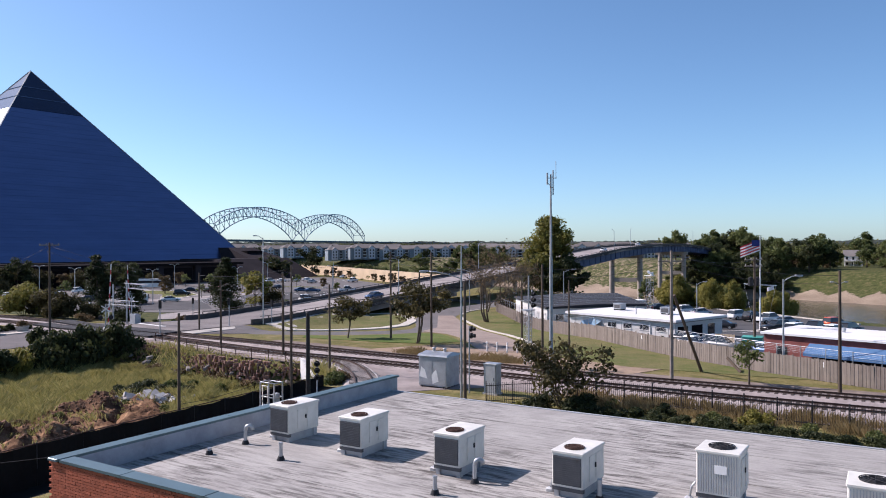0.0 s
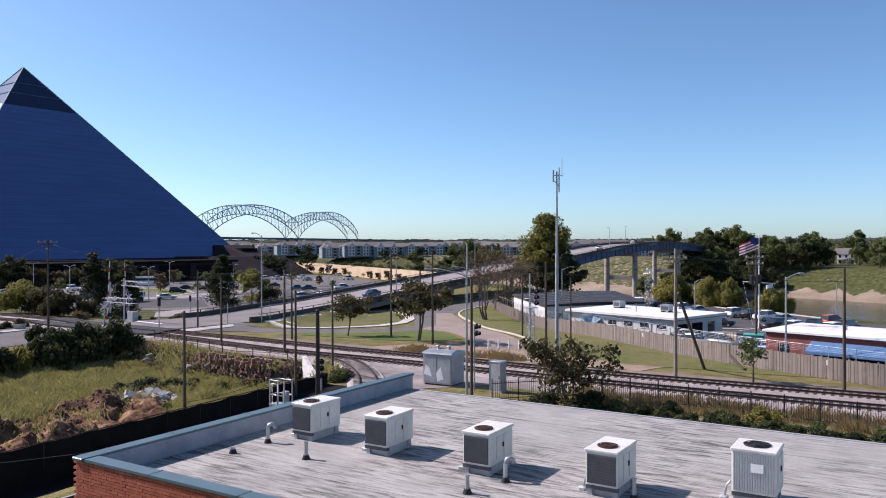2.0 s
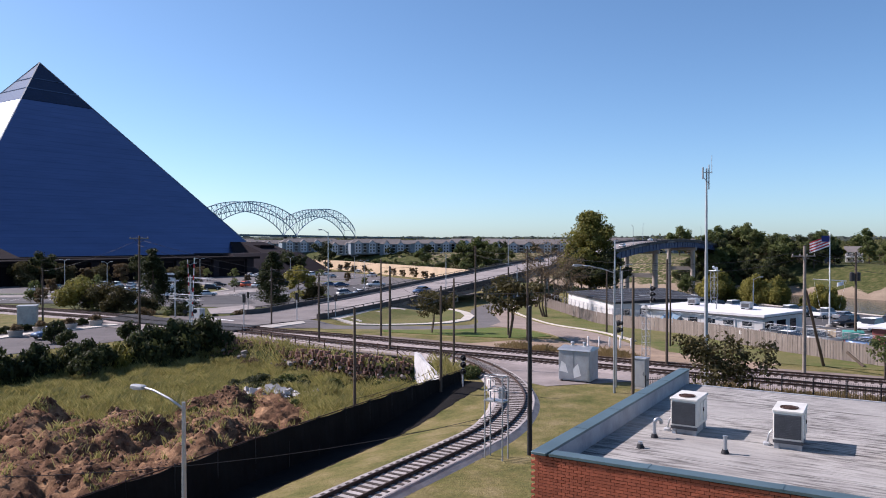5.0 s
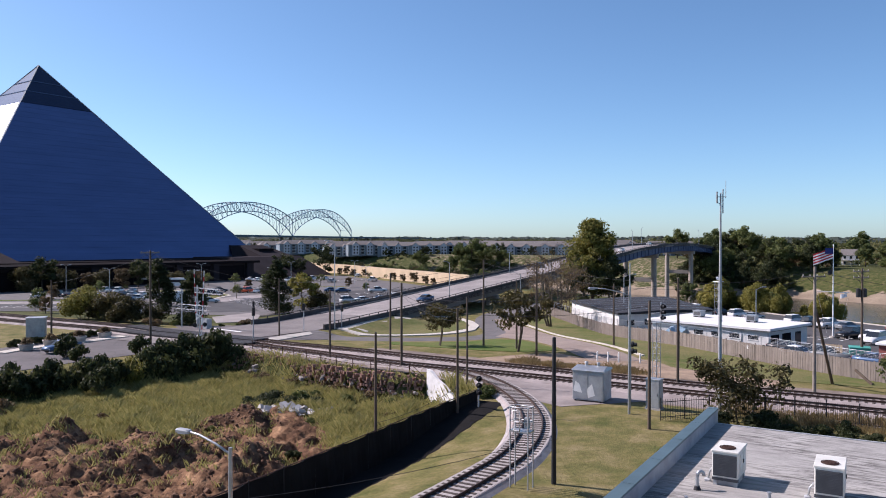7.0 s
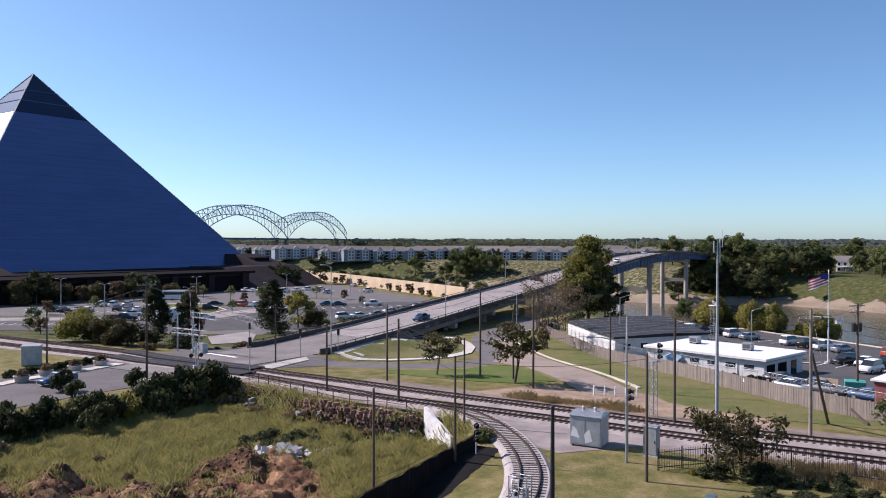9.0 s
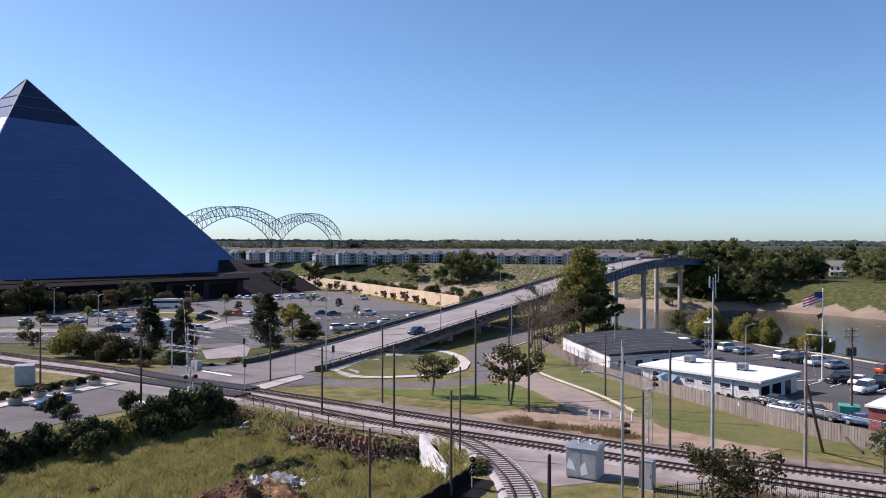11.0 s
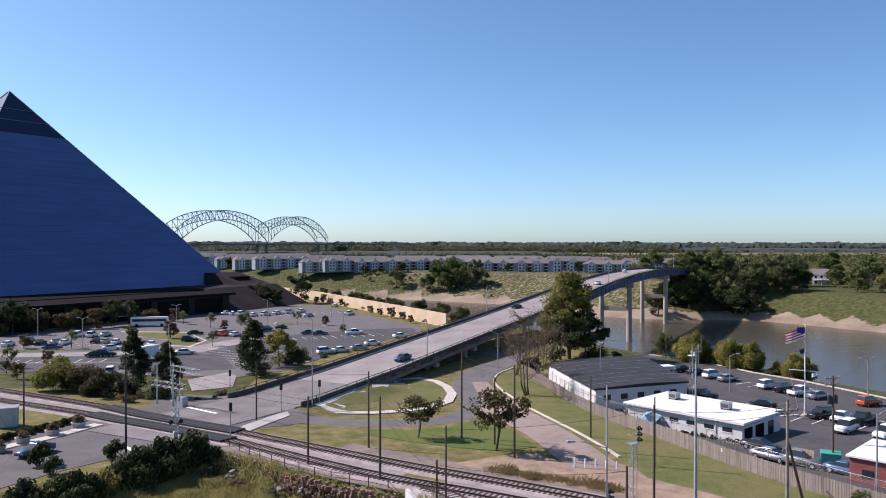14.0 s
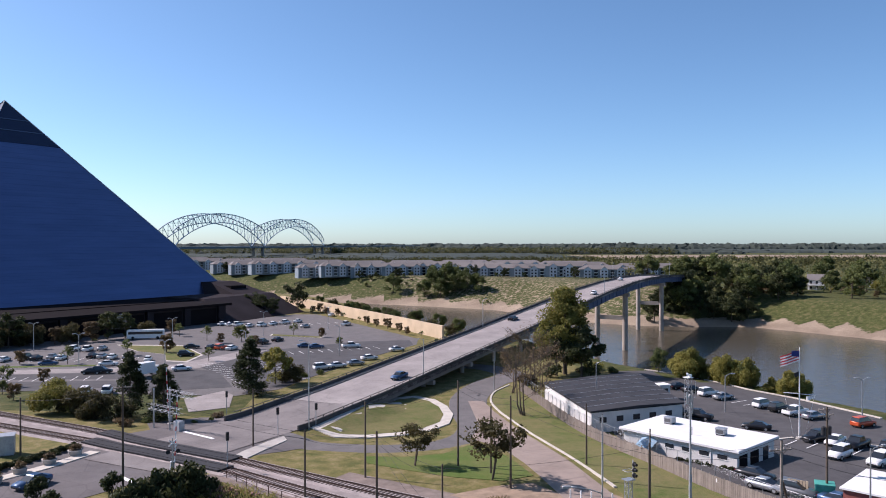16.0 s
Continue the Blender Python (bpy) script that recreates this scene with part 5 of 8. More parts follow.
part("antenna", Shape().tube((0.4, 0.0, 17.0), (0.4, 0.0, 18.4), 0.02), M_GALV_DULL, mast)
part("antenna_arm", Shape().tube((-0.3, 0.1, 17.1), (0.45, 0, 17.1), 0.025), M_GALV_DULL, mast)
part("antenna_arm", Shape().tube((-0.3, 0.1, 16.8), (0.25, 0, 16.2), 0.025), M_GALV_DULL, mast)
part("cable_box", Shape().box((0, -0.22, 3.6), (0.32, 0.2, 0.5)), M_WHITE, mast)


def street_lamp(x, y, h, arm, heading, label, base=None, double=False):
    z = gz(x, y) if base is None else base
    root = thing("street_lamp", pose(x, y, z, 0, 0, heading), label, "street lamp", "street lamps")
    part("post", Shape().tube((0, 0, -0.4), (0, 0, h), 0.11, 0.07, 10), M_GALV, root)
    for s in ((-1, 1) if double else (-1,)):
        pts = [(0, 0, h - 0.25), (s * arm * 0.35, 0, h + 0.05), (s * arm * 0.75, 0, h + 0.28), (s * arm, 0, h + 0.33)]
        part("arm", Shape().path(pts, 0.045, 8), M_GALV, root)
        head = part("lamp_head", Shape().box((s * (arm + 0.3), 0, h + 0.34), (0.72, 0.26, 0.14), bevel=0.06), M_GALV_DULL, root)
        part("lens", Shape().box((s * (arm + 0.36), 0, h + 0.255), (0.42, 0.2, 0.05), bevel=0.04), M_LAMPGLASS, head)
    return root


street_lamp(-21.9, 28.1, 6.9, 2.1, -30, "pale street lamp on a curved arm beside the field", base=1.0)
lawn_lamp = street_lamp(1.4, 59.8, 9.6, 2.6, 0, "pale metal street lamp on a long arm over the lawn")
part("pole_extension", Shape().tube((0.02, 0, 9.5), (0.02, 0, 11.9), 0.06, 0.05), M_GALV, lawn_lamp)
street_lamp(32.9, 74.2, 8.6, 1.2, 180, "pale street lamp behind the board fence")
street_lamp(45.4, 137.3, 6.8, 1.2, 180, "grey street lamp in the car park")
street_lamp(67.3, 130.4, 7.0, 0.9, 0, "grey twin street lamp at the quay", double=True)
street_lamp(22.0, 140.0, 9.0, 1.6, 180, "grey street lamp behind the dark roof")
street_lamp(5.5, 160.5, 8.5, 1.8, 0, "grey street lamp beside the lane")
for k, o, hd in ((-2, -0.8, 0), (40, 0.3, 60), (105, BR_W - 0.3, 240), (190, 0.3, 60), (262, BR_W - 0.3, 240), (330, 0.3, 60)):
    x, y, z = on_bridge(k, o)
    street_lamp(x, y, 14.0 if k < 0 else 8.0, 1.0 if k < 0 else 1.8, hd, "tall grey street lamp on the road bridge", base=z)
for x, y in ((-120, 228), (-96, 200), (-84, 240), (-60, 262), (-40, 280), (-31, 215), (-55, 205), (-70, 185)):
    street_lamp(x, y, 8.0, 0.8, 30, "dark slim car park lamp", double=True)


def wire(a, b, sag, r=0.016):
    a, b = Vector(a), Vector(b)
    pts = [tuple(a.lerp(b, u) - Vector((0, 0, sag * 4 * u * (1 - u)))) for u in np.linspace(0, 1, 11)]
    tagged(part("overhead_wire", Shape().path(pts, r, 4), M_DARKMETAL), "thin dark overhead wire between poles", "wire", "overhead wires", "structure")


for a, b in (("a", "b"), ("b", "d"), ("c", "e"), ("d", "f"), ("f", "i"), ("e", "j"), ("j", "l"), ("l", "o"), ("o", "p"), ("p", "t"), ("f", "h"), ("q", "p"), ("r", "s"), ("h", "n"), ("i", "o")):
    wire(POLE_TOPS[a] - Vector((0, 0, 0.35)), POLE_TOPS[b] - Vector((0, 0, 0.35)), 0.5)
    if a in "bdefjlop":
        wire(POLE_TOPS[a] - Vector((0.2, 0.2, 1.0)), POLE_TOPS[b] - Vector((0.2, 0.2, 1.0)), 0.6)
wire(POLE_TOPS["c"] - Vector((0, 0, 0.4)), (-26.0, 131.0, 9.5), 0.4)
wire(POLE_TOPS["g"] - Vector((0, 0, 6.2)), (-12.1, 59.5, 4.2), 0.35)
wire((-34, 30, 4.6), POLE_TOPS["m"] - Vector((0, 0, 5.5)), 1.0)

# ---- signal cabinets and crossing gear ----
cab = thing("signal_cabinet", pose(-0.35, 65.2, gz(0, 65), 0, 0, -30), "large dull silver signal cabinet on the gravel", "cabinet")
part("body", Shape().box((0, 0, 1.4), (2.75, 2.2, 2.5), bevel=0.03), M_GALV_DULL, cab)
part("lid", Shape().add([(-1.45, -1.2, 2.65), (1.45, -1.2, 2.65), (1.45, 1.2, 2.65), (-1.45, 1.2, 2.65), (-1.4, -1.15, 2.78), (1.4, -1.15, 2.78), (1.4, 1.15, 2.78), (-1.4, 1.15, 2.78), (-1.3, 0, 2.98), (1.3, 0, 2.98)], [(0, 1, 5, 4), (1, 2, 6, 5), (2, 3, 7, 6), (3, 0, 4, 7), (4, 5, 9, 8), (6, 7, 8, 9), (5, 6, 9), (7, 4, 8), (3, 2, 1, 0)]), M_GALV, cab)
for x in (-0.5, 0.55):
    part("roof_vent", Shape().tube((x, 0, 2.9), (x, 0, 3.2), 0.13, n=10).tube((x, 0, 3.2), (x, 0, 3.28), 0.2, 0.1, 10), M_GALV, cab)
part("door", Shape().box((-0.66, -1.11, 1.4), (1.2, 0.03, 2.25)), M_GALV_DULL, cab)
part("door", Shape().box((0.66, -1.11, 1.4), (1.2, 0.03, 2.25)), M_GALV_DULL, cab)
part("worn_patch", Shape().add([(-1.3, -1.128, 0.9), (-0.5, -1.128, 0.75), (-0.75, -1.128, 1.5), (-1.1, -1.128, 1.75)], [(0, 1, 2, 3)]).add([(0.0, -1.128, 0.35), (0.6, -1.128, 0.6), (0.35, -1.128, 1.6), (-0.1, -1.128, 1.1)], [(0, 1, 2, 3)]), M_WHITE, cab, "pale worn paint patch")
for s in (-1.1, 1.1):
    part("skid", Shape().box((s, 0, 0.08), (0.2, 2.2, 0.18)), M_DARKMETAL, cab)
cab2 = thing("signal_cabinet", pose(3.95, 61.6, gz(4, 61), 0, 0, -35), "narrow dull grey signal cabinet beside the pole", "cabinet")
part("body", Shape().box((0, 0, 1.25), (1.15, 0.85, 2.3), bevel=0.03), M_GALV_DULL, cab2)
part("lid", Shape().box((0, 0, 2.44), (1.25, 0.95, 0.1), bevel=0.03), M_GALV, cab2)
part("door", Shape().box((0, -0.44, 1.25), (1.0, 0.03, 2.05)), M_GALV_DULL, cab2)
part("handle", Shape().box((0.38, -0.47, 1.25), (0.04, 0.04, 0.25)), M_DARKMETAL, cab2)
part("plinth", Shape().box((0, 0, 0.06), (1.3, 1.0, 0.14)), M_CONC, cab2)
kiosk = thing("trackside_cabinet", pose(-69.6, 109.6, gz(-69.6, 109.6), 0, 0, 20), "grey metal box cabinet beside the railway", "cabinet")
part("body", Shape().box((0, 0, 1.4), (2.4, 2.2, 2.6), bevel=0.04), M_GALV_DULL, kiosk)
part("lid", Shape().box((0, 0, 2.76), (2.6, 2.4, 0.14), bevel=0.04), M_GALV, kiosk)
# platform cage beside the spur
cage = thing("signal_platform", pose(-9.4, 41.9, gz(-9.4, 41.9), 0, 0, -35), "grey steel signal platform with a railed cage", "signal platform")
for sx in (-0.55, 0.55):
    for sy in (-0.3, 0.3):
        part("leg", Shape().tube((sx, sy, -0.3), (sx, sy, 4.5), 0.04), M_GALV_DULL, cage)
part("floor_grid", Shape().box((0, 0, 3.15), (1.2, 0.7, 0.08)), M_GALV, cage)
for z in (3.7, 4.48):
    part("cage_rail", Shape().path([(-0.55, -0.3, z), (0.55, -0.3, z), (0.55, 0.3, z), (-0.55, 0.3, z), (-0.55, -0.3, z)], 0.03), M_GALV, cage)
part("gate_frame", Shape().path([(-0.35, -0.32, 3.2), (-0.35, -0.32, 4.3), (0.05, -0.32, 4.3), (0.05, -0.32, 3.2), (-0.35, -0.32, 3.2)], 0.04), M_WHITE, cage)
part("signal_box", Shape().box((0.32, 0.05, 3.6), (0.26, 0.26, 0.6)), M_GALV_DULL, cage)


def signal_head(root, x, y, z, n=2):
    for i in range(n):
        hd = part("signal_light", Shape().tube((x, y, z - i * 0.55), (x, y - 0.12, z - i * 0.55), 0.24, n=14), M_DARKMETAL, root)
        part("hood", Shape().tube((x, y - 0.12, z - i * 0.55), (x, y - 0.4, z - i * 0.55), 0.15, 0.16, 12, caps=False), M_DARKMETAL, hd)


sig = thing("railway_signal", pose(-10.3, 62.5, gz(-10.3, 62.5), 0, 0, 10), "dark two-lamp railway signal on a low post", "railway signal")
part("post", Shape().tube((0, 0, -0.3), (0, 0, 2.6), 0.07), M_GALV_DULL, sig)
signal_head(sig, 0, -0.08, 2.4, 3)
sig = thing("railway_signal", pose(2.1, 62.0, gz(2, 62), 0, 0, 60), "dark railway signal lamps on a grey post", "railway signal")
part("post", Shape().tube((0, 0, -0.3), (0, 0, 5.4), 0.06), M_GALV_DULL, sig)
signal_head(sig, 0.1, -0.08, 5.2, 2)
tower = thing("signal_mast", pose(8.3, 75.3, gz(8.3, 75.3), 0, 0, 25), "grey lattice signal mast with a ladder beside the railway", "railway signal")
lattice(tower, 5.6, 0.55, M_GALV_DULL, 9)
part("platform", Shape().box((0, 0, 5.6), (1.1, 0.9, 0.08)), M_GALV, tower)
part("guard_rail", Shape().path([(-0.5, -0.4, 6.5), (0.5, -0.4, 6.5), (0.5, 0.4, 6.5), (-0.5, 0.4, 6.5), (-0.5, -0.4, 6.5)], 0.03), M_GALV, tower)
signal_head(tower, 0.3, -0.45, 7.2, 3)
part("signal_post", Shape().tube((0.3, -0.3, 5.6), (0.3, -0.3, 7.6), 0.05), M_GALV_DULL, tower)


def crossing_signal(x, y, heading, label):
    root = thing("crossing_signal", pose(x, y, gz(x, y), 0, 0, heading), label, "crossing signal", "crossing signals")
    part("post", Shape().tube((0, 0, -0.3), (0, 0, 4.6), 0.08), M_GALV, root)
    cb = Shape()
    for s in (-1, 1):
        cb.beam((-0.5 * s, -0.14, 3.6), (0.5 * s, -0.14, 4.4), 0.05, 0.15)
    part("crossbuck", cb, M_WHITE, root, "white crossed boards")
    part("light_bar", Shape().tube((-0.75, -0.12, 2.9), (0.75, -0.12, 2.9), 0.035), M_GALV, root)
    for s in (-1, 1):
        part("warning_light", Shape().tube((s * 0.62, -0.12, 2.9), (s * 0.62, -0.2, 2.9), 0.28, n=16), M_DARKMETAL, root)
    part("mechanism", Shape().box((0.0, 0.25, 1.1), (0.5, 0.55, 0.9), bevel=0.04), M_GALV_DULL, root)
    gate = part("gate_arm", Shape().beam((0.3, 0.2, 1.2), (0.75, 0.6, 9.8), 0.07, 0.12), M_WHITE, root, "raised white and red gate arm")
    for i in range(5):
        u = 0.12 + i * 0.18
        part("red_band", Shape().beam(Vector((0.3, 0.2, 1.2)).lerp((0.75, 0.6, 9.8), u), Vector((0.3, 0.2, 1.2)).lerp((0.75, 0.6, 9.8), u + 0.07), 0.08, 0.13), M_FLAGRED, gate)
    part("counterweight", Shape().box((-0.1, 0.0, 0.7), (0.5, 0.12, 0.35)), M_GALV_DULL, root)
    part("footing", Shape().box((0, 0.1, 0.05), (0.9, 1.0, 0.25)), M_CONC, root)
    return root


crossing_signal(-43.7, 99.3, 30, "railway crossing signal with white crossed boards and raised gate")
crossing_signal(-53.2, 131.0, 210, "railway crossing signal with raised gate beyond the tracks")
cant = thing("signal_gantry", pose(-51.4, 124.6, gz(-51.4, 124.6), 0, 0, -38), "pale steel truss gantry carrying crossing signals", "signal gantry")
for x in (-4.2, 0.0):
    part("upright", Shape().tube((x, 0, -0.4), (x, 0, 6.3 if x else 7.0), 0.13, n=10), M_GALV, cant)
for zz, x0, x1 in ((6.2, -0.3, 6.3), (3.0, -5.4, 3.0)):
    tr = Shape()
    for dz in (0, 0.75):
        for dy in (-0.3, 0.3):
            tr.tube((x0, dy, zz + dz - (0.35 if zz > 5 else 0)), (x1, dy, zz + dz - (0.5 if zz > 5 else 0)), 0.035, n=6)
    for i in range(9):
        u, w = x0 + (x1 - x0) * i / 9, x0 + (x1 - x0) * (i + 1) / 9
        tr.tube((u, -0.3, zz - 0.3 + (0.75 if i % 2 else 0)), (w, -0.3, zz - 0.3 + (0 if i % 2 else 0.75)), 0.03, n=5)
        tr.tube((u, -0.3, zz - 0.3), (u, 0.3, zz - 0.3), 0.03, n=5).tube((u, -0.3, zz + 0.45), (u, 0.3, zz + 0.45), 0.03, n=5)
    part("truss_arm", tr, M_GALV_DULL, cant)
part("relay_case", Shape().box((1.5, 0.6, 0.8), (1.6, 1.0, 1.7), bevel=0.03), M_GALV_DULL, cant)


def traffic_light(x, y, h, heading):
    root = thing("traffic_light", pose(x, y, gz(x, y), 0, 0, heading), "dark traffic light on a grey post at the junction", "traffic light", "traffic lights")
    part("post", Shape().tube((0, 0, -0.3), (0, 0, h), 0.07), M_GALV_DULL, root)
    hd = part("lamp_housing", Shape().box((0, -0.05, h + 0.3), (0.38, 0.34, 1.1), bevel=0.04), M_DARKMETAL, root)
    for i in range(3):
        part("lens", Shape().tube((0, -0.22, h + 0.64 - i * 0.34), (0, -0.26, h + 0.64 - i * 0.34), 0.12, n=12), M_GLASS, hd)


for x, y, h, a in ((-37.0, 100.2, 4.2, 30), (-33.6, 120.4, 3.6, -20), (-28.4, 127.0, 3.0, 60), (-46.0, 141.0, 3.4, 20)):
    traffic_light(x, y, h, a)
for x, y in ((4.9, 86.3), (6.0, 85.8), (7.1, 85.4), (8.2, 85.0), (9.3, 84.6)):
    root = thing("barrier_post", pose(x, y, gz(x, y)), "white painted barrier post at the lane's end", "post", "barrier posts")
    part("shaft", Shape().tube((0, 0, -0.3), (0, 0, 1.1), 0.09, n=10), M_WHITE, root)
    part("cap", Shape().tube((0, 0, 1.1), (0, 0, 1.15), 0.09, 0.05, 10), M_WHITE, root)


# ---- fences by the quay and the railway ----
WOOD = resample([(11, 160), (14.6, 127), (17.4, 108), (21, 92.5), (24.8, 82), (29.8, 72), (36, 62.5), (46, 50)], 2.4)
wood = thing("board_fence", Matrix.Identity(4), "long weathered grey board fence along the verge", "fence")
boards, near_boards = Shape(), 0
board_mesh = Shape().box((0, 0, 0), (0.148, 0.025, 1.88)).mesh("fence_board", M_WOODFENCE)
postm = Shape().box((0, 0.08, 0.95), (0.1, 0.1, 2.1)).mesh("fence_post", M_WOODFENCE)
for (ax, ay), (bx, by) in zip(WOOD, WOOD[1:]):
    a = math.atan2(by - ay, bx - ax)
    z = min(gz(ax, ay), gz(bx, by))
    m = Matrix.Translation(((ax + bx) / 2, (ay + by) / 2, z)) @ Matrix.Rotation(a, 4, "Z") @ Matrix.Rotation(random.uniform(-0.03, 0.03), 4, "X")
    for i in range(15):
        if 61 < ay < 108 and near_boards < 300:
            near_boards += 1
            part("fence_board", board_mesh, None, wood, at=m @ Matrix.Translation((-1.12 + i * 0.16, 0.02 * (i % 2), 0.95 + random.uniform(-0.03, 0.04))))
        else:
            boards.box((-1.12 + i * 0.16, 0.02 * (i % 2), 0.95), (0.148, 0.025, 1.86 + random.uniform(-0.03, 0.05)), m=m)
    part("fence_post", postm, None, wood, at=pose(ax, ay, z, 0, 0, math.degrees(a)))
tagged(part("further_boards", boards, M_BOARDS, wood), kind="stuff")
for x, y in ((27.3, 76.9), (33.0, 67.0), (22.7, 87.5)):
    tagged(part("notice_board", Shape().box((0, 0, 0), (0.45, 0.03, 0.45)), M_WHITE, at=pose(x, y - 0.12, gz(x, y) + 1.45, 0, 0, -60)), "small white notice on the board fence", "sign")
link = thing("wire_fence", Matrix.Identity(4), "grey wire mesh fence behind the board fence", "fence")
WIRE = [(x + 1.1, y + 0.8) for x, y in WOOD]
for (ax, ay), (bx, by) in zip(WIRE, WIRE[1:]):
    z, z2 = gz(ax, ay), gz(bx, by)
    part("post", Shape().tube((ax, ay, z - 0.2), (ax, ay, z + 2.7), 0.035, n=6), M_GALV, link)
    part("top_rail", Shape().tube((ax, ay, z + 2.65), (bx, by, z2 + 2.65), 0.025, n=5), M_GALV, link)
    wires = Shape()
    for dz in (2.05, 2.2, 2.35, 2.5):
        wires.tube((ax, ay, z + dz), (bx, by, z2 + dz), 0.008, n=3)
    part("mesh_wire", wires, M_GALV, link)
IRON = resample([(3.2, 57.5), (7.2, 58.6), (12, 58.4), (17.5, 54.8), (23, 50.7), (29, 46.8), (40, 39)], 2.2)
iron = thing("picket_fence", Matrix.Identity(4), "dark iron picket fence beside the railway", "fence")
picket_mesh = Shape().box((0, 0, 0), (0.022, 0.022, 1.6)).mesh("picket", M_DARKMETAL)
for (ax, ay), (bx, by) in zip(IRON, IRON[1:]):
    m = Matrix.Translation(((ax + bx) / 2, (ay + by) / 2, gz((ax + bx) / 2, (ay + by) / 2))) @ Matrix.Rotation(math.atan2(by - ay, bx - ax), 4, "Z")
    for i in range(15):
        part("picket", picket_mesh, None, iron, at=m @ Matrix.Translation((-1.1 + i * 0.15, 0, 0.8)))
    part("rail", Shape().box((0, 0, 0.25), (2.2, 0.03, 0.05), m=m), M_DARKMETAL, iron)
    part("rail", Shape().box((0, 0, 1.4), (2.2, 0.03, 0.05), m=m), M_DARKMETAL, iron)
    part("post", Shape().box((ax, ay, gz(ax, ay) + 0.85), (0.07, 0.07, 1.8)), M_DARKMETAL, iron)
tagged(part("timber_prop", Shape().beam((27.6, 71.2, gz(27, 71) + 0.1), (27.0, 73.0, gz(27, 73) + 1.2), 0.12, 0.25), M_POLE), "short dark timber leaning on the board fence", "timber")


# ---- white flat-roofed building by the quay ----
def frame_from(ax, ay, bx, by, z):
    return pose(ax, ay, z, 0, 0, math.degrees(math.atan2(by - ay, bx - ax)))


WB = frame_from(17.44, 109.9, 29.04, 95.7, 0)
office = thing("white_building", WB, "low white building with a bright white flat roof", "building")
WL, WD, WH, WG = 18.35, 11.9, 4.1, 0.9
part("wall", Shape().box((WL / 2, WD / 2, (WH + WG) / 2 - 0.2), (WL - 1.0, WD - 1.0, WH - WG + 0.4)), M_WHITEWALL, office)
part("roof", Shape().box((WL / 2, WD / 2, WH + 0.2), (WL, WD, 0.32), bevel=0.05), M_WHITEROOF, office, "bright white roof coating")
part("fascia", Shape().box((WL / 2, WD / 2, WH), (WL - 0.1, WD - 0.1, 0.14)), M_CONC_DARK, office)
for i in range(4):
    x = 8.0 + i * 2.6
    w = part("window", Shape().box((x, 0.49, 3.15), (1.35, 0.06, 0.62)), M_GLASS, office, "dark ribbon window")
    part("frame", Shape().box((x, 0.46, 2.8), (1.5, 0.08, 0.08)), M_WHITE, w)
    part("frame", Shape().box((x, 0.46, 3.48), (1.5, 0.08, 0.06)), M_WHITE, w)
for y, wd in ((2.2, 2.2), (5.4, 2.4), (8.7, 1.6)):
    part("bay_door", Shape().box((WL - 0.49, y, 2.4), (0.08, wd, 2.2)), M_PODIUM_SHADE if y < 6 else M_GLASS, office, "dark doorway")
part("downpipe", Shape().tube((14.2, 0.42, WG), (14.2, 0.42, WH), 0.06), M_WHITE, office)
aw = Shape().add([(3.6, 0.5, 3.5), (6.2, 0.5, 3.5), (6.2, -2.2, 2.3), (3.6, -2.2, 2.3), (4.9, 0.5, 3.9), (4.9, -1.9, 3.6), (3.6, -2.2, 1.9), (6.2, -2.2, 1.9)], [(0, 3, 5, 4), (4, 5, 2, 1), (3, 2, 5), (3, 6, 7, 2)])
part("canopy", aw, M_BLUEGREY, office, "faded blue gabled canopy")
for x in (3.75, 6.05):
    part("canopy_post", Shape().tube((x, -2.1, 0.8), (x, -2.1, 2.3), 0.05), M_WHITE, office)


def roof_box(m, label):
    root = thing("roof_cooler", m, label, "air conditioner", "roof coolers")
    part("casing", Shape().box((0, 0, 0.55), (1.3, 1.3, 0.75), bevel=0.04), M_GALV_DULL, root)
    part("grille", Shape().box((0, -0.66, 0.55), (1.0, 0.03, 0.5)), M_ACGRILLE, root)
    part("lid", Shape().box((0, 0, 0.96), (1.4, 1.4, 0.08), bevel=0.03), M_GALV, root)
    for s in (-0.5, 0.5):
        part("foot", Shape().box((s, 0, 0.09), (0.12, 1.2, 0.18)), M_DARKMETAL, root)


roof_box(WB @ pose(4.0, 7.3, WH + 0.36), "grey cooler box on the white roof")
roof_box(WB @ pose(12.6, 6.4, WH + 0.36, 0, 0, 8), "grey cooler box on the white roof")
part("flue", Shape().tube((9.8, 3.4, WH + 0.3), (9.8, 3.4, WH + 1.5), 0.07), M_GALV, office)

# ---- long building with the dark roof ----
dbl = thing("dark_roof_building", Matrix.Identity(4), "long white-walled building with a dark bitumen roof", "building")
DQ = [(14.1, 148.7), (16.6, 122.4), (34.0, 128.4), (35.6, 158.4)]
sh = Shape()
sh.add([(x, y, gz(x, y) - 0.6) for x, y in DQ] + [(x, y, 3.75) for x, y in DQ], [(0, 1, 5, 4), (1, 2, 6, 5), (2, 3, 7, 6), (3, 0, 4, 7)])
part("wall", sh, M_WHITEWALL, dbl)
cx, cy = sum(p[0] for p in DQ) / 4, sum(p[1] for p in DQ) / 4
RQ = [(cx + (x - cx) * 1.03, cy + (y - cy) * 1.02) for x, y in DQ]
sh = Shape()
mid_a, mid_b = ((RQ[0][0] + RQ[3][0]) / 2, (RQ[0][1] + RQ[3][1]) / 2), ((RQ[1][0] + RQ[2][0]) / 2, (RQ[1][1] + RQ[2][1]) / 2)
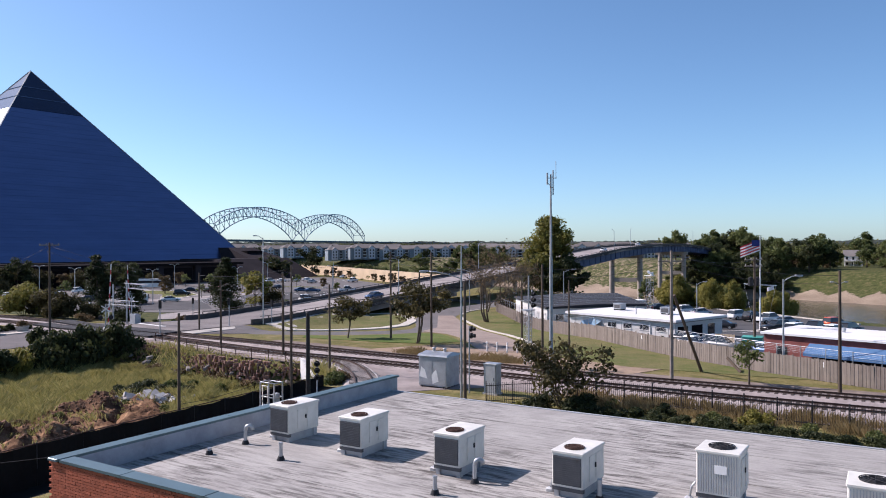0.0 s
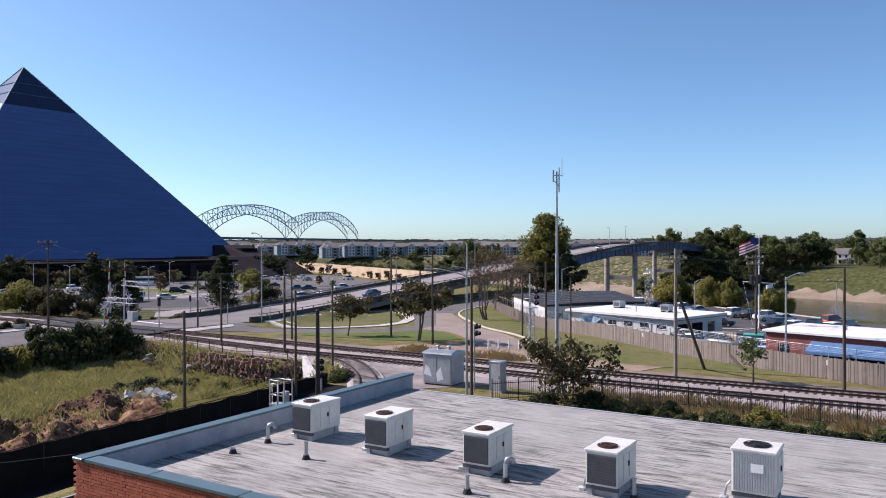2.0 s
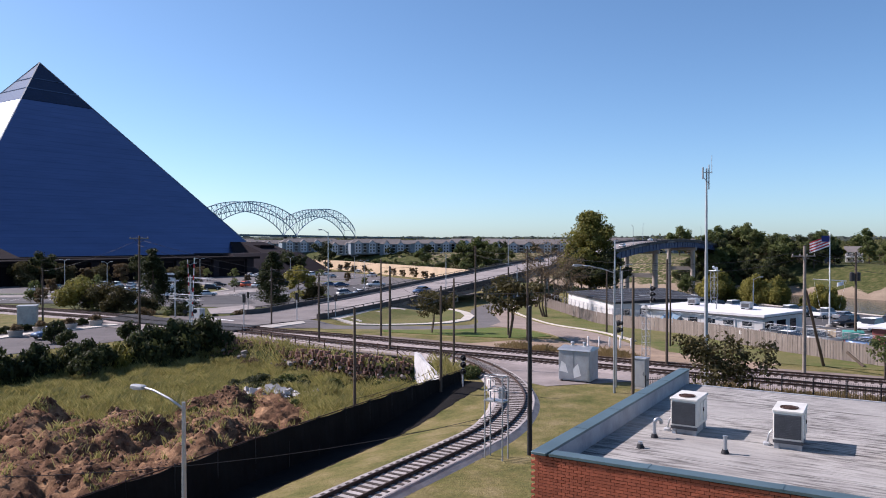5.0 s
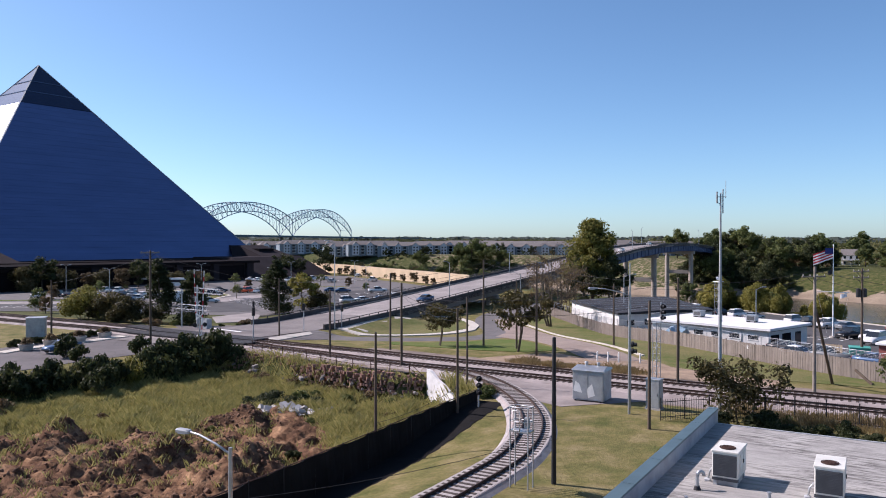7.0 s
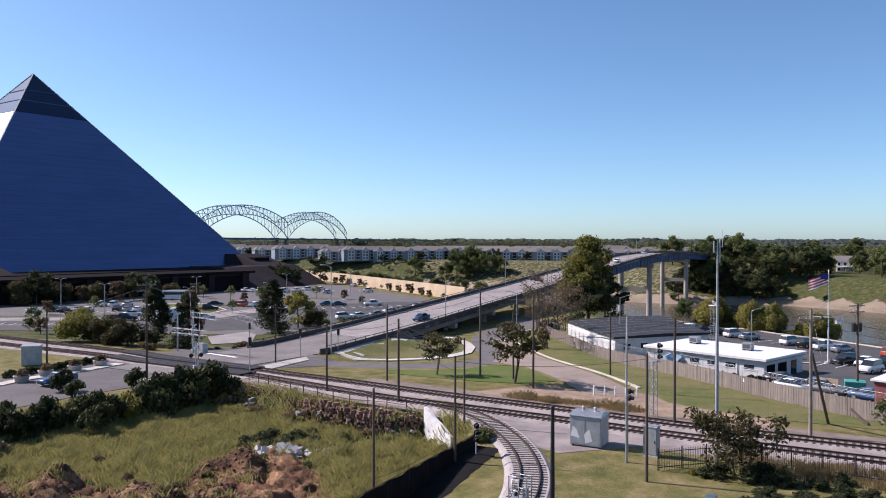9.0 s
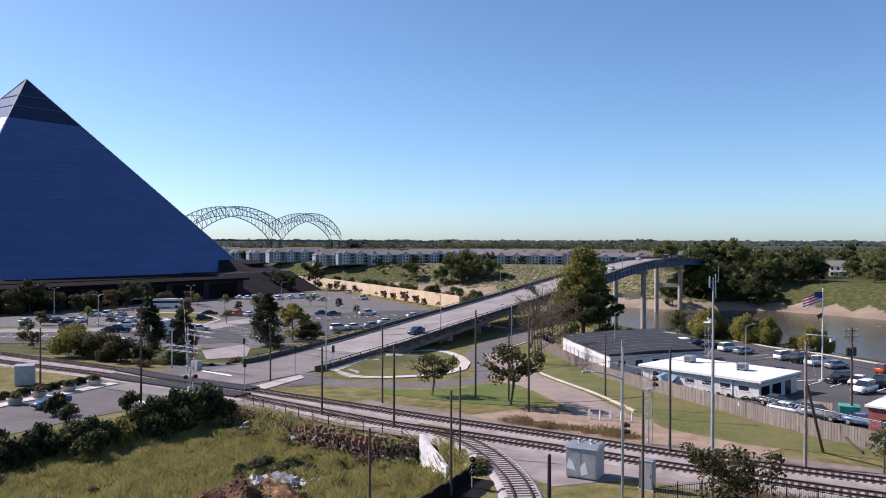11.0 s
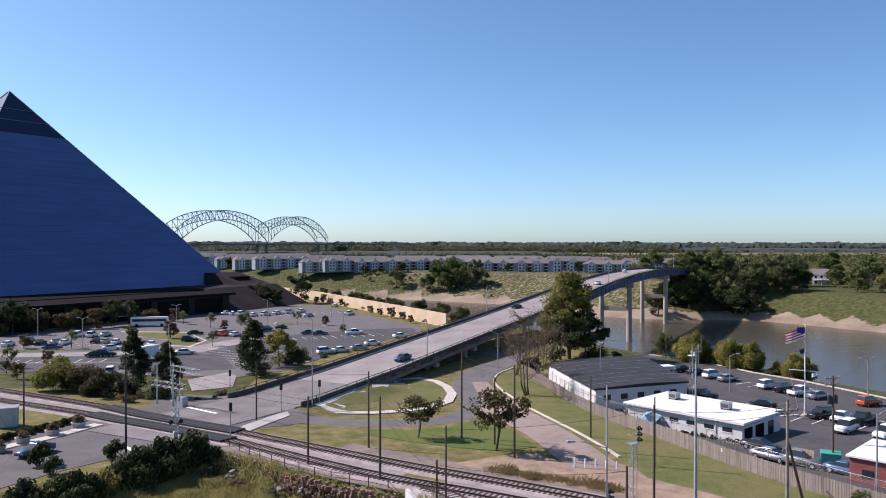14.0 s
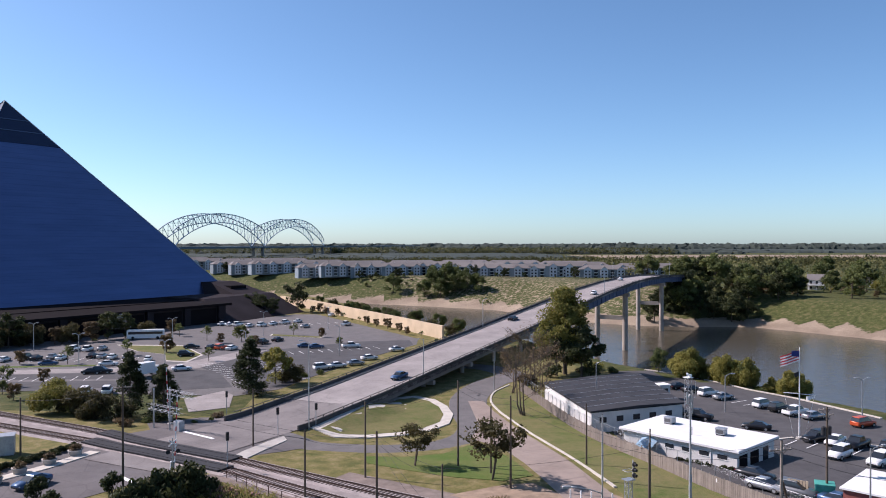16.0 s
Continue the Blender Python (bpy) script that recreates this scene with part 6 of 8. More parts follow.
sh.add([(x, y, 3.75) for x, y in RQ] + [(x, y, 4.05) for x, y in RQ] + [(*mid_a, 4.3), (*mid_b, 4.3)],
       [(0, 1, 5, 4), (1, 2, 6, 5), (2, 3, 7, 6), (3, 0, 4, 7), (4, 5, 9, 8), (6, 7, 8, 9), (5, 6, 9), (7, 4, 8), (3, 2, 1, 0)])
part("roof", sh, M_DARKROOF, dbl, "dark patched bitumen roof")
for u in np.linspace(0.12, 0.9, 7):
    a, b = Vector((*RQ[1], 4.09)).lerp((*RQ[0], 4.09), u), Vector((*mid_b, 4.34)).lerp((*mid_a, 4.34), u)
    part("roof_seam", Shape().beam(a, b, 0.09, 0.04), M_GALV_DULL, dbl)
    c = Vector((*RQ[2], 4.09)).lerp((*RQ[3], 4.09), u)
    part("roof_seam", Shape().beam(c, b, 0.09, 0.04), M_GALV_DULL, dbl)
d1 = Vector((34.0 - 16.6, 128.4 - 122.4, 0))
for i, u in enumerate((0.12, 0.3, 0.48, 0.66, 0.84)):
    p = Vector((16.6, 122.4, 0)) + d1 * u
    part("window", Shape().box((p.x + 0.02, p.y - 0.04, 2.4), (1.3, 0.1, 0.9), math.atan2(d1.y, d1.x)), M_GLASS, dbl, "dark window")
hut = thing("white_hut", pose(38.0, 150, gz(38, 150), 0, 0, 15), "small white hut with a dark window", "hut")
part("body", Shape().box((0, 0, 1.45), (2.4, 2.0, 2.9)), M_WHITEWALL, hut)
part("roof", Shape().box((0, 0, 2.95), (2.7, 2.3, 0.18), bevel=0.04), M_WHITE, hut)
part("window", Shape().box((0.1, -1.02, 1.9), (1.2, 0.06, 0.7)), M_GLASS, hut)
lat = thing("lattice_tower", pose(33.6, 124.8, gz(33.6, 125), 0, 0, 20), "white lattice tower with lamps beside the dark roof", "lattice tower")
lattice(lat, 8.6, 0.8, M_GALV, 8)
part("platform", Shape().box((0, 0, 8.65), (1.2, 1.2, 0.1)), M_WHITE, lat)
part("floodlight", Shape().box((0.2, -0.3, 9.0), (0.5, 0.3, 0.45), bevel=0.06), M_WHITE, lat)
part("dish", Shape().tube((-0.3, -0.2, 9.2), (-0.3, -0.35, 9.25), 0.3, 0.1, 12), M_WHITE, lat)

# ---- red brick building with a blue awning ----
RBM = frame_from(33.4, 79.8, 40.1, 72.4, 0)
red = thing("red_building", RBM, "low dark red building with a pale roof and blue awning", "building")
part("wall", Shape().box((11, 4.5, 2.7), (22, 9, 3.9)), M_REDBRICK, red)
part("roof", Shape().box((11, 4.5, 4.72), (22.6, 9.6, 0.22), bevel=0.05), M_WHITEROOF, red, "pale flat roof")
part("awning", Shape().add([(4.6, -0.02, 4.0), (12.6, -0.02, 4.0), (12.6, -1.6, 3.2), (4.6, -1.6, 3.2), (4.6, -1.6, 2.9), (12.6, -1.6, 2.9)], [(0, 3, 2, 1), (3, 4, 5, 2)]), M_BLUE, red, "blue canvas awning")
part("opening", Shape().box((8.6, -0.03, 2.3), (7.6, 0.08, 2.2)), M_PODIUM_SHADE, red, "dark open front")
part("window", Shape().box((1.8, -0.03, 3.0), (1.1, 0.08, 0.9)), M_GLASS, red)
part("door", Shape().box((16.0, -0.03, 2.0), (1.1, 0.08, 2.2)), M_PODIUM_SHADE, red)
for x in (6.0, 14.0, 19.0):
    part("roof_vent", Shape().tube((x, 5, 4.8), (x, 5, 5.3), 0.18, n=10), M_GALV, red)
skip = thing("waste_skip", frame_from(33.0, 84.5, 36.0, 83.0, gz(33, 84)), "teal steel waste skip with a lid", "skip")
part("bin", Shape().add([(0, 0, 0.1), (1.9, 0, 0.1), (1.9, 1.5, 0.1), (0, 1.5, 0.1), (-0.1, -0.15, 1.7), (2.0, -0.15, 1.7), (2.0, 1.65, 1.7), (-0.1, 1.65, 1.7)], [(3, 2, 1, 0), (0, 1, 5, 4), (1, 2, 6, 5), (2, 3, 7, 6), (3, 0, 4, 7)]), M_TEAL, skip)
part("lid", Shape().box((0.95, 0.75, 1.78), (2.15, 1.9, 0.1), bevel=0.03), M_TEAL, skip)
for x in (0.5, 1.4):
    part("rib", Shape().beam((x, -0.02, 0.2), (x, -0.17, 1.6), 0.1, 0.06), M_TEAL, skip)
scr = thing("timber_screen", frame_from(30.6, 86.0, 32.4, 84.6, gz(31, 85)), "pale yellow timber screen beside the skip", "screen")
for i in range(7):
    part("board", Shape().box((i * 0.32, 0, 1.0), (0.28, 0.05, 2.0)), M_TANWALL, scr)

# ---- flagpole ----
fl = thing("flagpole", pose(47.6, 115.2, gz(47.6, 115.2), 0, 0, -20), "white flagpole with yardarm, flag and lines", "flagpole")
part("post", Shape().tube((0, 0, 0), (0, 0, 14.2), 0.13, 0.06, 10), M_WHITE, fl)
part("yardarm", Shape().tube((-2.3, 0, 7.2), (2.3, 0, 7.0), 0.06), M_WHITE, fl)
part("ball", Shape().tube((0, 0, 14.2), (0, 0, 14.4), 0.1, 0.03, 10), M_WHITE, fl)
part("footing", Shape().tube((0, 0, -0.2), (0, 0, 0.35), 0.6, 0.5, 14), M_CONC, fl)


def flag(x0, z0, w, h, mats, name, droop):
    cols, rows = 10, len(mats)
    for r in range(rows):
        sh = Shape()
        for c in range(cols + 1):
            u = c / cols
            y = 0.16 * math.sin(u * 8) * u
            top, bot = z0 - h * r / rows - droop * u, z0 - h * (r + 1) / rows - droop * u
            sh.v += [(x0 - w * u, y, top), (x0 - w * u, y + 0.02, bot), (x0 - w * u, y + 0.02, top), (x0 - w * u, y + 0.04, bot)]
        for c in range(cols):
            o = 4 * c
            sh.f += [(o, o + 1, o + 5, o + 4), (o + 2, o + 6, o + 7, o + 3)]
        sh.s = [True] * len(sh.f)
        part(name, sh, mats[r], fl)


flag(-0.08, 13.9, 2.7, 1.7, [M_FLAGRED, M_FLAG] * 4, "flag_stripe", 1.1)
part("flag_corner", Shape().box((-0.6, -0.04, 13.35), (1.1, 0.015, 0.9), m=Matrix.Identity(4)), M_FLAGBLUE, fl, "dark blue flag corner")
flag(1.9, 7.0, 0.9, 0.6, [M_FLAG], "small_flag", 0.3)
part("dark_flag", Shape().add([(-0.1, 0, 10.6), (-0.8, 0.1, 10.2), (-0.6, 0.05, 9.6), (-0.1, 0, 9.9)], [(0, 1, 2, 3)]).add([(-0.1, 0.03, 10.6), (-0.8, 0.13, 10.2), (-0.6, 0.08, 9.6), (-0.1, 0.03, 9.9)], [(3, 2, 1, 0)]), M_DARKMETAL, fl)
for x in (-2.2, 2.2):
    part("halyard", Shape().tube((x, 0, 7.1), (x * 0.4, 0, 0.8), 0.012, n=4), M_WHITE, fl)
# kerbs and bay lines of the quay car park
for a, b, w in (((48.0, 116.2), (60, 103.5), 1.3), ((41, 114), (47, 116), 0.5), ((46, 185), (54.5, 175.4), 0.4), ((54.5, 175.4), (59.6, 158), 0.4), ((59.6, 158), (64.8, 148.4), 0.4), ((64.8, 148.4), (70.8, 130.4), 0.5)):
    pts = [(x, y, gz(x, y)) for x, y in resample([a, b], 2)]
    tagged(part("kerb", Shape().sweep(pts, [(w / 2, -0.1), (w / 2, 0.2), (-w / 2, 0.2), (-w / 2, -0.1)]), M_KERB), "pale concrete kerb of the quay car park", "kerb", kind="structure")


def bay_lines(start, end, n, dx, dy, label):
    sh = Shape()
    for i in range(n):
        x, y = start[0] + (end[0] - start[0]) * i / (n - 1), start[1] + (end[1] - start[1]) * i / (n - 1)
        z = max(gz(x, y), gz(x + dx, y + dy)) + 0.10
        sh.beam((x, y, z), (x + dx, y + dy, z), 0.13, 0.015)
    tagged(part("bay_lines", sh, M_WHITE), label, "road marking", kind="structure")


bay_lines((44, 158), (56, 132), 11, 4.0, 2.0, "white painted parking bay lines")
bay_lines((46, 113), (56, 101), 6, -3.2, -2.6, "white painted parking bay lines")
bay_lines((-66, 200), (-50, 172), 12, 5.0, 2.0, "white painted parking bay lines")
bay_lines((-56, 205), (-40, 176), 12, 5.0, 2.0, "white painted parking bay lines")
bay_lines((-46, 222), (-22, 232), 10, 2.0, -5.0, "white painted parking bay lines")
bay_lines((-120, 182), (-84, 184), 14, 0.5, -5.5, "white painted parking bay lines")
bay_lines((-120, 206), (-86, 208), 13, 0.5, 5.5, "white painted parking bay lines")
bay_lines((-62, 296), (-40, 306), 8, 2, -5, "white painted parking bay lines")
def stop_line(a, b, width, label):
    """A painted line that lies on whatever road is under it."""
    zs = [max(gz(*p), float(road_z((p[0] - BR_O.x) * BR_D.x + (p[1] - BR_O.y) * BR_D.y)) if p[1] > 112 else -9) for p in (a, b)]
    tagged(part("stop_line", Shape().beam((*a, zs[0] + 0.075), (*b, zs[1] + 0.075), width, 0.02), M_WHITE), label, "road marking", kind="structure")


stop_line((-49.9, 98.3), (-45.4, 93.6), 0.6, "worn white stop line before the railway crossing")
stop_line((-48.6, 122.7), (-42.9, 117.8), 0.6, "worn white stop line beyond the railway crossing")
# planted strips in the pyramid car park
for k, (poly, dry) in enumerate((([(-101, 241), (-80, 238), (-69, 217), (-70, 204), (-76, 206), (-80, 219), (-90, 226)], True), ([(-140, 196), (-112, 197), (-90, 199), (-90, 201), (-112, 199.5), (-140, 199)], False), ([(-58, 262), (-40, 254), (-39, 257), (-58, 266)], True))):
    drape("kerb_bed", [(x * 1.0, y) for x, y in poly], M_KERB, 0.12, "pale kerb of a planted car park strip", "kerb", 12)
    cxk, cyk = sum(p[0] for p in poly) / len(poly), sum(p[1] for p in poly) / len(poly)
    drape("planted_bed", [(cxk + (x - cxk) * 0.93, cyk + (y - cyk) * 0.9) for x, y in poly], M_TURF if dry else M_TURF_GREEN, 0.16, "grass strip in the car park", "lawn", 12)


# ---- vehicles ----
def car_mesh(kind):
    """Sections along the car: x, half width, sill, belt height."""
    if kind == "suv":
        sec = [(-2.3, 0.78, 0.5, 0.95), (-2.2, 0.9, 0.32, 1.05), (-1.2, 0.94, 0.28, 1.1), (0.6, 0.94, 0.28, 1.08), (1.1, 0.94, 0.28, 1.04), (2.1, 0.88, 0.32, 0.92), (2.3, 0.7, 0.42, 0.75)]
        cab = [(-2.15, 1.08, 0.82), (-1.85, 1.74, 0.68), (0.1, 1.76, 0.70), (1.05, 1.06, 0.82)]
    elif kind == "pickup":
        sec = [(-2.75, 0.86, 0.55, 1.05), (-2.65, 0.95, 0.4, 1.1), (-0.8, 0.97, 0.34, 1.1), (0.9, 0.97, 0.34, 1.12), (1.4, 0.97, 0.34, 1.1), (2.5, 0.93, 0.38, 1.02), (2.72, 0.8, 0.5, 0.85)]
        cab = [(-0.95, 1.1, 0.86), (-0.8, 1.76, 0.72), (0.55, 1.78, 0.73), (1.35, 1.1, 0.86)]
    else:
        sec = [(-2.35, 0.72, 0.45, 0.88), (-2.2, 0.86, 0.3, 0.95), (-1.3, 0.9, 0.24, 0.95), (0.7, 0.9, 0.24, 0.93), (1.1, 0.9, 0.24, 0.9), (2.1, 0.85, 0.28, 0.78), (2.35, 0.66, 0.38, 0.64)]
        cab = [(-1.75, 0.93, 0.78), (-0.95, 1.38, 0.62), (0.25, 1.42, 0.63), (1.15, 0.9, 0.78)]
    body = Shape()
    for x, w, lo, hi in sec:
        body.v += [(x, -w * 0.94, lo), (x, -w, lo + (hi - lo) * 0.5), (x, -w * 0.9, hi), (x, w * 0.9, hi), (x, w, lo + (hi - lo) * 0.5), (x, w * 0.94, lo)]
    k = len(sec)
    body.f += [(6 * i + j, 6 * i + (j + 1) % 6, 6 * i + 6 + (j + 1) % 6, 6 * i + 6 + j)[::-1] for i in range(k - 1) for j in range(6)]
    body.f += [tuple(range(6)), tuple(6 * (k - 1) + j for j in range(5, -1, -1))]
    body.s = [True] * (len(body.f) - 2) + [False] * 2
    glass = Shape()
    for x, z, w in cab:
        glass.v += [(x, -w, z - 0.02), (x, w, z - 0.02)]
    b0, b1 = cab[0], cab[-1]
    glass.v += [(cab[1][0], -b0[2] * 1.02, b0[1] - 0.05), (cab[1][0], b0[2] * 1.02, b0[1] - 0.05), (cab[2][0], -b1[2] * 1.02, b0[1] - 0.05), (cab[2][0], b1[2] * 1.02, b0[1] - 0.05)]
    glass.f += [(0, 1, 3, 2), (2, 3, 5, 4), (4, 5, 7, 6), (0, 2, 8), (8, 2, 4, 10), (10, 4, 6), (1, 9, 3), (9, 11, 5, 3), (11, 7, 5)]
    glass.s = [False] * len(glass.f)
    (x1, z1, w1), (x2, z2, w2) = cab[1], cab[2]
    roof = Shape().add([(x1 - 0.08, -w1 * 1.01, z1 - 0.06), (x2 + 0.1, -w2 * 1.01, z2 - 0.06), (x2 + 0.1, w2 * 1.01, z2 - 0.06), (x1 - 0.08, w1 * 1.01, z1 - 0.06), (x1 + 0.02, -w1 * 0.92, z1 + 0.03), (x2 - 0.05, -w2 * 0.92, z2 + 0.03), (x2 - 0.05, w2 * 0.92, z2 + 0.03), (x1 + 0.02, w1 * 0.92, z1 + 0.03)], [(0, 1, 5, 4), (1, 2, 6, 5), (2, 3, 7, 6), (3, 0, 4, 7), (4, 5, 6, 7)])
    return body, glass, roof, sec


def make_car(kind, paint, label, category="car"):
    body, glass, roof, sec = car_mesh(kind)
    root = thing({"pickup": "pickup_truck", "suv": "estate_car"}.get(kind, "car"), Matrix.Identity(4), label, category, "parked cars")
    part("body", body, paint, root)
    part("cabin_glass", glass, M_GLASS, root, "dark car glass")
    part("roof", roof, paint, root)
    L0, L1, w = sec[0][0], sec[-1][0], sec[2][1]
    if kind == "pickup":
        part("load_bed", Shape().box((-1.8, 0, 1.112), (1.6, 1.5, 0.02)), M_DARKMETAL, root)
    for x in (L0 + 0.85, L1 - 0.9):
        for s in (-1, 1):
            t = part("wheel", Shape().tube((x, s * (w - 0.2), 0.34), (x, s * (w + 0.02), 0.34), 0.34, n=14), M_RUBBER, root)
            part("rim", Shape().tube((x, s * (w + 0.015), 0.34), (x, s * (w + 0.03), 0.34), 0.2, n=12), M_GALV, t)
    for s in (-1, 1):
        part("headlight", Shape().box((L1 - 0.08, s * 0.58, sec[-1][3] - 0.06), (0.1, 0.3, 0.14)), M_LAMPGLASS, root)
        part("tail_light", Shape().box((L0 + 0.06, s * 0.62, sec[0][3] - 0.08), (0.1, 0.22, 0.16)), M_FLAGRED, root)
    part("front_bumper", Shape().box((L1 - 0.05, 0, 0.42), (0.14, 1.3, 0.16), bevel=0.03), M_DARKMETAL, root)
    return root


def paint(name, c, metal=0.3):
    return plain(name, c, 0.3, metal, 0.06, 1, 9, 0, 0.5)


P_WHITE, P_BLACK, P_SILVER = paint("white_car_paint", (0.72, 0.72, 0.70), 0.0), paint("black_car_paint", (0.018, 0.018, 0.02)), paint("silver_car_paint", (0.38, 0.39, 0.40), 0.6)
P_BLUE, P_RED, P_GREY = paint("blue_car_paint", (0.045, 0.085, 0.165)), paint("orange_red_car_paint", (0.50, 0.085, 0.03)), paint("grey_car_paint", (0.13, 0.135, 0.14))
FLEET = {
    "ww": make_car("suv", P_WHITE, "clean white estate car parked on asphalt"), "kk": make_car("suv", P_BLACK, "black estate car parked on asphalt"),
    "w": make_car("sedan", P_WHITE, "clean white saloon car parked on asphalt"), "k": make_car("sedan", P_BLACK, "black saloon car parked on asphalt"),
    "s": make_car("sedan", P_SILVER, "silver saloon car parked on asphalt"), "b": make_car("sedan", P_BLUE, "dark blue saloon car on asphalt"),
    "r": make_car("suv", P_RED, "orange-red estate car parked on asphalt"), "g": make_car("suv", P_GREY, "grey estate car parked on asphalt"),
    "pw": make_car("pickup", P_WHITE, "white pickup truck parked on asphalt", "pickup truck"), "pk": make_car("pickup", P_BLACK, "black pickup truck parked on asphalt", "pickup truck"),
}
USED = set()


def park(kind, x, y, heading, z=None, pitch=0.0):
    m = pose(x, y, (gz(x, y) + 0.09) if z is None else z, 0, -pitch, heading + random.uniform(-4, 4))
    if kind in USED:
        return copy_thing(FLEET[kind], m)
    USED.add(kind)
    FLEET[kind].matrix_basis = m


QUAY = [("k", 45.0, 160, 25), ("k", 46.6, 156.4, 25), ("ww", 48.4, 152.2, 25), ("s", 49.9, 148.5, 25), ("ww", 54.3, 140.6, 25), ("kk", 55.6, 137.2, 25), ("pw", 57.0, 133.9, 25), ("s", 58.6, 130.8, 25), ("r", 63.6, 124.2, 25),
        ("k", 44.6, 123.2, 150), ("kk", 48.9, 112.9, 200), ("w", 50.6, 110.5, 215), ("pk", 52.2, 107.6, 215), ("ww", 46.0, 101.6, 215), ("ww", 49.0, 97.4, 215), ("kk", 55.6, 104.8, 35), ("pk", 38.0, 132.0, -40)]
QUAY2 = [("k", 29.6, 92.3, -52), ("s", 28.8, 88.0, -52), ("g", 31.4, 85.6, -52), ("b", 34.4, 81.9, -52), ("g", 25.8, 113.4, 110), ("k", 22.0, 118.5, 120)]
LOT = [("w", -118.6, 208.4, 90), ("kk", -114.5, 212.1, 90), ("k", -111.4, 210.7, 90), ("s", -108.2, 213.0, 90), ("w", -104.9, 210.7, 90), ("b", -104, 201, 10), ("ww", -108.6, 228.4, 90), ("ww", -104.4, 227.4, 90), ("s", -101.0, 229, 90), ("w", -91.8, 211.5, 90), ("s", -88.2, 212.6, 90), ("w", -80.9, 206.8, 100), ("k", -87.7, 187, 5)]
LOT2 = [("k", -75.9, 231.2, 10), ("k", -69.8, 229.6, 70), ("r", -66.8, 228.7, 70), ("w", -63.4, 227.5, 70), ("kk", -56.5, 240.3, 65), ("k", -53.0, 246.7, 65), ("b", -42.5, 231.1, 20), ("w", -81.5, 296.5, 65), ("w", -78.2, 294.7, 65), ("ww", -75.0, 293.5, 65), ("w", -69.9, 289.4, 65), ("ww", -65.7, 291.5, 65), ("w", -62.3, 296.4, 65), ("pw", -58.4, 300, 65), ("w", -54.1, 305.3, 65)]
LOT3 = [("ww", -78.7, 160.4, 100), ("ww", -75.0, 162.0, 100), ("kk", -85.5, 187.5, 5), ("s", -49, 286.5, 65), ("kk", -73, 214.5, 10), ("w", -67.7, 190.6, 20), ("pw", -34.4, 293, 70), ("pw", -28.7, 229.7, 15), ("w", -22.4, 205.7, 30), ("s", -25.6, 196.8, 30), ("w", -29.9, 193.1, 30), ("ww", -33.4, 190.1, 30), ("w", -15, 222, 30), ("w", -43, 331, 70), ("b", -39, 229.5, 20), ("k", -60.0, 243, 65), ("w", -88.5, 199.5, 10), ("s", -95, 213, 90), ("k", -98, 214, 90)]
for k, x, y, a in QUAY + QUAY2 + LOT + LOT2 + LOT3:
    park(k, x, y, a)
HD = math.degrees(math.atan2(BR_D.y, BR_D.x))
for kind, k, o, back in (("b", 37, 4.5, True), ("k", 120, 11, False), ("w", 190, 4.5, True), ("w", 262, 11.2, False)):
    x, y, z = on_bridge(k, o)
    park(kind, x, y, HD + (180 if back else 0), z + 0.03, (2.6 if k < 230 else 0) * (-1 if back else 1))
park("b", -59.2, 95.0, HD + 180)
bus = thing("coach", pose(-97, 255.5, gz(-97, 255) + 0.06, 0, 0, 8), "white coach with a dark window band before the podium", "coach")
part("body", Shape().box((0, 0, 1.75), (11.5, 2.5, 2.7), bevel=0.25), P_WHITE, bus)
part("window_band", Shape().box((0.1, 0, 2.1), (10.6, 2.54, 0.85)), M_GLASS, bus)
for x in (-3.8, 3.9):
    for s in (-1.05, 1.05):
        part("wheel", Shape().tube((x, s, 0.5), (x, s * 1.2, 0.5), 0.5, n=14), M_RUBBER, bus)
trk = thing("box_truck", pose(-73.6, 182.4, gz(-73.6, 182.4) + 0.12, 0, 0, 60), "white box truck parked on the car park", "truck")
part("cargo_box", Shape().box((-0.8, 0, 2.1), (5.2, 2.3, 2.5), bevel=0.05), P_WHITE, trk)
part("cab", Shape().box((2.7, 0, 1.4), (1.7, 2.1, 1.8), bevel=0.25), P_WHITE, trk)
part("windscreen", Shape().box((3.3, 0, 1.8), (0.6, 1.9, 0.7)), M_GLASS, trk)
for x in (-2.2, 2.6):
    for s in (-1, 1):
        part("wheel", Shape().tube((x, s * 0.95, 0.45), (x, s * 1.15, 0.45), 0.45, n=14), M_RUBBER, trk)


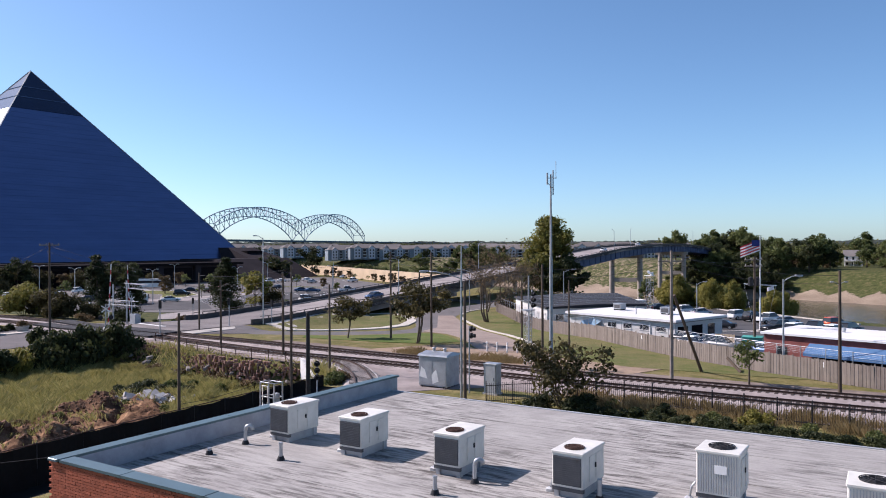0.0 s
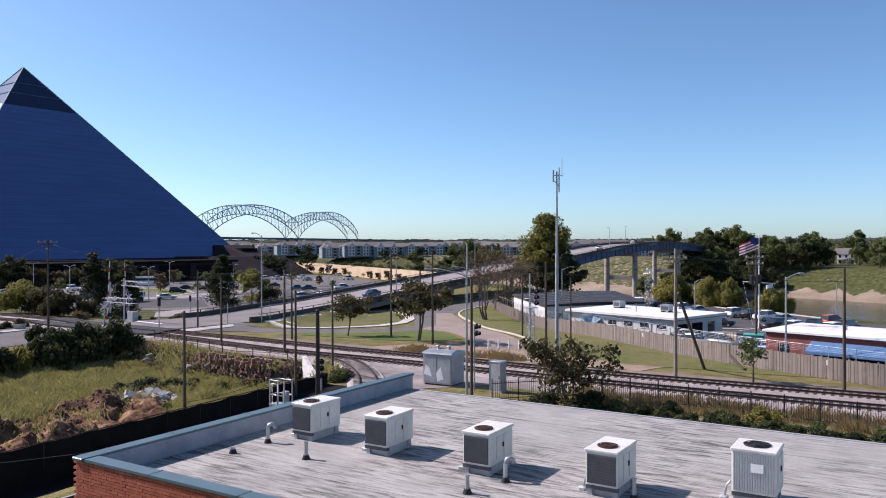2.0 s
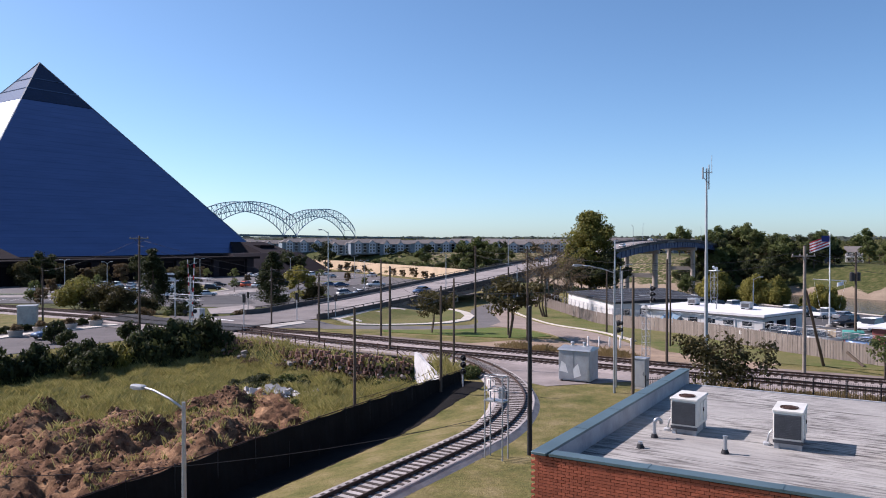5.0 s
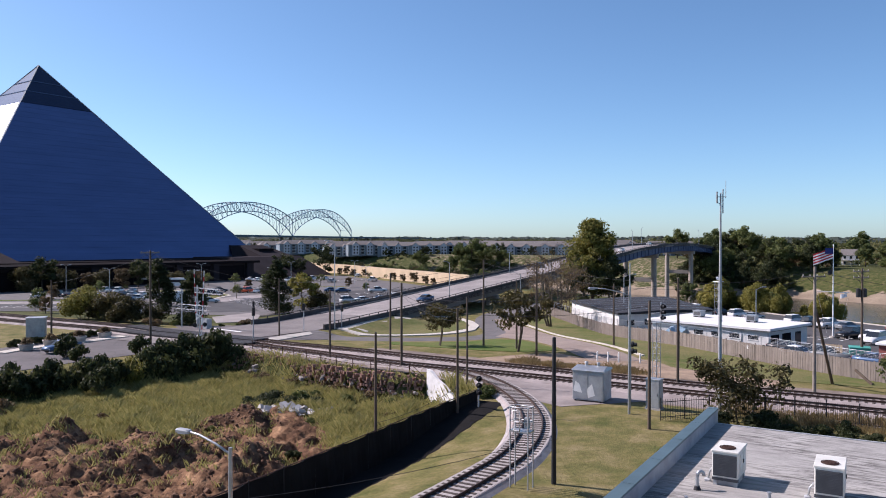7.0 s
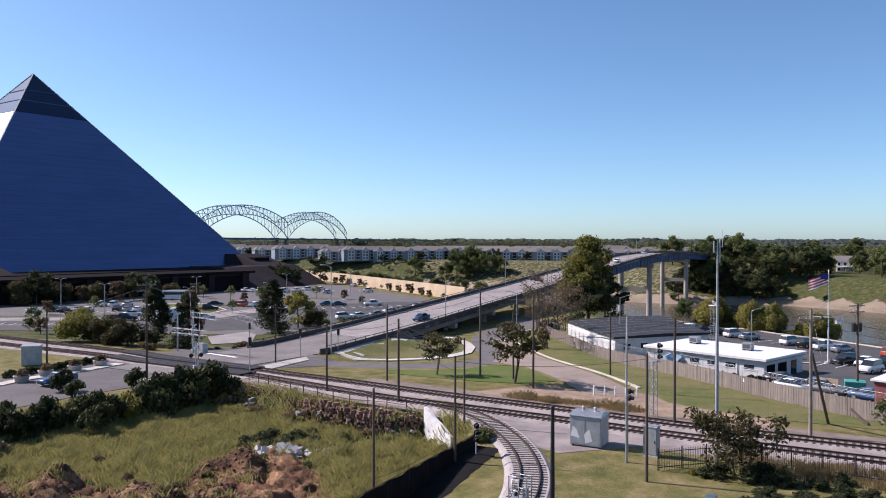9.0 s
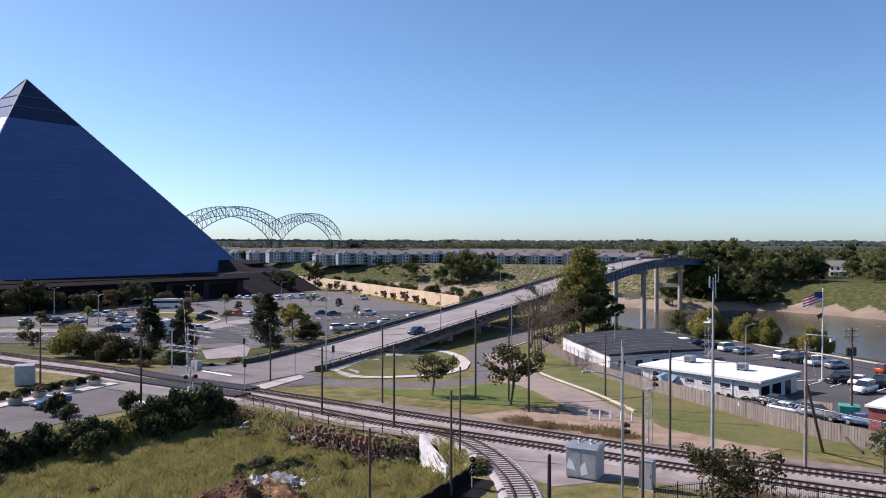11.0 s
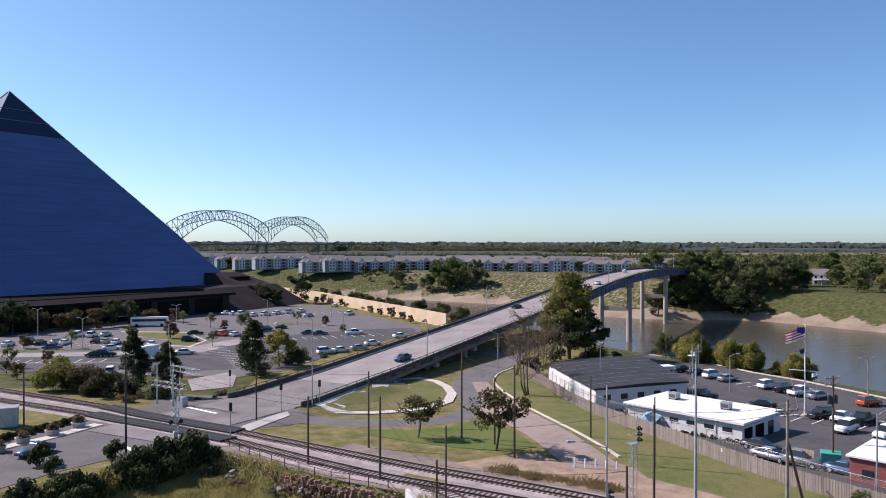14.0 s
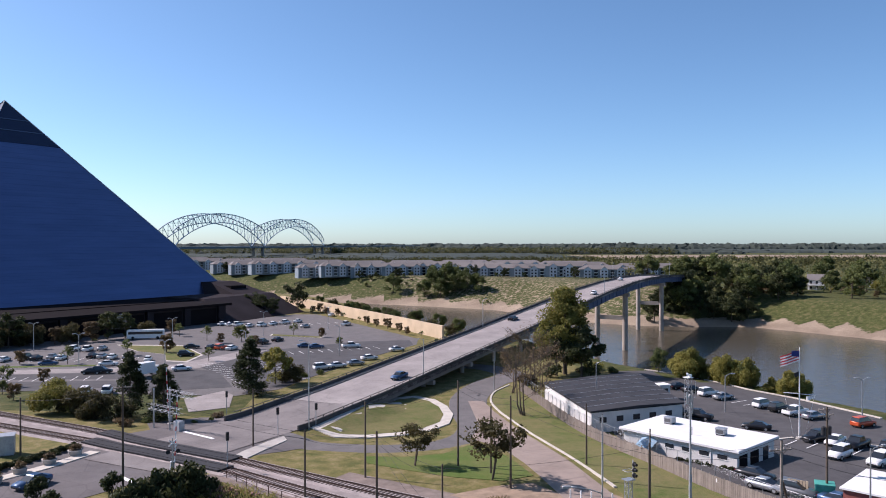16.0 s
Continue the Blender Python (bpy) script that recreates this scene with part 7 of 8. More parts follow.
# ---- apartments across the river ----
def apartment_block(w, bays, label):
    root = thing("apartment_block", Matrix.Identity(4), label, "apartment block", "apartment blocks")
    h, d = 10.0, 13.0
    part("wall", Shape().box((0, 0, h / 2 - 1), (w, d, h + 2)), M_FARHOUSE, root)
    part("roof", Shape().add([(-w / 2 - 0.6, -d / 2 - 0.6, h), (w / 2 + 0.6, -d / 2 - 0.6, h), (w / 2 + 0.6, d / 2 + 0.6, h), (-w / 2 - 0.6, d / 2 + 0.6, h), (-w / 2 + 5, 0, h + 4.2), (w / 2 - 5, 0, h + 4.2)], [(0, 1, 5, 4), (2, 3, 4, 5), (1, 2, 5), (3, 0, 4), (3, 2, 1, 0)]), M_FARROOF, root, "grey shingle roof")
    for b in range(bays):
        x = -w / 2 + (b + 0.5) * w / bays
        bay = part("gable_bay", Shape().add([(x - 3, -d / 2 - 1.6, -1), (x + 3, -d / 2 - 1.6, -1), (x + 3, -d / 2 - 1.6, h), (x, -d / 2 - 1.6, h + 2.6), (x - 3, -d / 2 - 1.6, h), (x - 3, -d / 2, -1), (x + 3, -d / 2, -1), (x + 3, -d / 2, h), (x, -d / 2 + 4, h + 2.6), (x - 3, -d / 2, h)], [(0, 1, 2, 3, 4), (1, 6, 7, 2), (5, 0, 4, 9)]), M_BAYWALL, root, "pale gabled bay")
        part("bay_roof", Shape().add([(x - 3.4, -d / 2 - 2.0, h - 0.2), (x, -d / 2 - 2.0, h + 2.9), (x, -d / 2 + 5, h + 2.9), (x - 3.4, -d / 2 + 1, h - 0.2), (x + 3.4, -d / 2 - 2.0, h - 0.2), (x + 3.4, -d / 2 + 1, h - 0.2)], [(0, 1, 2, 3), (1, 4, 5, 2)]), M_FARROOF, root)
        for f in range(3):
            part("balcony", Shape().box((x + w / bays / 2 if b < bays - 1 else x - w / bays / 2, -d / 2 - 0.8, 0.2 + f * 3.2), (3.4, 1.6, 0.25)), M_WHITE, root)
            for dx in (-1.4, 1.4):
                part("window", Shape().box((x + dx, -d / 2 - 1.62, 1.6 + f * 3.1), (1.3, 0.12, 1.7)), M_GLASS, bay)
            part("window", Shape().box((x + w / bays / 2 if b < bays - 1 else x - w / bays / 2, -d / 2 - 0.03, 1.6 + f * 3.2), (2.6, 0.12, 2.2)), M_GLASS, root)
    return root


blk = apartment_block(52, 4, "blue-grey three-storey apartment block with pale gables across the river")
FAR_ROW = [(-238, 828, 20), (-150, 742, 24), (-58, 670, 14), (-4, 660, 0), (54, 646, -10), (104, 622, -14), (156, 603, -10), (-130, 800, 18), (-50, 755, 8), (50, 735, -4), (140, 700, -8), (-262, 850, 20), (-218, 812, 20), (-172, 766, 24), (-126, 722, 24), (-82, 682, 20), (-32, 664, 6), (26, 656, -4), (78, 634, -14), (130, 610, -12), (182, 596, -8), (-180, 850, 20), (-90, 770, 14), (0, 740, 0), (96, 720, -6), (-300, 905, 20)]
for i, (x, y, a) in enumerate(FAR_ROW):
    m = pose(x, y, gz(x, y), 0, 0, a)
    if i == 0:
        blk.matrix_basis = m @ Matrix.Diagonal((0.97, 0.97, 0.9, 1))
    else:
        copy_thing(blk, m @ pose(0, random.uniform(-6, 6), random.uniform(-1.2, 0.4), 0, 0, random.uniform(-4, 4)) @ Matrix.Diagonal((random.uniform(0.9, 1.04), 1, random.uniform(0.84, 0.96), 1)))
hs = thing("white_house", pose(270, 505, gz(270, 505), 0, 0, -28) @ Matrix.Scale(1.2, 4), "white two-storey house with a gabled roof above the bank", "house")
part("wall", Shape().box((0, 0, 2.6), (9, 8, 6.4)), M_WHITEWALL, hs)
part("roof", Shape().add([(-5, -4.6, 5.6), (5, -4.6, 5.6), (5, 4.6, 5.6), (-5, 4.6, 5.6), (-5, 0, 8.8), (5, 0, 8.8)], [(0, 1, 5, 4), (2, 3, 4, 5), (1, 2, 5), (3, 0, 4)]), M_FARROOF, hs)
part("porch", Shape().box((0, -5.2, 2.8), (9, 2.2, 0.25)).box((0, -5.2, -0.2), (9, 2.2, 0.3)), M_WHITE, hs)
for x in (-3, 0, 3):
    for z in (1.4, 4.3):
        part("window", Shape().box((x, -4.03, z), (1.1, 0.1, 1.5)), M_GLASS, hs)
    part("porch_post", Shape().tube((x * 1.4, -6.1, -0.2), (x * 1.4, -6.1, 2.8), 0.12), M_WHITE, hs)
for x, y, a in ((340, 470, -20), (330, 540, -30), (190, 540, -10)):
    copy_thing(hs, pose(x, y, gz(x, y), 0, 0, a) @ Matrix.Scale(0.85, 4))


# ---- plants ----
def leaf_cloud(rng, centres, radii, count, size, flat=0.7):
    """Many small leaf quads in uneven clumps."""
    sh = Shape()
    c = np.array(centres)
    pick = rng.integers(0, len(c), count)
    d = rng.normal(size=(count, 3))
    d /= np.linalg.norm(d, axis=1)[:, None]
    r = np.array(radii)[pick] * rng.uniform(0.45, 1.05, count)
    p = c[pick] + d * r[:, None] * np.array([1, 1, flat])
    n = d * 0.6 + rng.normal(size=(count, 3)) * 0.7 + np.array([0, 0, 0.35])
    n /= np.linalg.norm(n, axis=1)[:, None]
    a = np.cross(n, rng.normal(size=(count, 3)))
    a /= np.linalg.norm(a, axis=1)[:, None]
    b = np.cross(n, a)
    s = size * rng.uniform(0.5, 1.35, count)[:, None]
    quad = np.stack([p - a * s, p - b * s * 0.55, p + a * s, p + b * s * 0.55], 1).reshape(-1, 3)
    sh.v = [tuple(q) for q in quad.tolist()]
    sh.f = [(4 * i, 4 * i + 1, 4 * i + 2, 4 * i + 3) for i in range(count)]
    sh.s = [False] * count
    return sh


def make_tree(name, seed, h, r, leaf, label, trunk=0.3, count=1600, size=0.28, bare=False, stems=1, category="tree", group="trees", clumps=13, low=0.32):
    rng = np.random.default_rng(seed)
    root = thing(name, Matrix.Identity(4), label, category, group)
    wood = Shape()
    ends = []
    for s in range(stems):
        ang0 = rng.uniform(0, 6.28)
        off = 0.0 if stems == 1 else 0.25 * r
        foot = Vector((0.12 * r * math.cos(ang0) * (stems > 1), 0.12 * r * math.sin(ang0) * (stems > 1), -0.4))
        fork = Vector((off * math.cos(ang0), off * math.sin(ang0), h * trunk))
        tr = 0.022 * h / (stems ** 0.4)
        wood.tube(foot, fork, tr * 1.2, tr * 0.8, 8)
        lead = Vector((fork.x + rng.uniform(-0.1, 0.1) * r, fork.y + rng.uniform(-0.1, 0.1) * r, h * 0.86))
        wood.tube(fork, lead, tr * 0.75, tr * 0.15, 7)
        for k in range(max(3, int(9 / stems))):
            u = rng.uniform(0.0, 0.75)
            a = rng.uniform(0, 6.28)
            start = fork.lerp(lead, u)
            reach = r * rng.uniform(0.5, 0.95) * (1 - 0.45 * u)
            end = Vector((start.x + reach * math.cos(a), start.y + reach * math.sin(a), min(h * 0.93, start.z + reach * rng.uniform(0.25, 0.9))))
            wood.tube(start, end, tr * 0.45 * (1 - 0.4 * u), tr * 0.09, 6)
            ends.append(end)
            for t in range(3 if not bare else 9):
                v = start.lerp(end, rng.uniform(0.35, 0.9))
                a2 = a + rng.uniform(-1.2, 1.2)
                l2 = reach * rng.uniform(0.25, 0.55)
                e2 = Vector((v.x + l2 * math.cos(a2), v.y + l2 * math.sin(a2), v.z + l2 * rng.uniform(0.2, 1.1)))
                wood.tube(v, e2, tr * 0.16, tr * 0.04, 5)
                ends.append(e2)
                if bare:
                    for _ in range(6):
                        w2 = v.lerp(e2, rng.uniform(0.3, 1))
                        a3 = a2 + rng.uniform(-1.4, 1.4)
                        l3 = l2 * rng.uniform(0.3, 0.6)
                        wood.tube(w2, (w2.x + l3 * math.cos(a3), w2.y + l3 * math.sin(a3), w2.z + l3 * rng.uniform(0.3, 1.2)), tr * 0.10, tr * 0.05, 4, caps=False)
    part("trunk", wood, M_BARK, root)
    cs, rs = [], []
    for _ in range(clumps):
        a, u = rng.uniform(0, 6.28), rng.uniform(0, 1)
        zz = h * (low + (0.96 - low) * u)
        rad = r * math.sqrt(max(0.05, 1 - (2 * (u - 0.38)) ** 2 * 0.75)) * rng.uniform(0.25, 0.85)
        cs.append((rad * math.cos(a), rad * math.sin(a), zz))
        rs.append(r * rng.uniform(0.22, 0.45))
    for e in ends[::2]:
        cs.append(tuple(e))
        rs.append(r * rng.uniform(0.16, 0.3))
    part("crown", leaf_cloud(rng, cs, rs, int(count * (1 if bare else 2.1)), size * 1.2), leaf, root)
    return root


def make_conifer(seed, h, r, label):
    rng = np.random.default_rng(seed)
    root = thing("conifer", Matrix.Identity(4), label, "tree", "conifers")
    wood = Shape().tube((0, 0, -0.4), (0, 0, h * 0.95), 0.02 * h, 0.004 * h, 8)
    cs, rs = [], []
    for i in range(70):
        u = rng.uniform(0.06, 0.98)
        a = rng.uniform(0, 6.28)
        reach = r * (1 - u) ** 0.75 * rng.uniform(0.45, 1.0) + 0.15
        wood.tube((0, 0, h * u), (reach * math.cos(a), reach * math.sin(a), h * u - 0.12 * reach), 0.05, 0.015, 5)
        cs.append((reach * 0.75 * math.cos(a), reach * 0.75 * math.sin(a), h * u))
        rs.append(r * (0.16 + 0.2 * (1 - u)))
    part("trunk", wood, M_BARK, root)
    part("crown", leaf_cloud(rng, cs, rs, 13000, 0.17, 0.7), M_LEAF_DARK, root)
    return root


def make_bush(seed, w, h, leaf, label, count=900, size=0.2, name="bush", category="bush", group="bushes"):
    rng = np.random.default_rng(seed)
    root = thing(name, Matrix.Identity(4), label, category, group)
    wood = Shape()
    cs, rs = [], []
    for i in range(10):
        a, q = rng.uniform(0, 6.28), rng.uniform(0.1, 0.75)
        p = (w * q * math.cos(a), w * q * math.sin(a), h * rng.uniform(0.25, 0.8) * (1.1 - 0.5 * q))
        wood.tube((0.2 * p[0], 0.2 * p[1], -0.2), p, 0.04, 0.012, 5)
        cs.append(p)
        rs.append(w * rng.uniform(0.25, 0.45))
    part("stems", wood, M_BARK, root)
    part("foliage", leaf_cloud(rng, cs, rs, int(count * 1.8), size, 0.8 * h / w if h < w else 0.9), leaf, root)
    return root


PLANTS = {
    "green": make_tree("broadleaf_tree", 1, 10, 4.6, M_LEAF, "green broadleaf tree with an uneven crown", count=2000),
    "green2": make_tree("broadleaf_tree", 2, 11, 5.2, M_LEAF, "tall green broadleaf tree with an open crown", count=2200, low=0.22),
    "dark": make_tree("broadleaf_tree", 3, 11, 5.0, M_LEAF_DARK, "dark green broadleaf tree on the far bank", count=2000, low=0.15),
    "olive": make_tree("broadleaf_tree", 18, 10.5, 4.6, M_LEAF_MIX, "olive green broadleaf tree on the far bank", count=2400, size=0.24, low=0.16, clumps=18),
    "yellow": make_tree("broadleaf_tree", 4, 10, 4.4, M_LEAF_YEL, "yellowing broadleaf tree in autumn leaf", count=2000, low=0.2),
    "russet": make_tree("broadleaf_tree", 5, 9, 3.4, M_LEAF_BROWN, "russet broadleaf tree in autumn leaf", count=1400, low=0.2),
    "bare": make_tree("bare_tree", 6, 11, 5.6, M_LEAF_BROWN, "nearly bare grey tree with many fine twigs", trunk=0.14, count=900, size=0.12, bare=True, stems=3),
    "small": make_tree("small_tree", 7, 6.6, 3.7, M_LEAF_OLIVE, "small many-stemmed tree with thin dark leaves", trunk=0.32, count=900, size=0.19, stems=3, low=0.5),
    "sapling": make_tree("small_tree", 8, 4.6, 2.1, M_LEAF, "slender young tree with sparse leaves", trunk=0.3, count=260, size=0.17, low=0.45),
    "conifer": make_conifer(9, 12, 3.9, "dark green conical evergreen tree"),
    "bush": make_bush(10, 2.2, 2.2, M_LEAF, "rounded green bush growing by itself"), "bushdark": make_bush(11, 2.6, 2.4, M_LEAF_DARK, "dense dark green bush in a hedge", 1200),
    "bushyel": make_bush(12, 2.4, 2.4, M_LEAF_YEL, "yellow-green overgrown bush on the bank", 1100), "bushrus": make_bush(13, 2.2, 1.8, M_LEAF_BROWN, "dry brown scrub bush among weeds", 900),
    "bank": make_bush(15, 3.6, 5.6, M_LEAF_YEL, "tall yellow-green thicket on the harbour bank", 5200, 0.17),
    "thicket": make_bush(16, 3.6, 5.2, M_LEAF_OLIVE, "tall brownish thicket beside the railway", 2600, 0.22),
    "dryshrub": make_bush(17, 0.95, 1.1, M_LEAF_BROWN, "dry brown shrub in a concrete planter", 700, 0.09, "shrub", "shrub", "planted shrubs"),
    "shrub": make_bush(14, 1.0, 1.5, M_LEAF_DARK, "clipped dark shrub in a planter", 500, 0.12, "shrub", "shrub", "planted shrubs"),
}
PLANTED = set()


def plant(kind, x, y, s=1.0, sz=None, z=None, sink=0.0):
    m = pose(x, y, (gz(x, y) if z is None else z) - sink, 0, 0, random.uniform(0, 360)) @ Matrix.Diagonal((s, s, sz or s, 1))
    if kind in PLANTED:
        return copy_thing(PLANTS[kind], m)
    PLANTED.add(kind)
    PLANTS[kind].matrix_basis = m


# by the bridge and the lane
big = make_tree("broadleaf_tree", 21, 23, 7.3, M_LEAF_YEL, "large broadleaf tree turning yellow beside the bridge", count=12500, size=0.27, low=0.2, clumps=64)
big.matrix_basis = pose(25, 180, gz(25, 180) - 0.5) @ Matrix.Diagonal((0.92, 0.92, 0.93, 1))
plant("dark", 22.5, 178, 1.15, z=-1)
plant("dark", 28, 176, 1.0, z=-1)
plant("bare", 8.4, 137.5, 1.12, 1.2)
plant("bare", 13.5, 159, 1.1)
plant("bare", 16.5, 164, 0.8)
plant("bare", 8.5, 158, 0.75)
plant("bushrus", 14, 168, 1.3)
plant("small", -3.6, 94.4, 1.12)
plant("small", -13.0, 101.5, 0.75)
plant("sapling", 26.0, 65.2, 0.8)
thorn = make_tree("small_tree", 22, 4.7, 3.5, M_LEAF_OLIVE, "spreading olive-leaved small tree behind the iron fence", trunk=0.22, count=1250, size=0.15, stems=4, low=0.12, clumps=20)
thorn.matrix_basis = pose(9.0, 56.6, gz(9, 56.6))
for x, y, s, w in ((-61.6, 136.5, 0.95, 1.2), (-55.4, 135.0, 0.84, 1.15), (-45.6, 160.5, 1.0, 1.15)):
    plant("conifer", x, y, s * w, s)
# dark ivy hedge under the picket fence
for i in range(20):
    u = i / 19
    plant("bushdark", 10 + 27 * u + random.uniform(-0.3, 0.3), 54.6 - 17 * u + random.uniform(-0.3, 0.3), random.uniform(0.6, 0.8), random.uniform(0.4, 0.6))
for r in (1, 2):
    for i in range(15):
        u = i / 14
        plant("bushdark", 10.5 + 27 * u - 1.5 * r + random.uniform(-0.5, 0.5), 54.2 - 17 * u - 2.4 * r + random.uniform(-0.4, 0.4), random.uniform(0.65, 0.85), random.uniform(0.4, 0.6))
# scrub by the spur signal, the tracks and the picket fence
for k, x, y, s in (("bush", -9.6, 66.6, 0.5), ("bushrus", -9.3, 67.8, 0.42), ("bush", 12.5, 56.5, 0.55), ("bushdark", 15.5, 53.8, 0.6), ("bush", 18, 51.6, 0.65), ("bushyel", 20.5, 50.2, 0.5), ("bush", 23.0, 48.4, 0.6), ("bush", 26.0, 46.4, 0.6), ("bushdark", 29, 44.3, 0.6), ("bushyel", 5.6, 56.6, 0.4), ("bushdark", 7, 55.8, 0.8)):
    plant(k, x, y, s)
# hedge line between the field and the street
for k, x, y, s in (("bushdark", -37.5, 93.3, 0.9), ("bushdark", -40.0, 92.8, 1.25), ("bush", -42.3, 90.2, 1.2), ("bushdark", -44.3, 87.6, 1.1), ("bushyel", -46.4, 84.6, 0.75), ("bushdark", -48.3, 83.0, 0.85), ("bushdark", -50.4, 81.3, 0.8), ("bushdark", -52.6, 79.2, 0.85), ("bushdark", -55.0, 77.0, 0.85), ("bushdark", -57.5, 74.6, 0.9), ("bushdark", -60, 72.4, 0.95), ("bushdark", -62.6, 70.1, 0.9), ("bushdark", -65, 68, 0.9), ("bush", -47.2, 79.0, 0.7), ("bushrus", -55.5, 71.5, 0.9), ("bushrus", -59.5, 68.0, 1.0)):
    plant("bushdark" if k == "bush" else k, x - (1.1 if k != "bushrus" else 0), y + (1.3 if k != "bushrus" else 0), s * (1.75 if k != "bushrus" else 0.9), s * 2.9 if k != "bushrus" else 0.9, z=0.0 if k != "bushrus" else -0.8)
plant("bush", -26, 80.0, 0.7, z=-0.8)
for k, x, y, s in (("bush", -27.5, 77.2, 1.15), ("bushdark", -30.2, 76.4, 0.8), ("bush", -22.5, 77.8, 0.7), ("bushrus", -24.2, 82.6, 0.45), ("bushrus", -20.0, 79.2, 0.4), ("bush", -18, 76.5, 0.6), ("bushrus", -29.5, 86.0, 0.45), ("bushrus", -33.5, 89.5, 0.45), ("bush", -29.5, 71, 0.5), ("bush", -25, 68.5, 0.5), ("bush", -33, 66, 0.45)):
    plant(k, x, y, s, z=-0.8)
for x, y, w, k in ((-10.4, 72.2, 0.55, "bushdark"), (-10.2, 74.6, 0.5, "bush")):
    plant(k, x, y, w, w * 1.5, z=0.4)
for i in range(15):
    u = random.random()
    plant(random.choice(("bushrus", "bush", "bush")), -16 - 22 * u + random.uniform(-0.8, 0.8), 77.6 + 15 * u + random.uniform(-1.2, 0.4), random.uniform(0.2, 0.4), random.uniform(0.25, 0.5), z=-0.8)
for x, y, w in ((-27.4, 75.8, 0.9), (-29.6, 74.8, 0.8), (-25.6, 76.2, 0.7), (-31.5, 75.2, 0.7)):
    plant("bushdark", x, y, w, w * 0.9, z=-0.8)
rw = random.Random(12)
for i in range(60):
    x, y = rw.uniform(-47, -13), rw.uniform(52, 82)
    if y > float(np.interp(x, *zip(*DUG))) and bool(inside(np.array([x]), np.array([y]), FIELD)[0]) and line_dist(np.array([x]), np.array([y]), [FENCE_A, FENCE_B])[0][0] > 1.5:
        plant(rw.choice(("bush", "bushyel", "bush", "bushrus")), x, y, rw.uniform(0.16, 0.36), rw.uniform(0.2, 0.45), z=-0.85)
for x, y, k in ((-31.8, 75.6, 0.9), (-30.2, 77.2, 1.1), (-28.6, 76.6, 0.8), (-26.8, 78.6, 0.6), (-27.2, 58.6, 0.5), (-25.4, 55.0, 0.55), (-24.8, 58.0, 0.5)):
    plant("bushdark", x, y, k, k * 0.95, z=-0.9)
# planters and street shrubs
for x, y in ((-64.3, 96.4), (-63.3, 100.5), (-61.3, 104.4), (-59.7, 108.7)):
    pl = thing("planter", pose(x, y, gz(x, y), 0, 0, HD), "tapered pale concrete planter along the street", "planter", "street planters")
    part("box", Shape().tube((0, 0, -0.1), (0, 0, 0.75), 0.75, 1.0, 6), M_CONC, pl)
    part("rim", Shape().tube((0, 0, 0.72), (0, 0, 0.84), 1.04, 1.04, 6), M_CONC, pl)
    part("soil", Shape().tube((0, 0, 0.84), (0, 0, 0.86), 0.9, 0.9, 6), M_BARK, pl)
    plant("dryshrub", x, y, 0.95, 1.0, z=gz(x, y) + 0.75)
sh = Shape().sweep([(x, y, gz(x, y)) for x, y in resample([(-66.5, 94), (-64.8, 98.7), (-62.2, 102.0), (-60.2, 105.8), (-58.0, 110.6)], 2)], [(1.3, -0.1), (1.3, 0.16), (-0.5, 0.16), (-0.5, -0.1)])
tagged(part("pavement_planters", sh, M_KERB), "pale concrete kerb strip under the planters", "kerb", kind="structure")
for x, y, s in ((-53.6, 87.0, 1.3), (-48.8, 92.3, 1.1), (-56.4, 90.2, 1.2)):
    plant("shrub", x, y, s, s * 1.1)
for i in range(13):
    u = i / 12
    plant("bushdark", -67.6 + 6.2 * u + random.uniform(-0.2, 0.2), 99.6 + 13.0 * u, 0.62, random.uniform(0.62, 0.78))
# trees along the railway and round the car park
for k, x, y, s in (("bank", -76.0, 139, 1.3), ("thicket", -69.0, 134.5, 1.0), ("thicket", -66.0, 133, 0.9), ("thicket", -72, 137, 0.8), ("thicket", -62, 133, 0.6), ("bush", -57.5, 131.5, 0.8), ("bushdark", -63, 138, 0.9), ("bush", -49.4, 131.8, 0.55), ("bush", -47.2, 134.2, 0.5), ("bushdark", -52.5, 133.0, 0.6), ("bushrus", -60, 127.5, 0.6), ("bushrus", -46.2, 136.5, 0.5), ("thicket", -38.5, 173, 0.85), ("yellow", -41.9, 171, 0.82), ("bush", -37, 180, 1.2), ("bush", -39, 177, 1.0), ("bush", -33.5, 184, 1.0), ("green", -64.5, 247, 0.55), ("green", -32.7, 235.4, 0.5), ("sapling", -64.8, 205.7, 1.0), ("russet", -80.7, 222.6, 0.7), ("sapling", -58, 228, 1.1), ("sapling", -50, 262, 1.1), ("russet", -40, 256, 0.6)):
    plant(k, x, y, s)
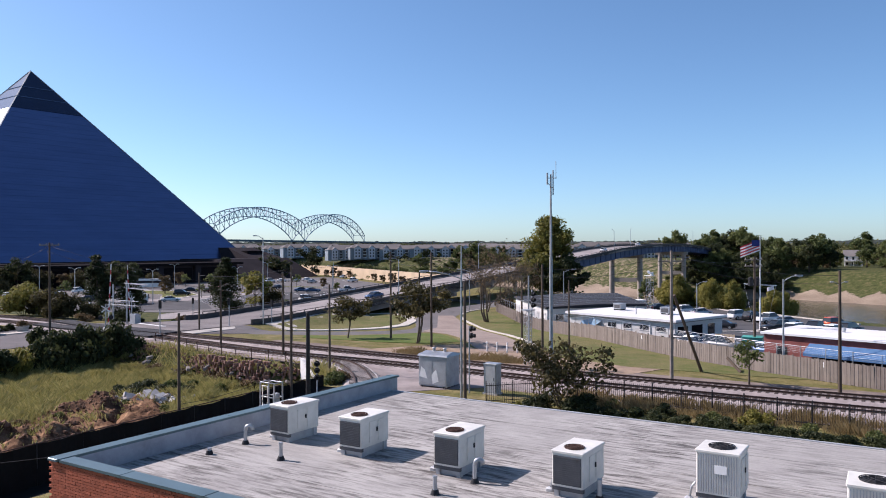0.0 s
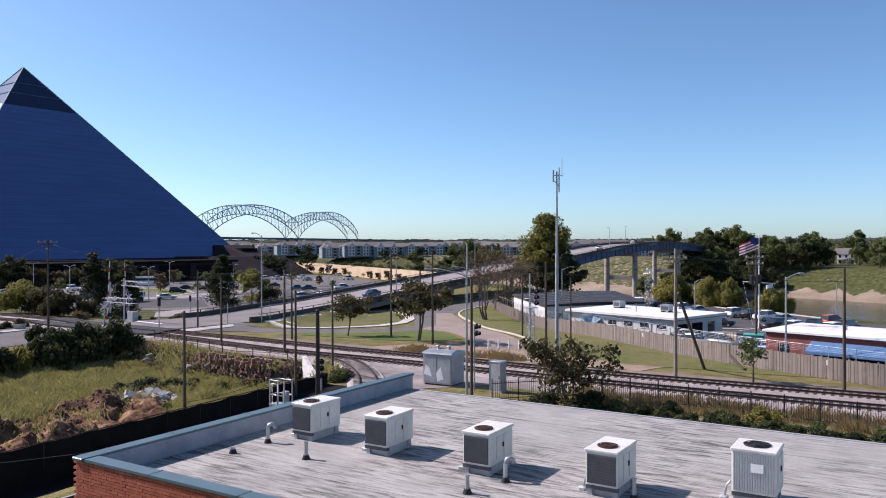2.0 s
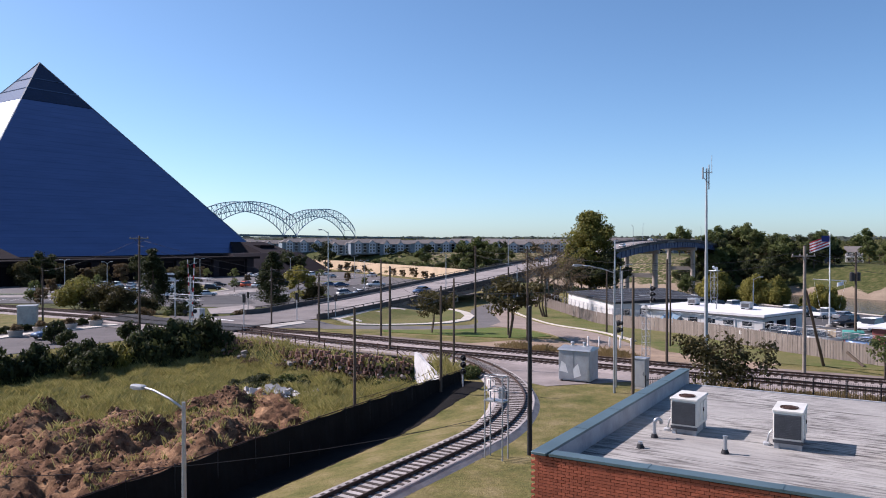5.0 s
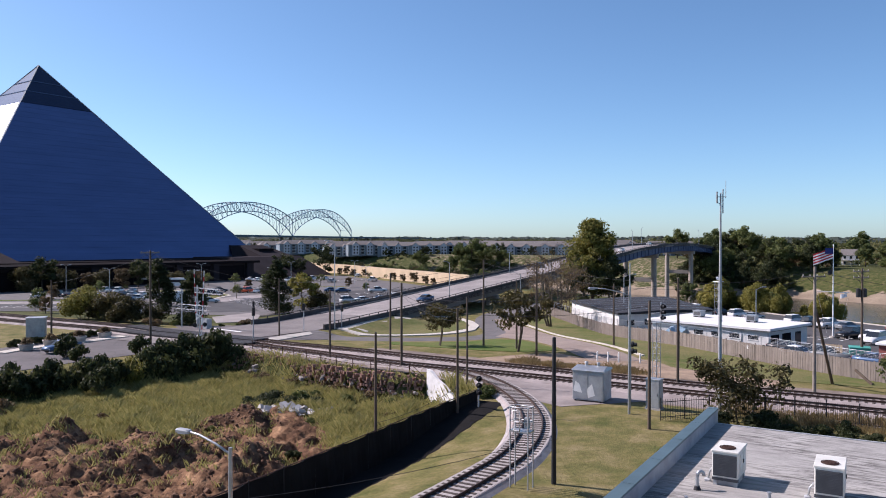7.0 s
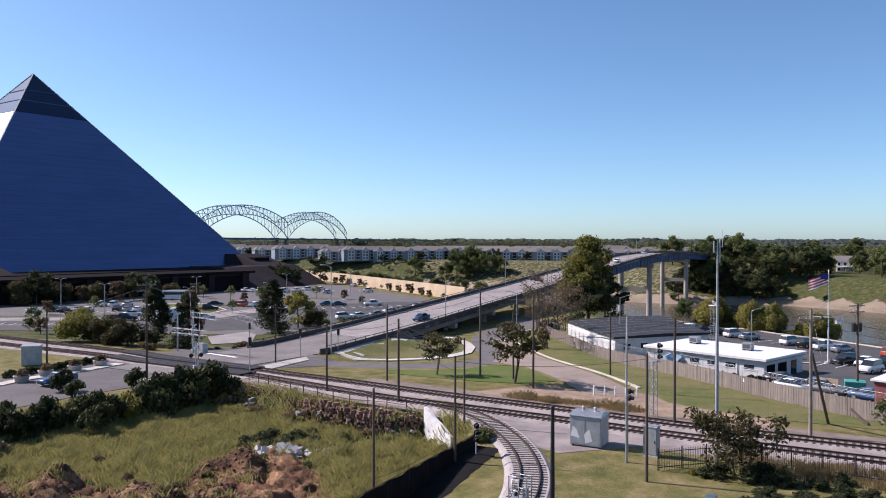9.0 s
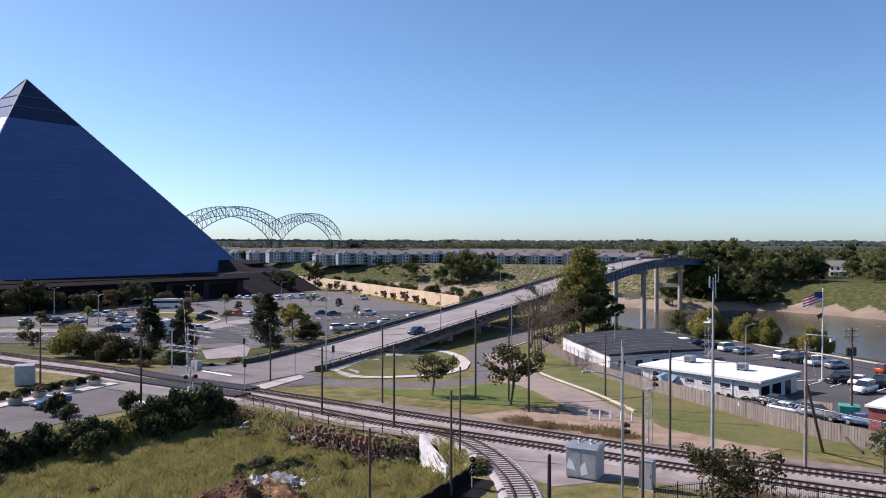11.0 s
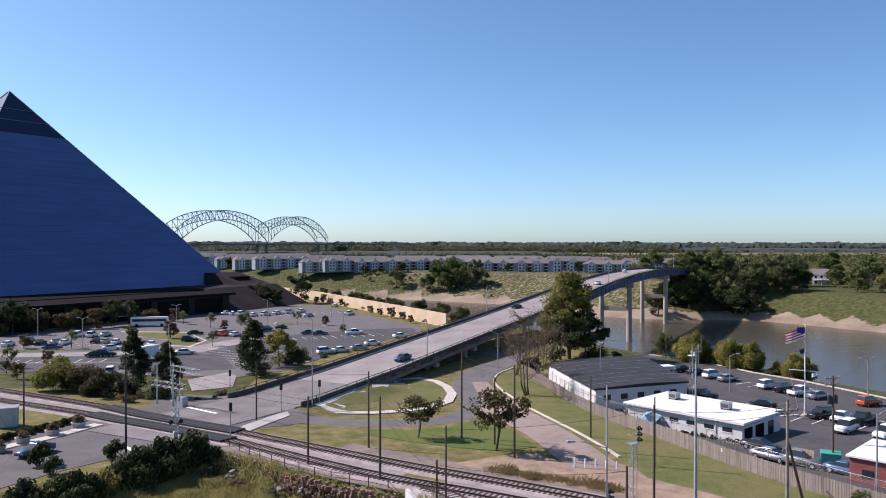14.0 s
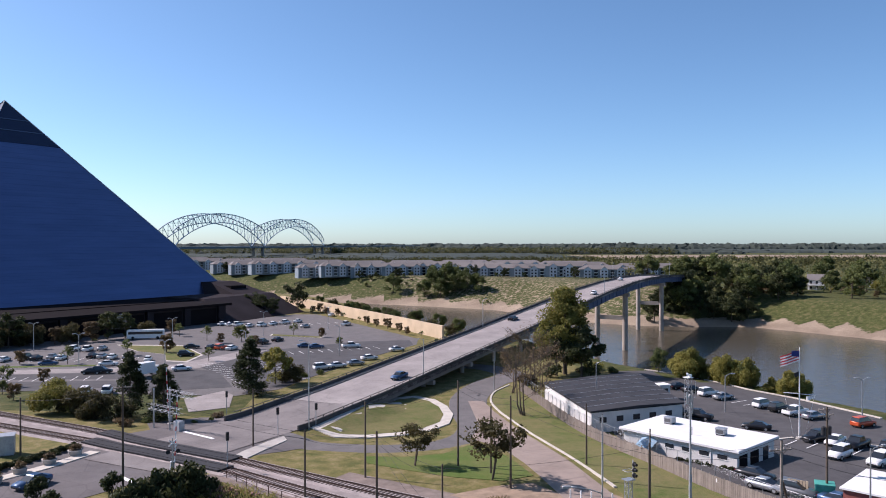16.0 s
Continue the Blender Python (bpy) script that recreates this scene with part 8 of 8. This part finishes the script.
for k, x, y, s in (("thicket", -127, 241, 1.3), ("russet", -121, 244, 1.0), ("thicket", -117, 247, 1.25), ("russet", -112, 250, 1.2), ("dark", -109, 255, 0.7), ("dark", -104.5, 258, 0.65), ("thicket", -99, 264, 1.0), ("thicket", -135, 232, 1.5), ("dark", -131, 236, 0.8), ("russet", -93, 270, 0.9), ("sapling", -88, 262, 1.2), ("sapling", -76, 250, 1.3), ("russet", -70, 243, 0.6), ("russet", -58, 236, 0.6), ("sapling", -90, 218, 1.2), ("sapling", -100, 203, 1.3), ("russet", -112, 203, 0.7), ("russet", -94, 176, 0.6), ("sapling", -99, 170, 1.3), ("bush", -112, 252, 0.9), ("dark", -60, 352, 1.05), ("russet", -53, 348, 0.6), ("dark", -78, 344, 0.75), ("dark", -74, 338, 0.7), ("dark", -69, 336, 0.6), ("russet", -88, 150, 0.6), ("green", -95, 160, 0.55)):
    plant(k, x, y, s)
for i in range(14):
    u = i / 13
    plant(random.choice(("russet", "sapling", "bush")), -53 + 50 * u + random.uniform(-1, 1), 366 - 116 * u - 6, random.uniform(0.5, 0.8))
# wooded banks behind the flood wall and on the far shore
def in_house_view(x, y):
    """Whether a tree would stand in the gap in front of the white house."""
    return 380 < y < 504 and abs(x - (270 - (505 - y) * 0.564)) < 9


rb = random.Random(5)
for i in range(30):
    u = rb.random()
    plant(rb.choice(("olive", "bushdark", "green", "bushdark")), -44 + 62 * u + rb.uniform(2, 18), 372 - 118 * u + rb.uniform(0, 34), rb.uniform(0.35, 0.7) if rb.random() < 0.7 else 0.85)
for x, y, s in ((6, 588, 1.9), (14, 590, 2.3), (22, 586, 2.4), (30, 584, 2.0), (38, 580, 1.9), (-18, 608, 1.7), (46, 574, 1.5), (-40, 632, 1.1), (26, 592, 2.2), (52, 572, 1.2), (18, 580, 1.5)):
    plant("green2" if s > 1.4 else "green", x, y, s * 0.68, sink=0.5)
for i in range(30):
    u = rb.random()
    o = rb.uniform(3, 13)
    plant(rb.choice(("bush", "thicket", "green", "bushyel")), -66 + 66 * u + 0.88 * o, 384 - 134 * u + 0.45 * o, rb.uniform(0.75, 1.2))
for i in range(44):
    u = rb.random()
    x = -190 + 370 * u
    y = 640 - 75 * ease(-20, 180, x) + 110 * ease(20, 150, -x) + rb.uniform(-4, 6)
    plant(rb.choice(("dark", "dark", "olive", "green")), x, y, rb.uniform(0.35, 0.75))
for i in range(16):
    d, o = i * 7.0, rb.uniform(0, 34)
    x, y = 234 + 0.6 * d + 0.8 * o, 424 - 0.8 * d + 0.6 * o
    if not in_house_view(x, y):
        plant(rb.choice(("russet", "russet", "green2", "yellow")), x, y, rb.uniform(0.8, 1.2), sink=0.4)
for x, y, s in ((208, 436, 1.5), (214, 446, 1.6), (222, 440, 1.2), (228, 470, 1.5), (240, 480, 1.4), (300, 505, 1.8), (320, 500, 1.6), (285, 520, 2.0), (250, 520, 1.9)):
    if not in_house_view(x, y):
        plant(rb.choice(("dark", "green2")), x, y, s * 0.8, sink=0.4)
for i in range(34):
    u = rb.random()
    plant(rb.choice(("green", "olive", "bushrus", "bushrus")), -190 + 240 * u, 800 - 245 * u + rb.uniform(-14, 22), rb.uniform(0.3, 0.75))
for i in range(92):
    x = rb.uniform(150, 262)
    y = 425 + (x - 150) * rb.uniform(-0.25, 0.05) + rb.uniform(0, 75)
    if x > 192 and y < 440:
        continue
    if not in_house_view(x, y):
        plant(rb.choice(("dark", "green2", "olive", "green", "russet", "olive")), x, y, rb.uniform(1.0, 1.55), sink=0.6)
for i in range(44):
    x = rb.uniform(236, 420)
    y = 440 - (x - 236) * 0.55 + rb.uniform(10, 110)
    if not in_house_view(x, y):
        plant(rb.choice(("olive", "green2", "russet", "green", "yellow")), x, y, rb.uniform(0.95, 1.5), sink=0.4)
for i in range(26):
    x = rb.uniform(130, 190)
    plant(rb.choice(("dark", "green")), x, 424 + rb.uniform(0, 26) - (x - 130) * 0.1, rb.uniform(0.9, 1.3), sink=1)
# overgrown near bank by the quay
for i in range(40):
    u = 0.1 + 0.9 * rb.random()
    x, y = 46 + 17 * u + rb.uniform(0.5, 10), 191 - 34 * u + rb.uniform(-2, 5)
    plant(rb.choice(("bushyel", "bush", "bush", "bushyel")), x, y, rb.uniform(1.0, 1.6), rb.uniform(0.9, 1.7), z=max(gz(x, y), -3.0))
for i in range(20):
    u = 0.22 + 0.78 * rb.random()
    o = rb.uniform(3, 12)
    x, y = 38 + 25 * u + 0.85 * o, 188 - 38 * u + 0.5 * o
    plant(rb.choice(("bank", "bank", "green", "bush")), x, y, (1.0 - 0.3 * u) * rb.uniform(0.7, 1.1), rb.uniform(0.9, 1.4) * (1.15 - 0.4 * u), z=max(gz(x, y), -3.5) - 0.3)
for i in range(7):
    x, y = 29 + i * 1.3 + rb.uniform(-1, 1), 184 + rb.uniform(-3, 8)
    plant(rb.choice(("bush", "bushdark", "bushyel")), x, y, rb.uniform(1.0, 1.6))
for i in range(16):
    u = 0.08 + 0.92 * rb.random()
    x, y = 44 + 19 * u + rb.uniform(1, 11), 192 - 36 * u + rb.uniform(-2, 5)
    plant(rb.choice(("yellow", "green", "olive")), x, y, rb.uniform(0.36, 0.56), rb.uniform(0.4, 0.72), z=max(gz(x, y), -3.2) - 0.4)
for x, y in ((24.5, 102.8), (25.4, 101.7), (26.3, 100.6), (27.2, 99.5), (28.6, 97.9), (29.3, 97.1)):
    plant("bushdark", x - 0.9, y - 0.7, 0.42, 0.4)


# ---- tall grass, dry grass, rubble, far woods ----
def blades(name, spots, n, h, leaf, label, spread=0.35, width=0.03):
    rng = np.random.default_rng(31 + n)
    sh = Shape()
    xs, ys = np.array([s[0] for s in spots]), np.array([s[1] for s in spots])
    zs = np.array([s[2] for s in spots])
    for i in range(n):
        k = rng.integers(0, len(xs))
        x, y = xs[k] + rng.normal() * spread, ys[k] + rng.normal() * spread
        hh, a, b = h * rng.uniform(0.4, 1.3) * (0.95 + 0.9 * noise.noise(Vector((x * 0.45, y * 0.45, 1)))), rng.uniform(0, 6.28), rng.uniform(-0.45, 0.45)
        w = width * rng.uniform(0.7, 1.8)
        dx, dy = w * math.cos(a), w * math.sin(a)
        sh.v += [(x - dx, y - dy, zs[k] - 0.1), (x + dx, y + dy, zs[k] - 0.1), (x + b * hh + dx * 0.4, y + b * hh * 0.7 + dy * 0.4, zs[k] + hh * 0.7), (x + b * hh * 1.8, y + b * hh, zs[k] + hh)]
        sh.f += [(4 * i, 4 * i + 1, 4 * i + 2), (4 * i, 4 * i + 2, 4 * i + 3)]
    sh.s = [False] * len(sh.f)
    tagged(part(name, sh, leaf), label, "grass", kind="stuff")


rf = random.Random(9)
gd = scene.objects["ground"].data
spots, dryspots = [], []
for v in gd.vertices:
    x, y, z = v.co
    if -66 < x < -8 and 38 < y < 95:
        if bool(inside(np.array([x]), np.array([y]), FIELD)[0]):
            soil = max(math.exp(-((x - mx) ** 2 + (y - my) ** 2) / (1.2 * r) ** 2) for mx, my, r, h in MOUNDS)
            hit_f = line_dist(np.array([x]), np.array([y]), [FENCE_A, FENCE_B])[0][0]
            soil = max(soil, (0.8 if rf.random() < 0.985 else 0.2) if y < float(np.interp(x, *zip(*DUG))) + rf.uniform(-0.6, 0.6) else 0.0)
            if hit_f < 1.4:
                continue
            dense = 0.25 if -52 < x < -22 and 42 < y < 76 else 1.0
            if soil < 0.3 + 0.25 * rf.random() and rf.random() < dense:
                spots.append((x, y, z))
blades("tall_grass", spots, 100000, 0.62, M_GRASS, "tall olive grass and weeds on the waste field", 0.5, 0.03)
for i in range(400):
    u = rf.random()
    x, y = 10 + 24 * u, 60.6 - 15.5 * u + rf.uniform(-3.2, 1.5)
    dryspots.append((x, y, gz(x, y)))
for i in range(160):
    x = rf.uniform(-5, 8)
    dryspots.append((x, 82.5 - 0.62 * x + rf.uniform(-0.8, 1.0), 1.9))
blades("dry_grass", dryspots, 16000, 0.5, M_DRYGRASS, "dry yellow grass along the railway and fence", 0.35, 0.018)
clods = Shape()
for i in range(2600):
    mx, my, r, h = rf.choice(MOUNDS)
    x, y = mx + rf.gauss(0, r * 0.75), my + rf.gauss(0, r * 0.75)
    hit, p, nrm, _ = scene.objects["ground"].ray_cast((x, y, 20), (0, 0, -1))
    if not hit or not bool(inside(np.array([x]), np.array([y]), FIELD)[0]):
        continue
    q = rf.uniform(0.05, 0.2) * (1.8 if rf.random() < 0.1 else 1)
    m = Matrix.Translation(p) @ Euler((rf.uniform(-1, 1), rf.uniform(-1, 1), rf.uniform(0, 6))).to_matrix().to_4x4()
    clods.box((0, 0, 0), (q * rf.uniform(0.8, 1.8), q, q * rf.uniform(0.5, 1)), m=m, bevel=q * 0.25)
tagged(part("dirt_clods", clods, M_CLOD), "loose brown clods of earth on the mounds", "earth", kind="stuff")
weedspots = []
for i in range(900):
    mx, my, r, h = rf.choice(MOUNDS)
    x, y = mx + rf.gauss(0, r * 0.9), my + rf.gauss(0, r * 0.9)
    hit, p, nrm, _ = scene.objects["ground"].ray_cast((x, y, 20), (0, 0, -1))
    if hit and rf.random() < 0.4 and bool(inside(np.array([x]), np.array([y]), FIELD)[0]):
        weedspots.append(tuple(p))
blades("mound_weeds", weedspots, 3600, 0.4, M_GRASS, "sparse weeds growing on the earth mounds", 0.2, 0.04)
heap = thing("rubble_heap", pose(-27.2, 72.6, -0.7), "heap of broken white concrete and rubbish in the weeds", "rubble")
for i in range(120):
    a, q = rf.uniform(0, 6.28), rf.random() ** 0.8
    s = rf.choice((0.12, 0.18, 0.25, 0.4, 0.7)) * rf.uniform(0.7, 1.2)
    sh = Shape().box((0, 0, 0), (s * rf.uniform(1.1, 2.4), s, s * rf.uniform(0.15, 0.4)), bevel=0.02)
    part("chunk", sh, M_RUBBLE, heap, at=pose(3.8 * q * math.cos(a) + rf.gauss(0, 0.5), 1.5 * q * math.sin(a), 0.05 + 0.4 * (1 - q), rf.uniform(-40, 40), rf.uniform(-40, 40), rf.uniform(0, 360)))


def far_woods(name, n, xr, yr, h, size, label, seed):
    rng = np.random.default_rng(seed)
    per = 44
    x, y = rng.uniform(*xr, n), rng.uniform(*yr, n)
    keep = ~inside(x, y, RIVER)
    x, y = x[keep], y[keep]
    n = len(x)
    z = ground_z(x, y)
    hh = h * rng.uniform(0.6, 1.15, n)
    c = np.repeat(np.stack([x, y, z + hh * 0.5], 1), per, 0)
    hr = np.repeat(hh, per)[:, None]
    p = c + rng.normal(size=c.shape) * np.array([0.3, 0.3, 0.22]) * hr
    nn = rng.normal(size=c.shape) + np.array([0, -0.6, 0.5])
    nn /= np.linalg.norm(nn, axis=1)[:, None]
    a = np.cross(nn, rng.normal(size=c.shape))
    a /= np.linalg.norm(a, axis=1)[:, None]
    b = np.cross(nn, a)
    s = size * hr * rng.uniform(0.6, 1.3, (len(c), 1))
    q = np.stack([p - a * s, p - b * s * 0.8, p + a * s, p + b * s * 0.8], 1).reshape(-1, 3)
    sh = Shape()
    sh.v = [tuple(t) for t in q.tolist()]
    sh.f = [(4 * i, 4 * i + 1, 4 * i + 2, 4 * i + 3) for i in range(len(c))]
    sh.s = [False] * len(sh.f)
    tagged(part(name, sh, M_LEAF_MIX), label, "woods", kind="stuff")


far_woods("island_woods", 260, (-420, 760), (790, 1000), 11, 0.085, "wooded land beyond the apartments", 42)
far_woods("bank_woods", 420, (160, 800), (470, 900), 13, 0.085, "woods behind the far river bank", 43)


def canopy(name, x0, x1, y0, y1, cx, cy, h, label):
    """A closed, uneven canopy of far woods."""
    xs, ys = np.arange(x0, x1, cx), np.arange(y0, y1, cy)
    sh = Shape()
    land = ground_z(*np.meshgrid(xs, ys))
    for j, y in enumerate(ys):
        for i, x in enumerate(xs):
            g = float(land[j, i])
            v = noise.noise(Vector((x * 0.011, y * 0.011, 3))) * 0.25 + noise.noise(Vector((x * 0.05, y * 0.05, 7))) * 0.22
            sh.v.append((x + rf.uniform(-0.4, 0.4) * cx, y + rf.uniform(-0.4, 0.4) * cy, g - 2 if j == 0 else g + h * min(1, 0.35 + 0.22 * j) * (0.85 + v + rf.uniform(-0.1, 0.1))))
    w = len(xs)
    sh.f = [(j * w + i, j * w + i + 1, (j + 1) * w + i + 1, (j + 1) * w + i) for j in range(len(ys) - 1) for i in range(w - 1)]
    sh.s = [False] * len(sh.f)
    tagged(part(name, sh, M_WOODS_FAR), label, "woods", kind="stuff")


far_woods("middle_woods", 1900, (-420, 700), (840, 1130), 9, 0.1, "green trees beyond the apartments", 44)


def canopy(name, x0, x1, y0, y1, cx, cy, h, label):
    """A closed, uneven canopy of far woods."""
    xs, ys = np.arange(x0, x1, cx), np.arange(y0, y1, cy)
    sh = Shape()
    land = ground_z(*np.meshgrid(xs, ys))
    for j, y in enumerate(ys):
        for i, x in enumerate(xs):
            g = float(land[j, i])
            v = noise.noise(Vector((x * 0.011, y * 0.011, 3))) * 0.25 + noise.noise(Vector((x * 0.05, y * 0.05, 7))) * 0.22
            sh.v.append((x + rf.uniform(-0.4, 0.4) * cx, y + rf.uniform(-0.4, 0.4) * cy, g - 2 if j == 0 else g + h * min(1, 0.35 + 0.22 * j) * (0.85 + v + rf.uniform(-0.1, 0.1))))
    w = len(xs)
    sh.f = [(j * w + i, j * w + i + 1, (j + 1) * w + i + 1, (j + 1) * w + i) for j in range(len(ys) - 1) for i in range(w - 1)]
    sh.s = [False] * len(sh.f)
    tagged(part(name, sh, M_WOODS_FAR), label, "woods", kind="stuff")


far_woods("middle_woods", 1900, (-420, 700), (840, 1130), 9, 0.1, "green trees beyond the apartments", 44)
far_woods("river_woods", 1500, (-900, 700), (1930, 2080), 17, 0.1, "green woods beyond the arch bridge", 45)
canopy("scrub_plain", -1000, 330, 1140, 1930, 9, 14, 4, "low green scrub round the arch bridge")
canopy("river_woods", -900, 900, 1940, 2100, 9, 14, 13, "green woods beyond the arch bridge")
canopy("plain_woods", -900, 1500, 2120, 2760, 16, 24, 9, "low woods on the plain beyond the river")
canopy("far_woods", -1800, 2800, 2800, 3250, 12, 20, 31, "dark wooded plain to the horizon")
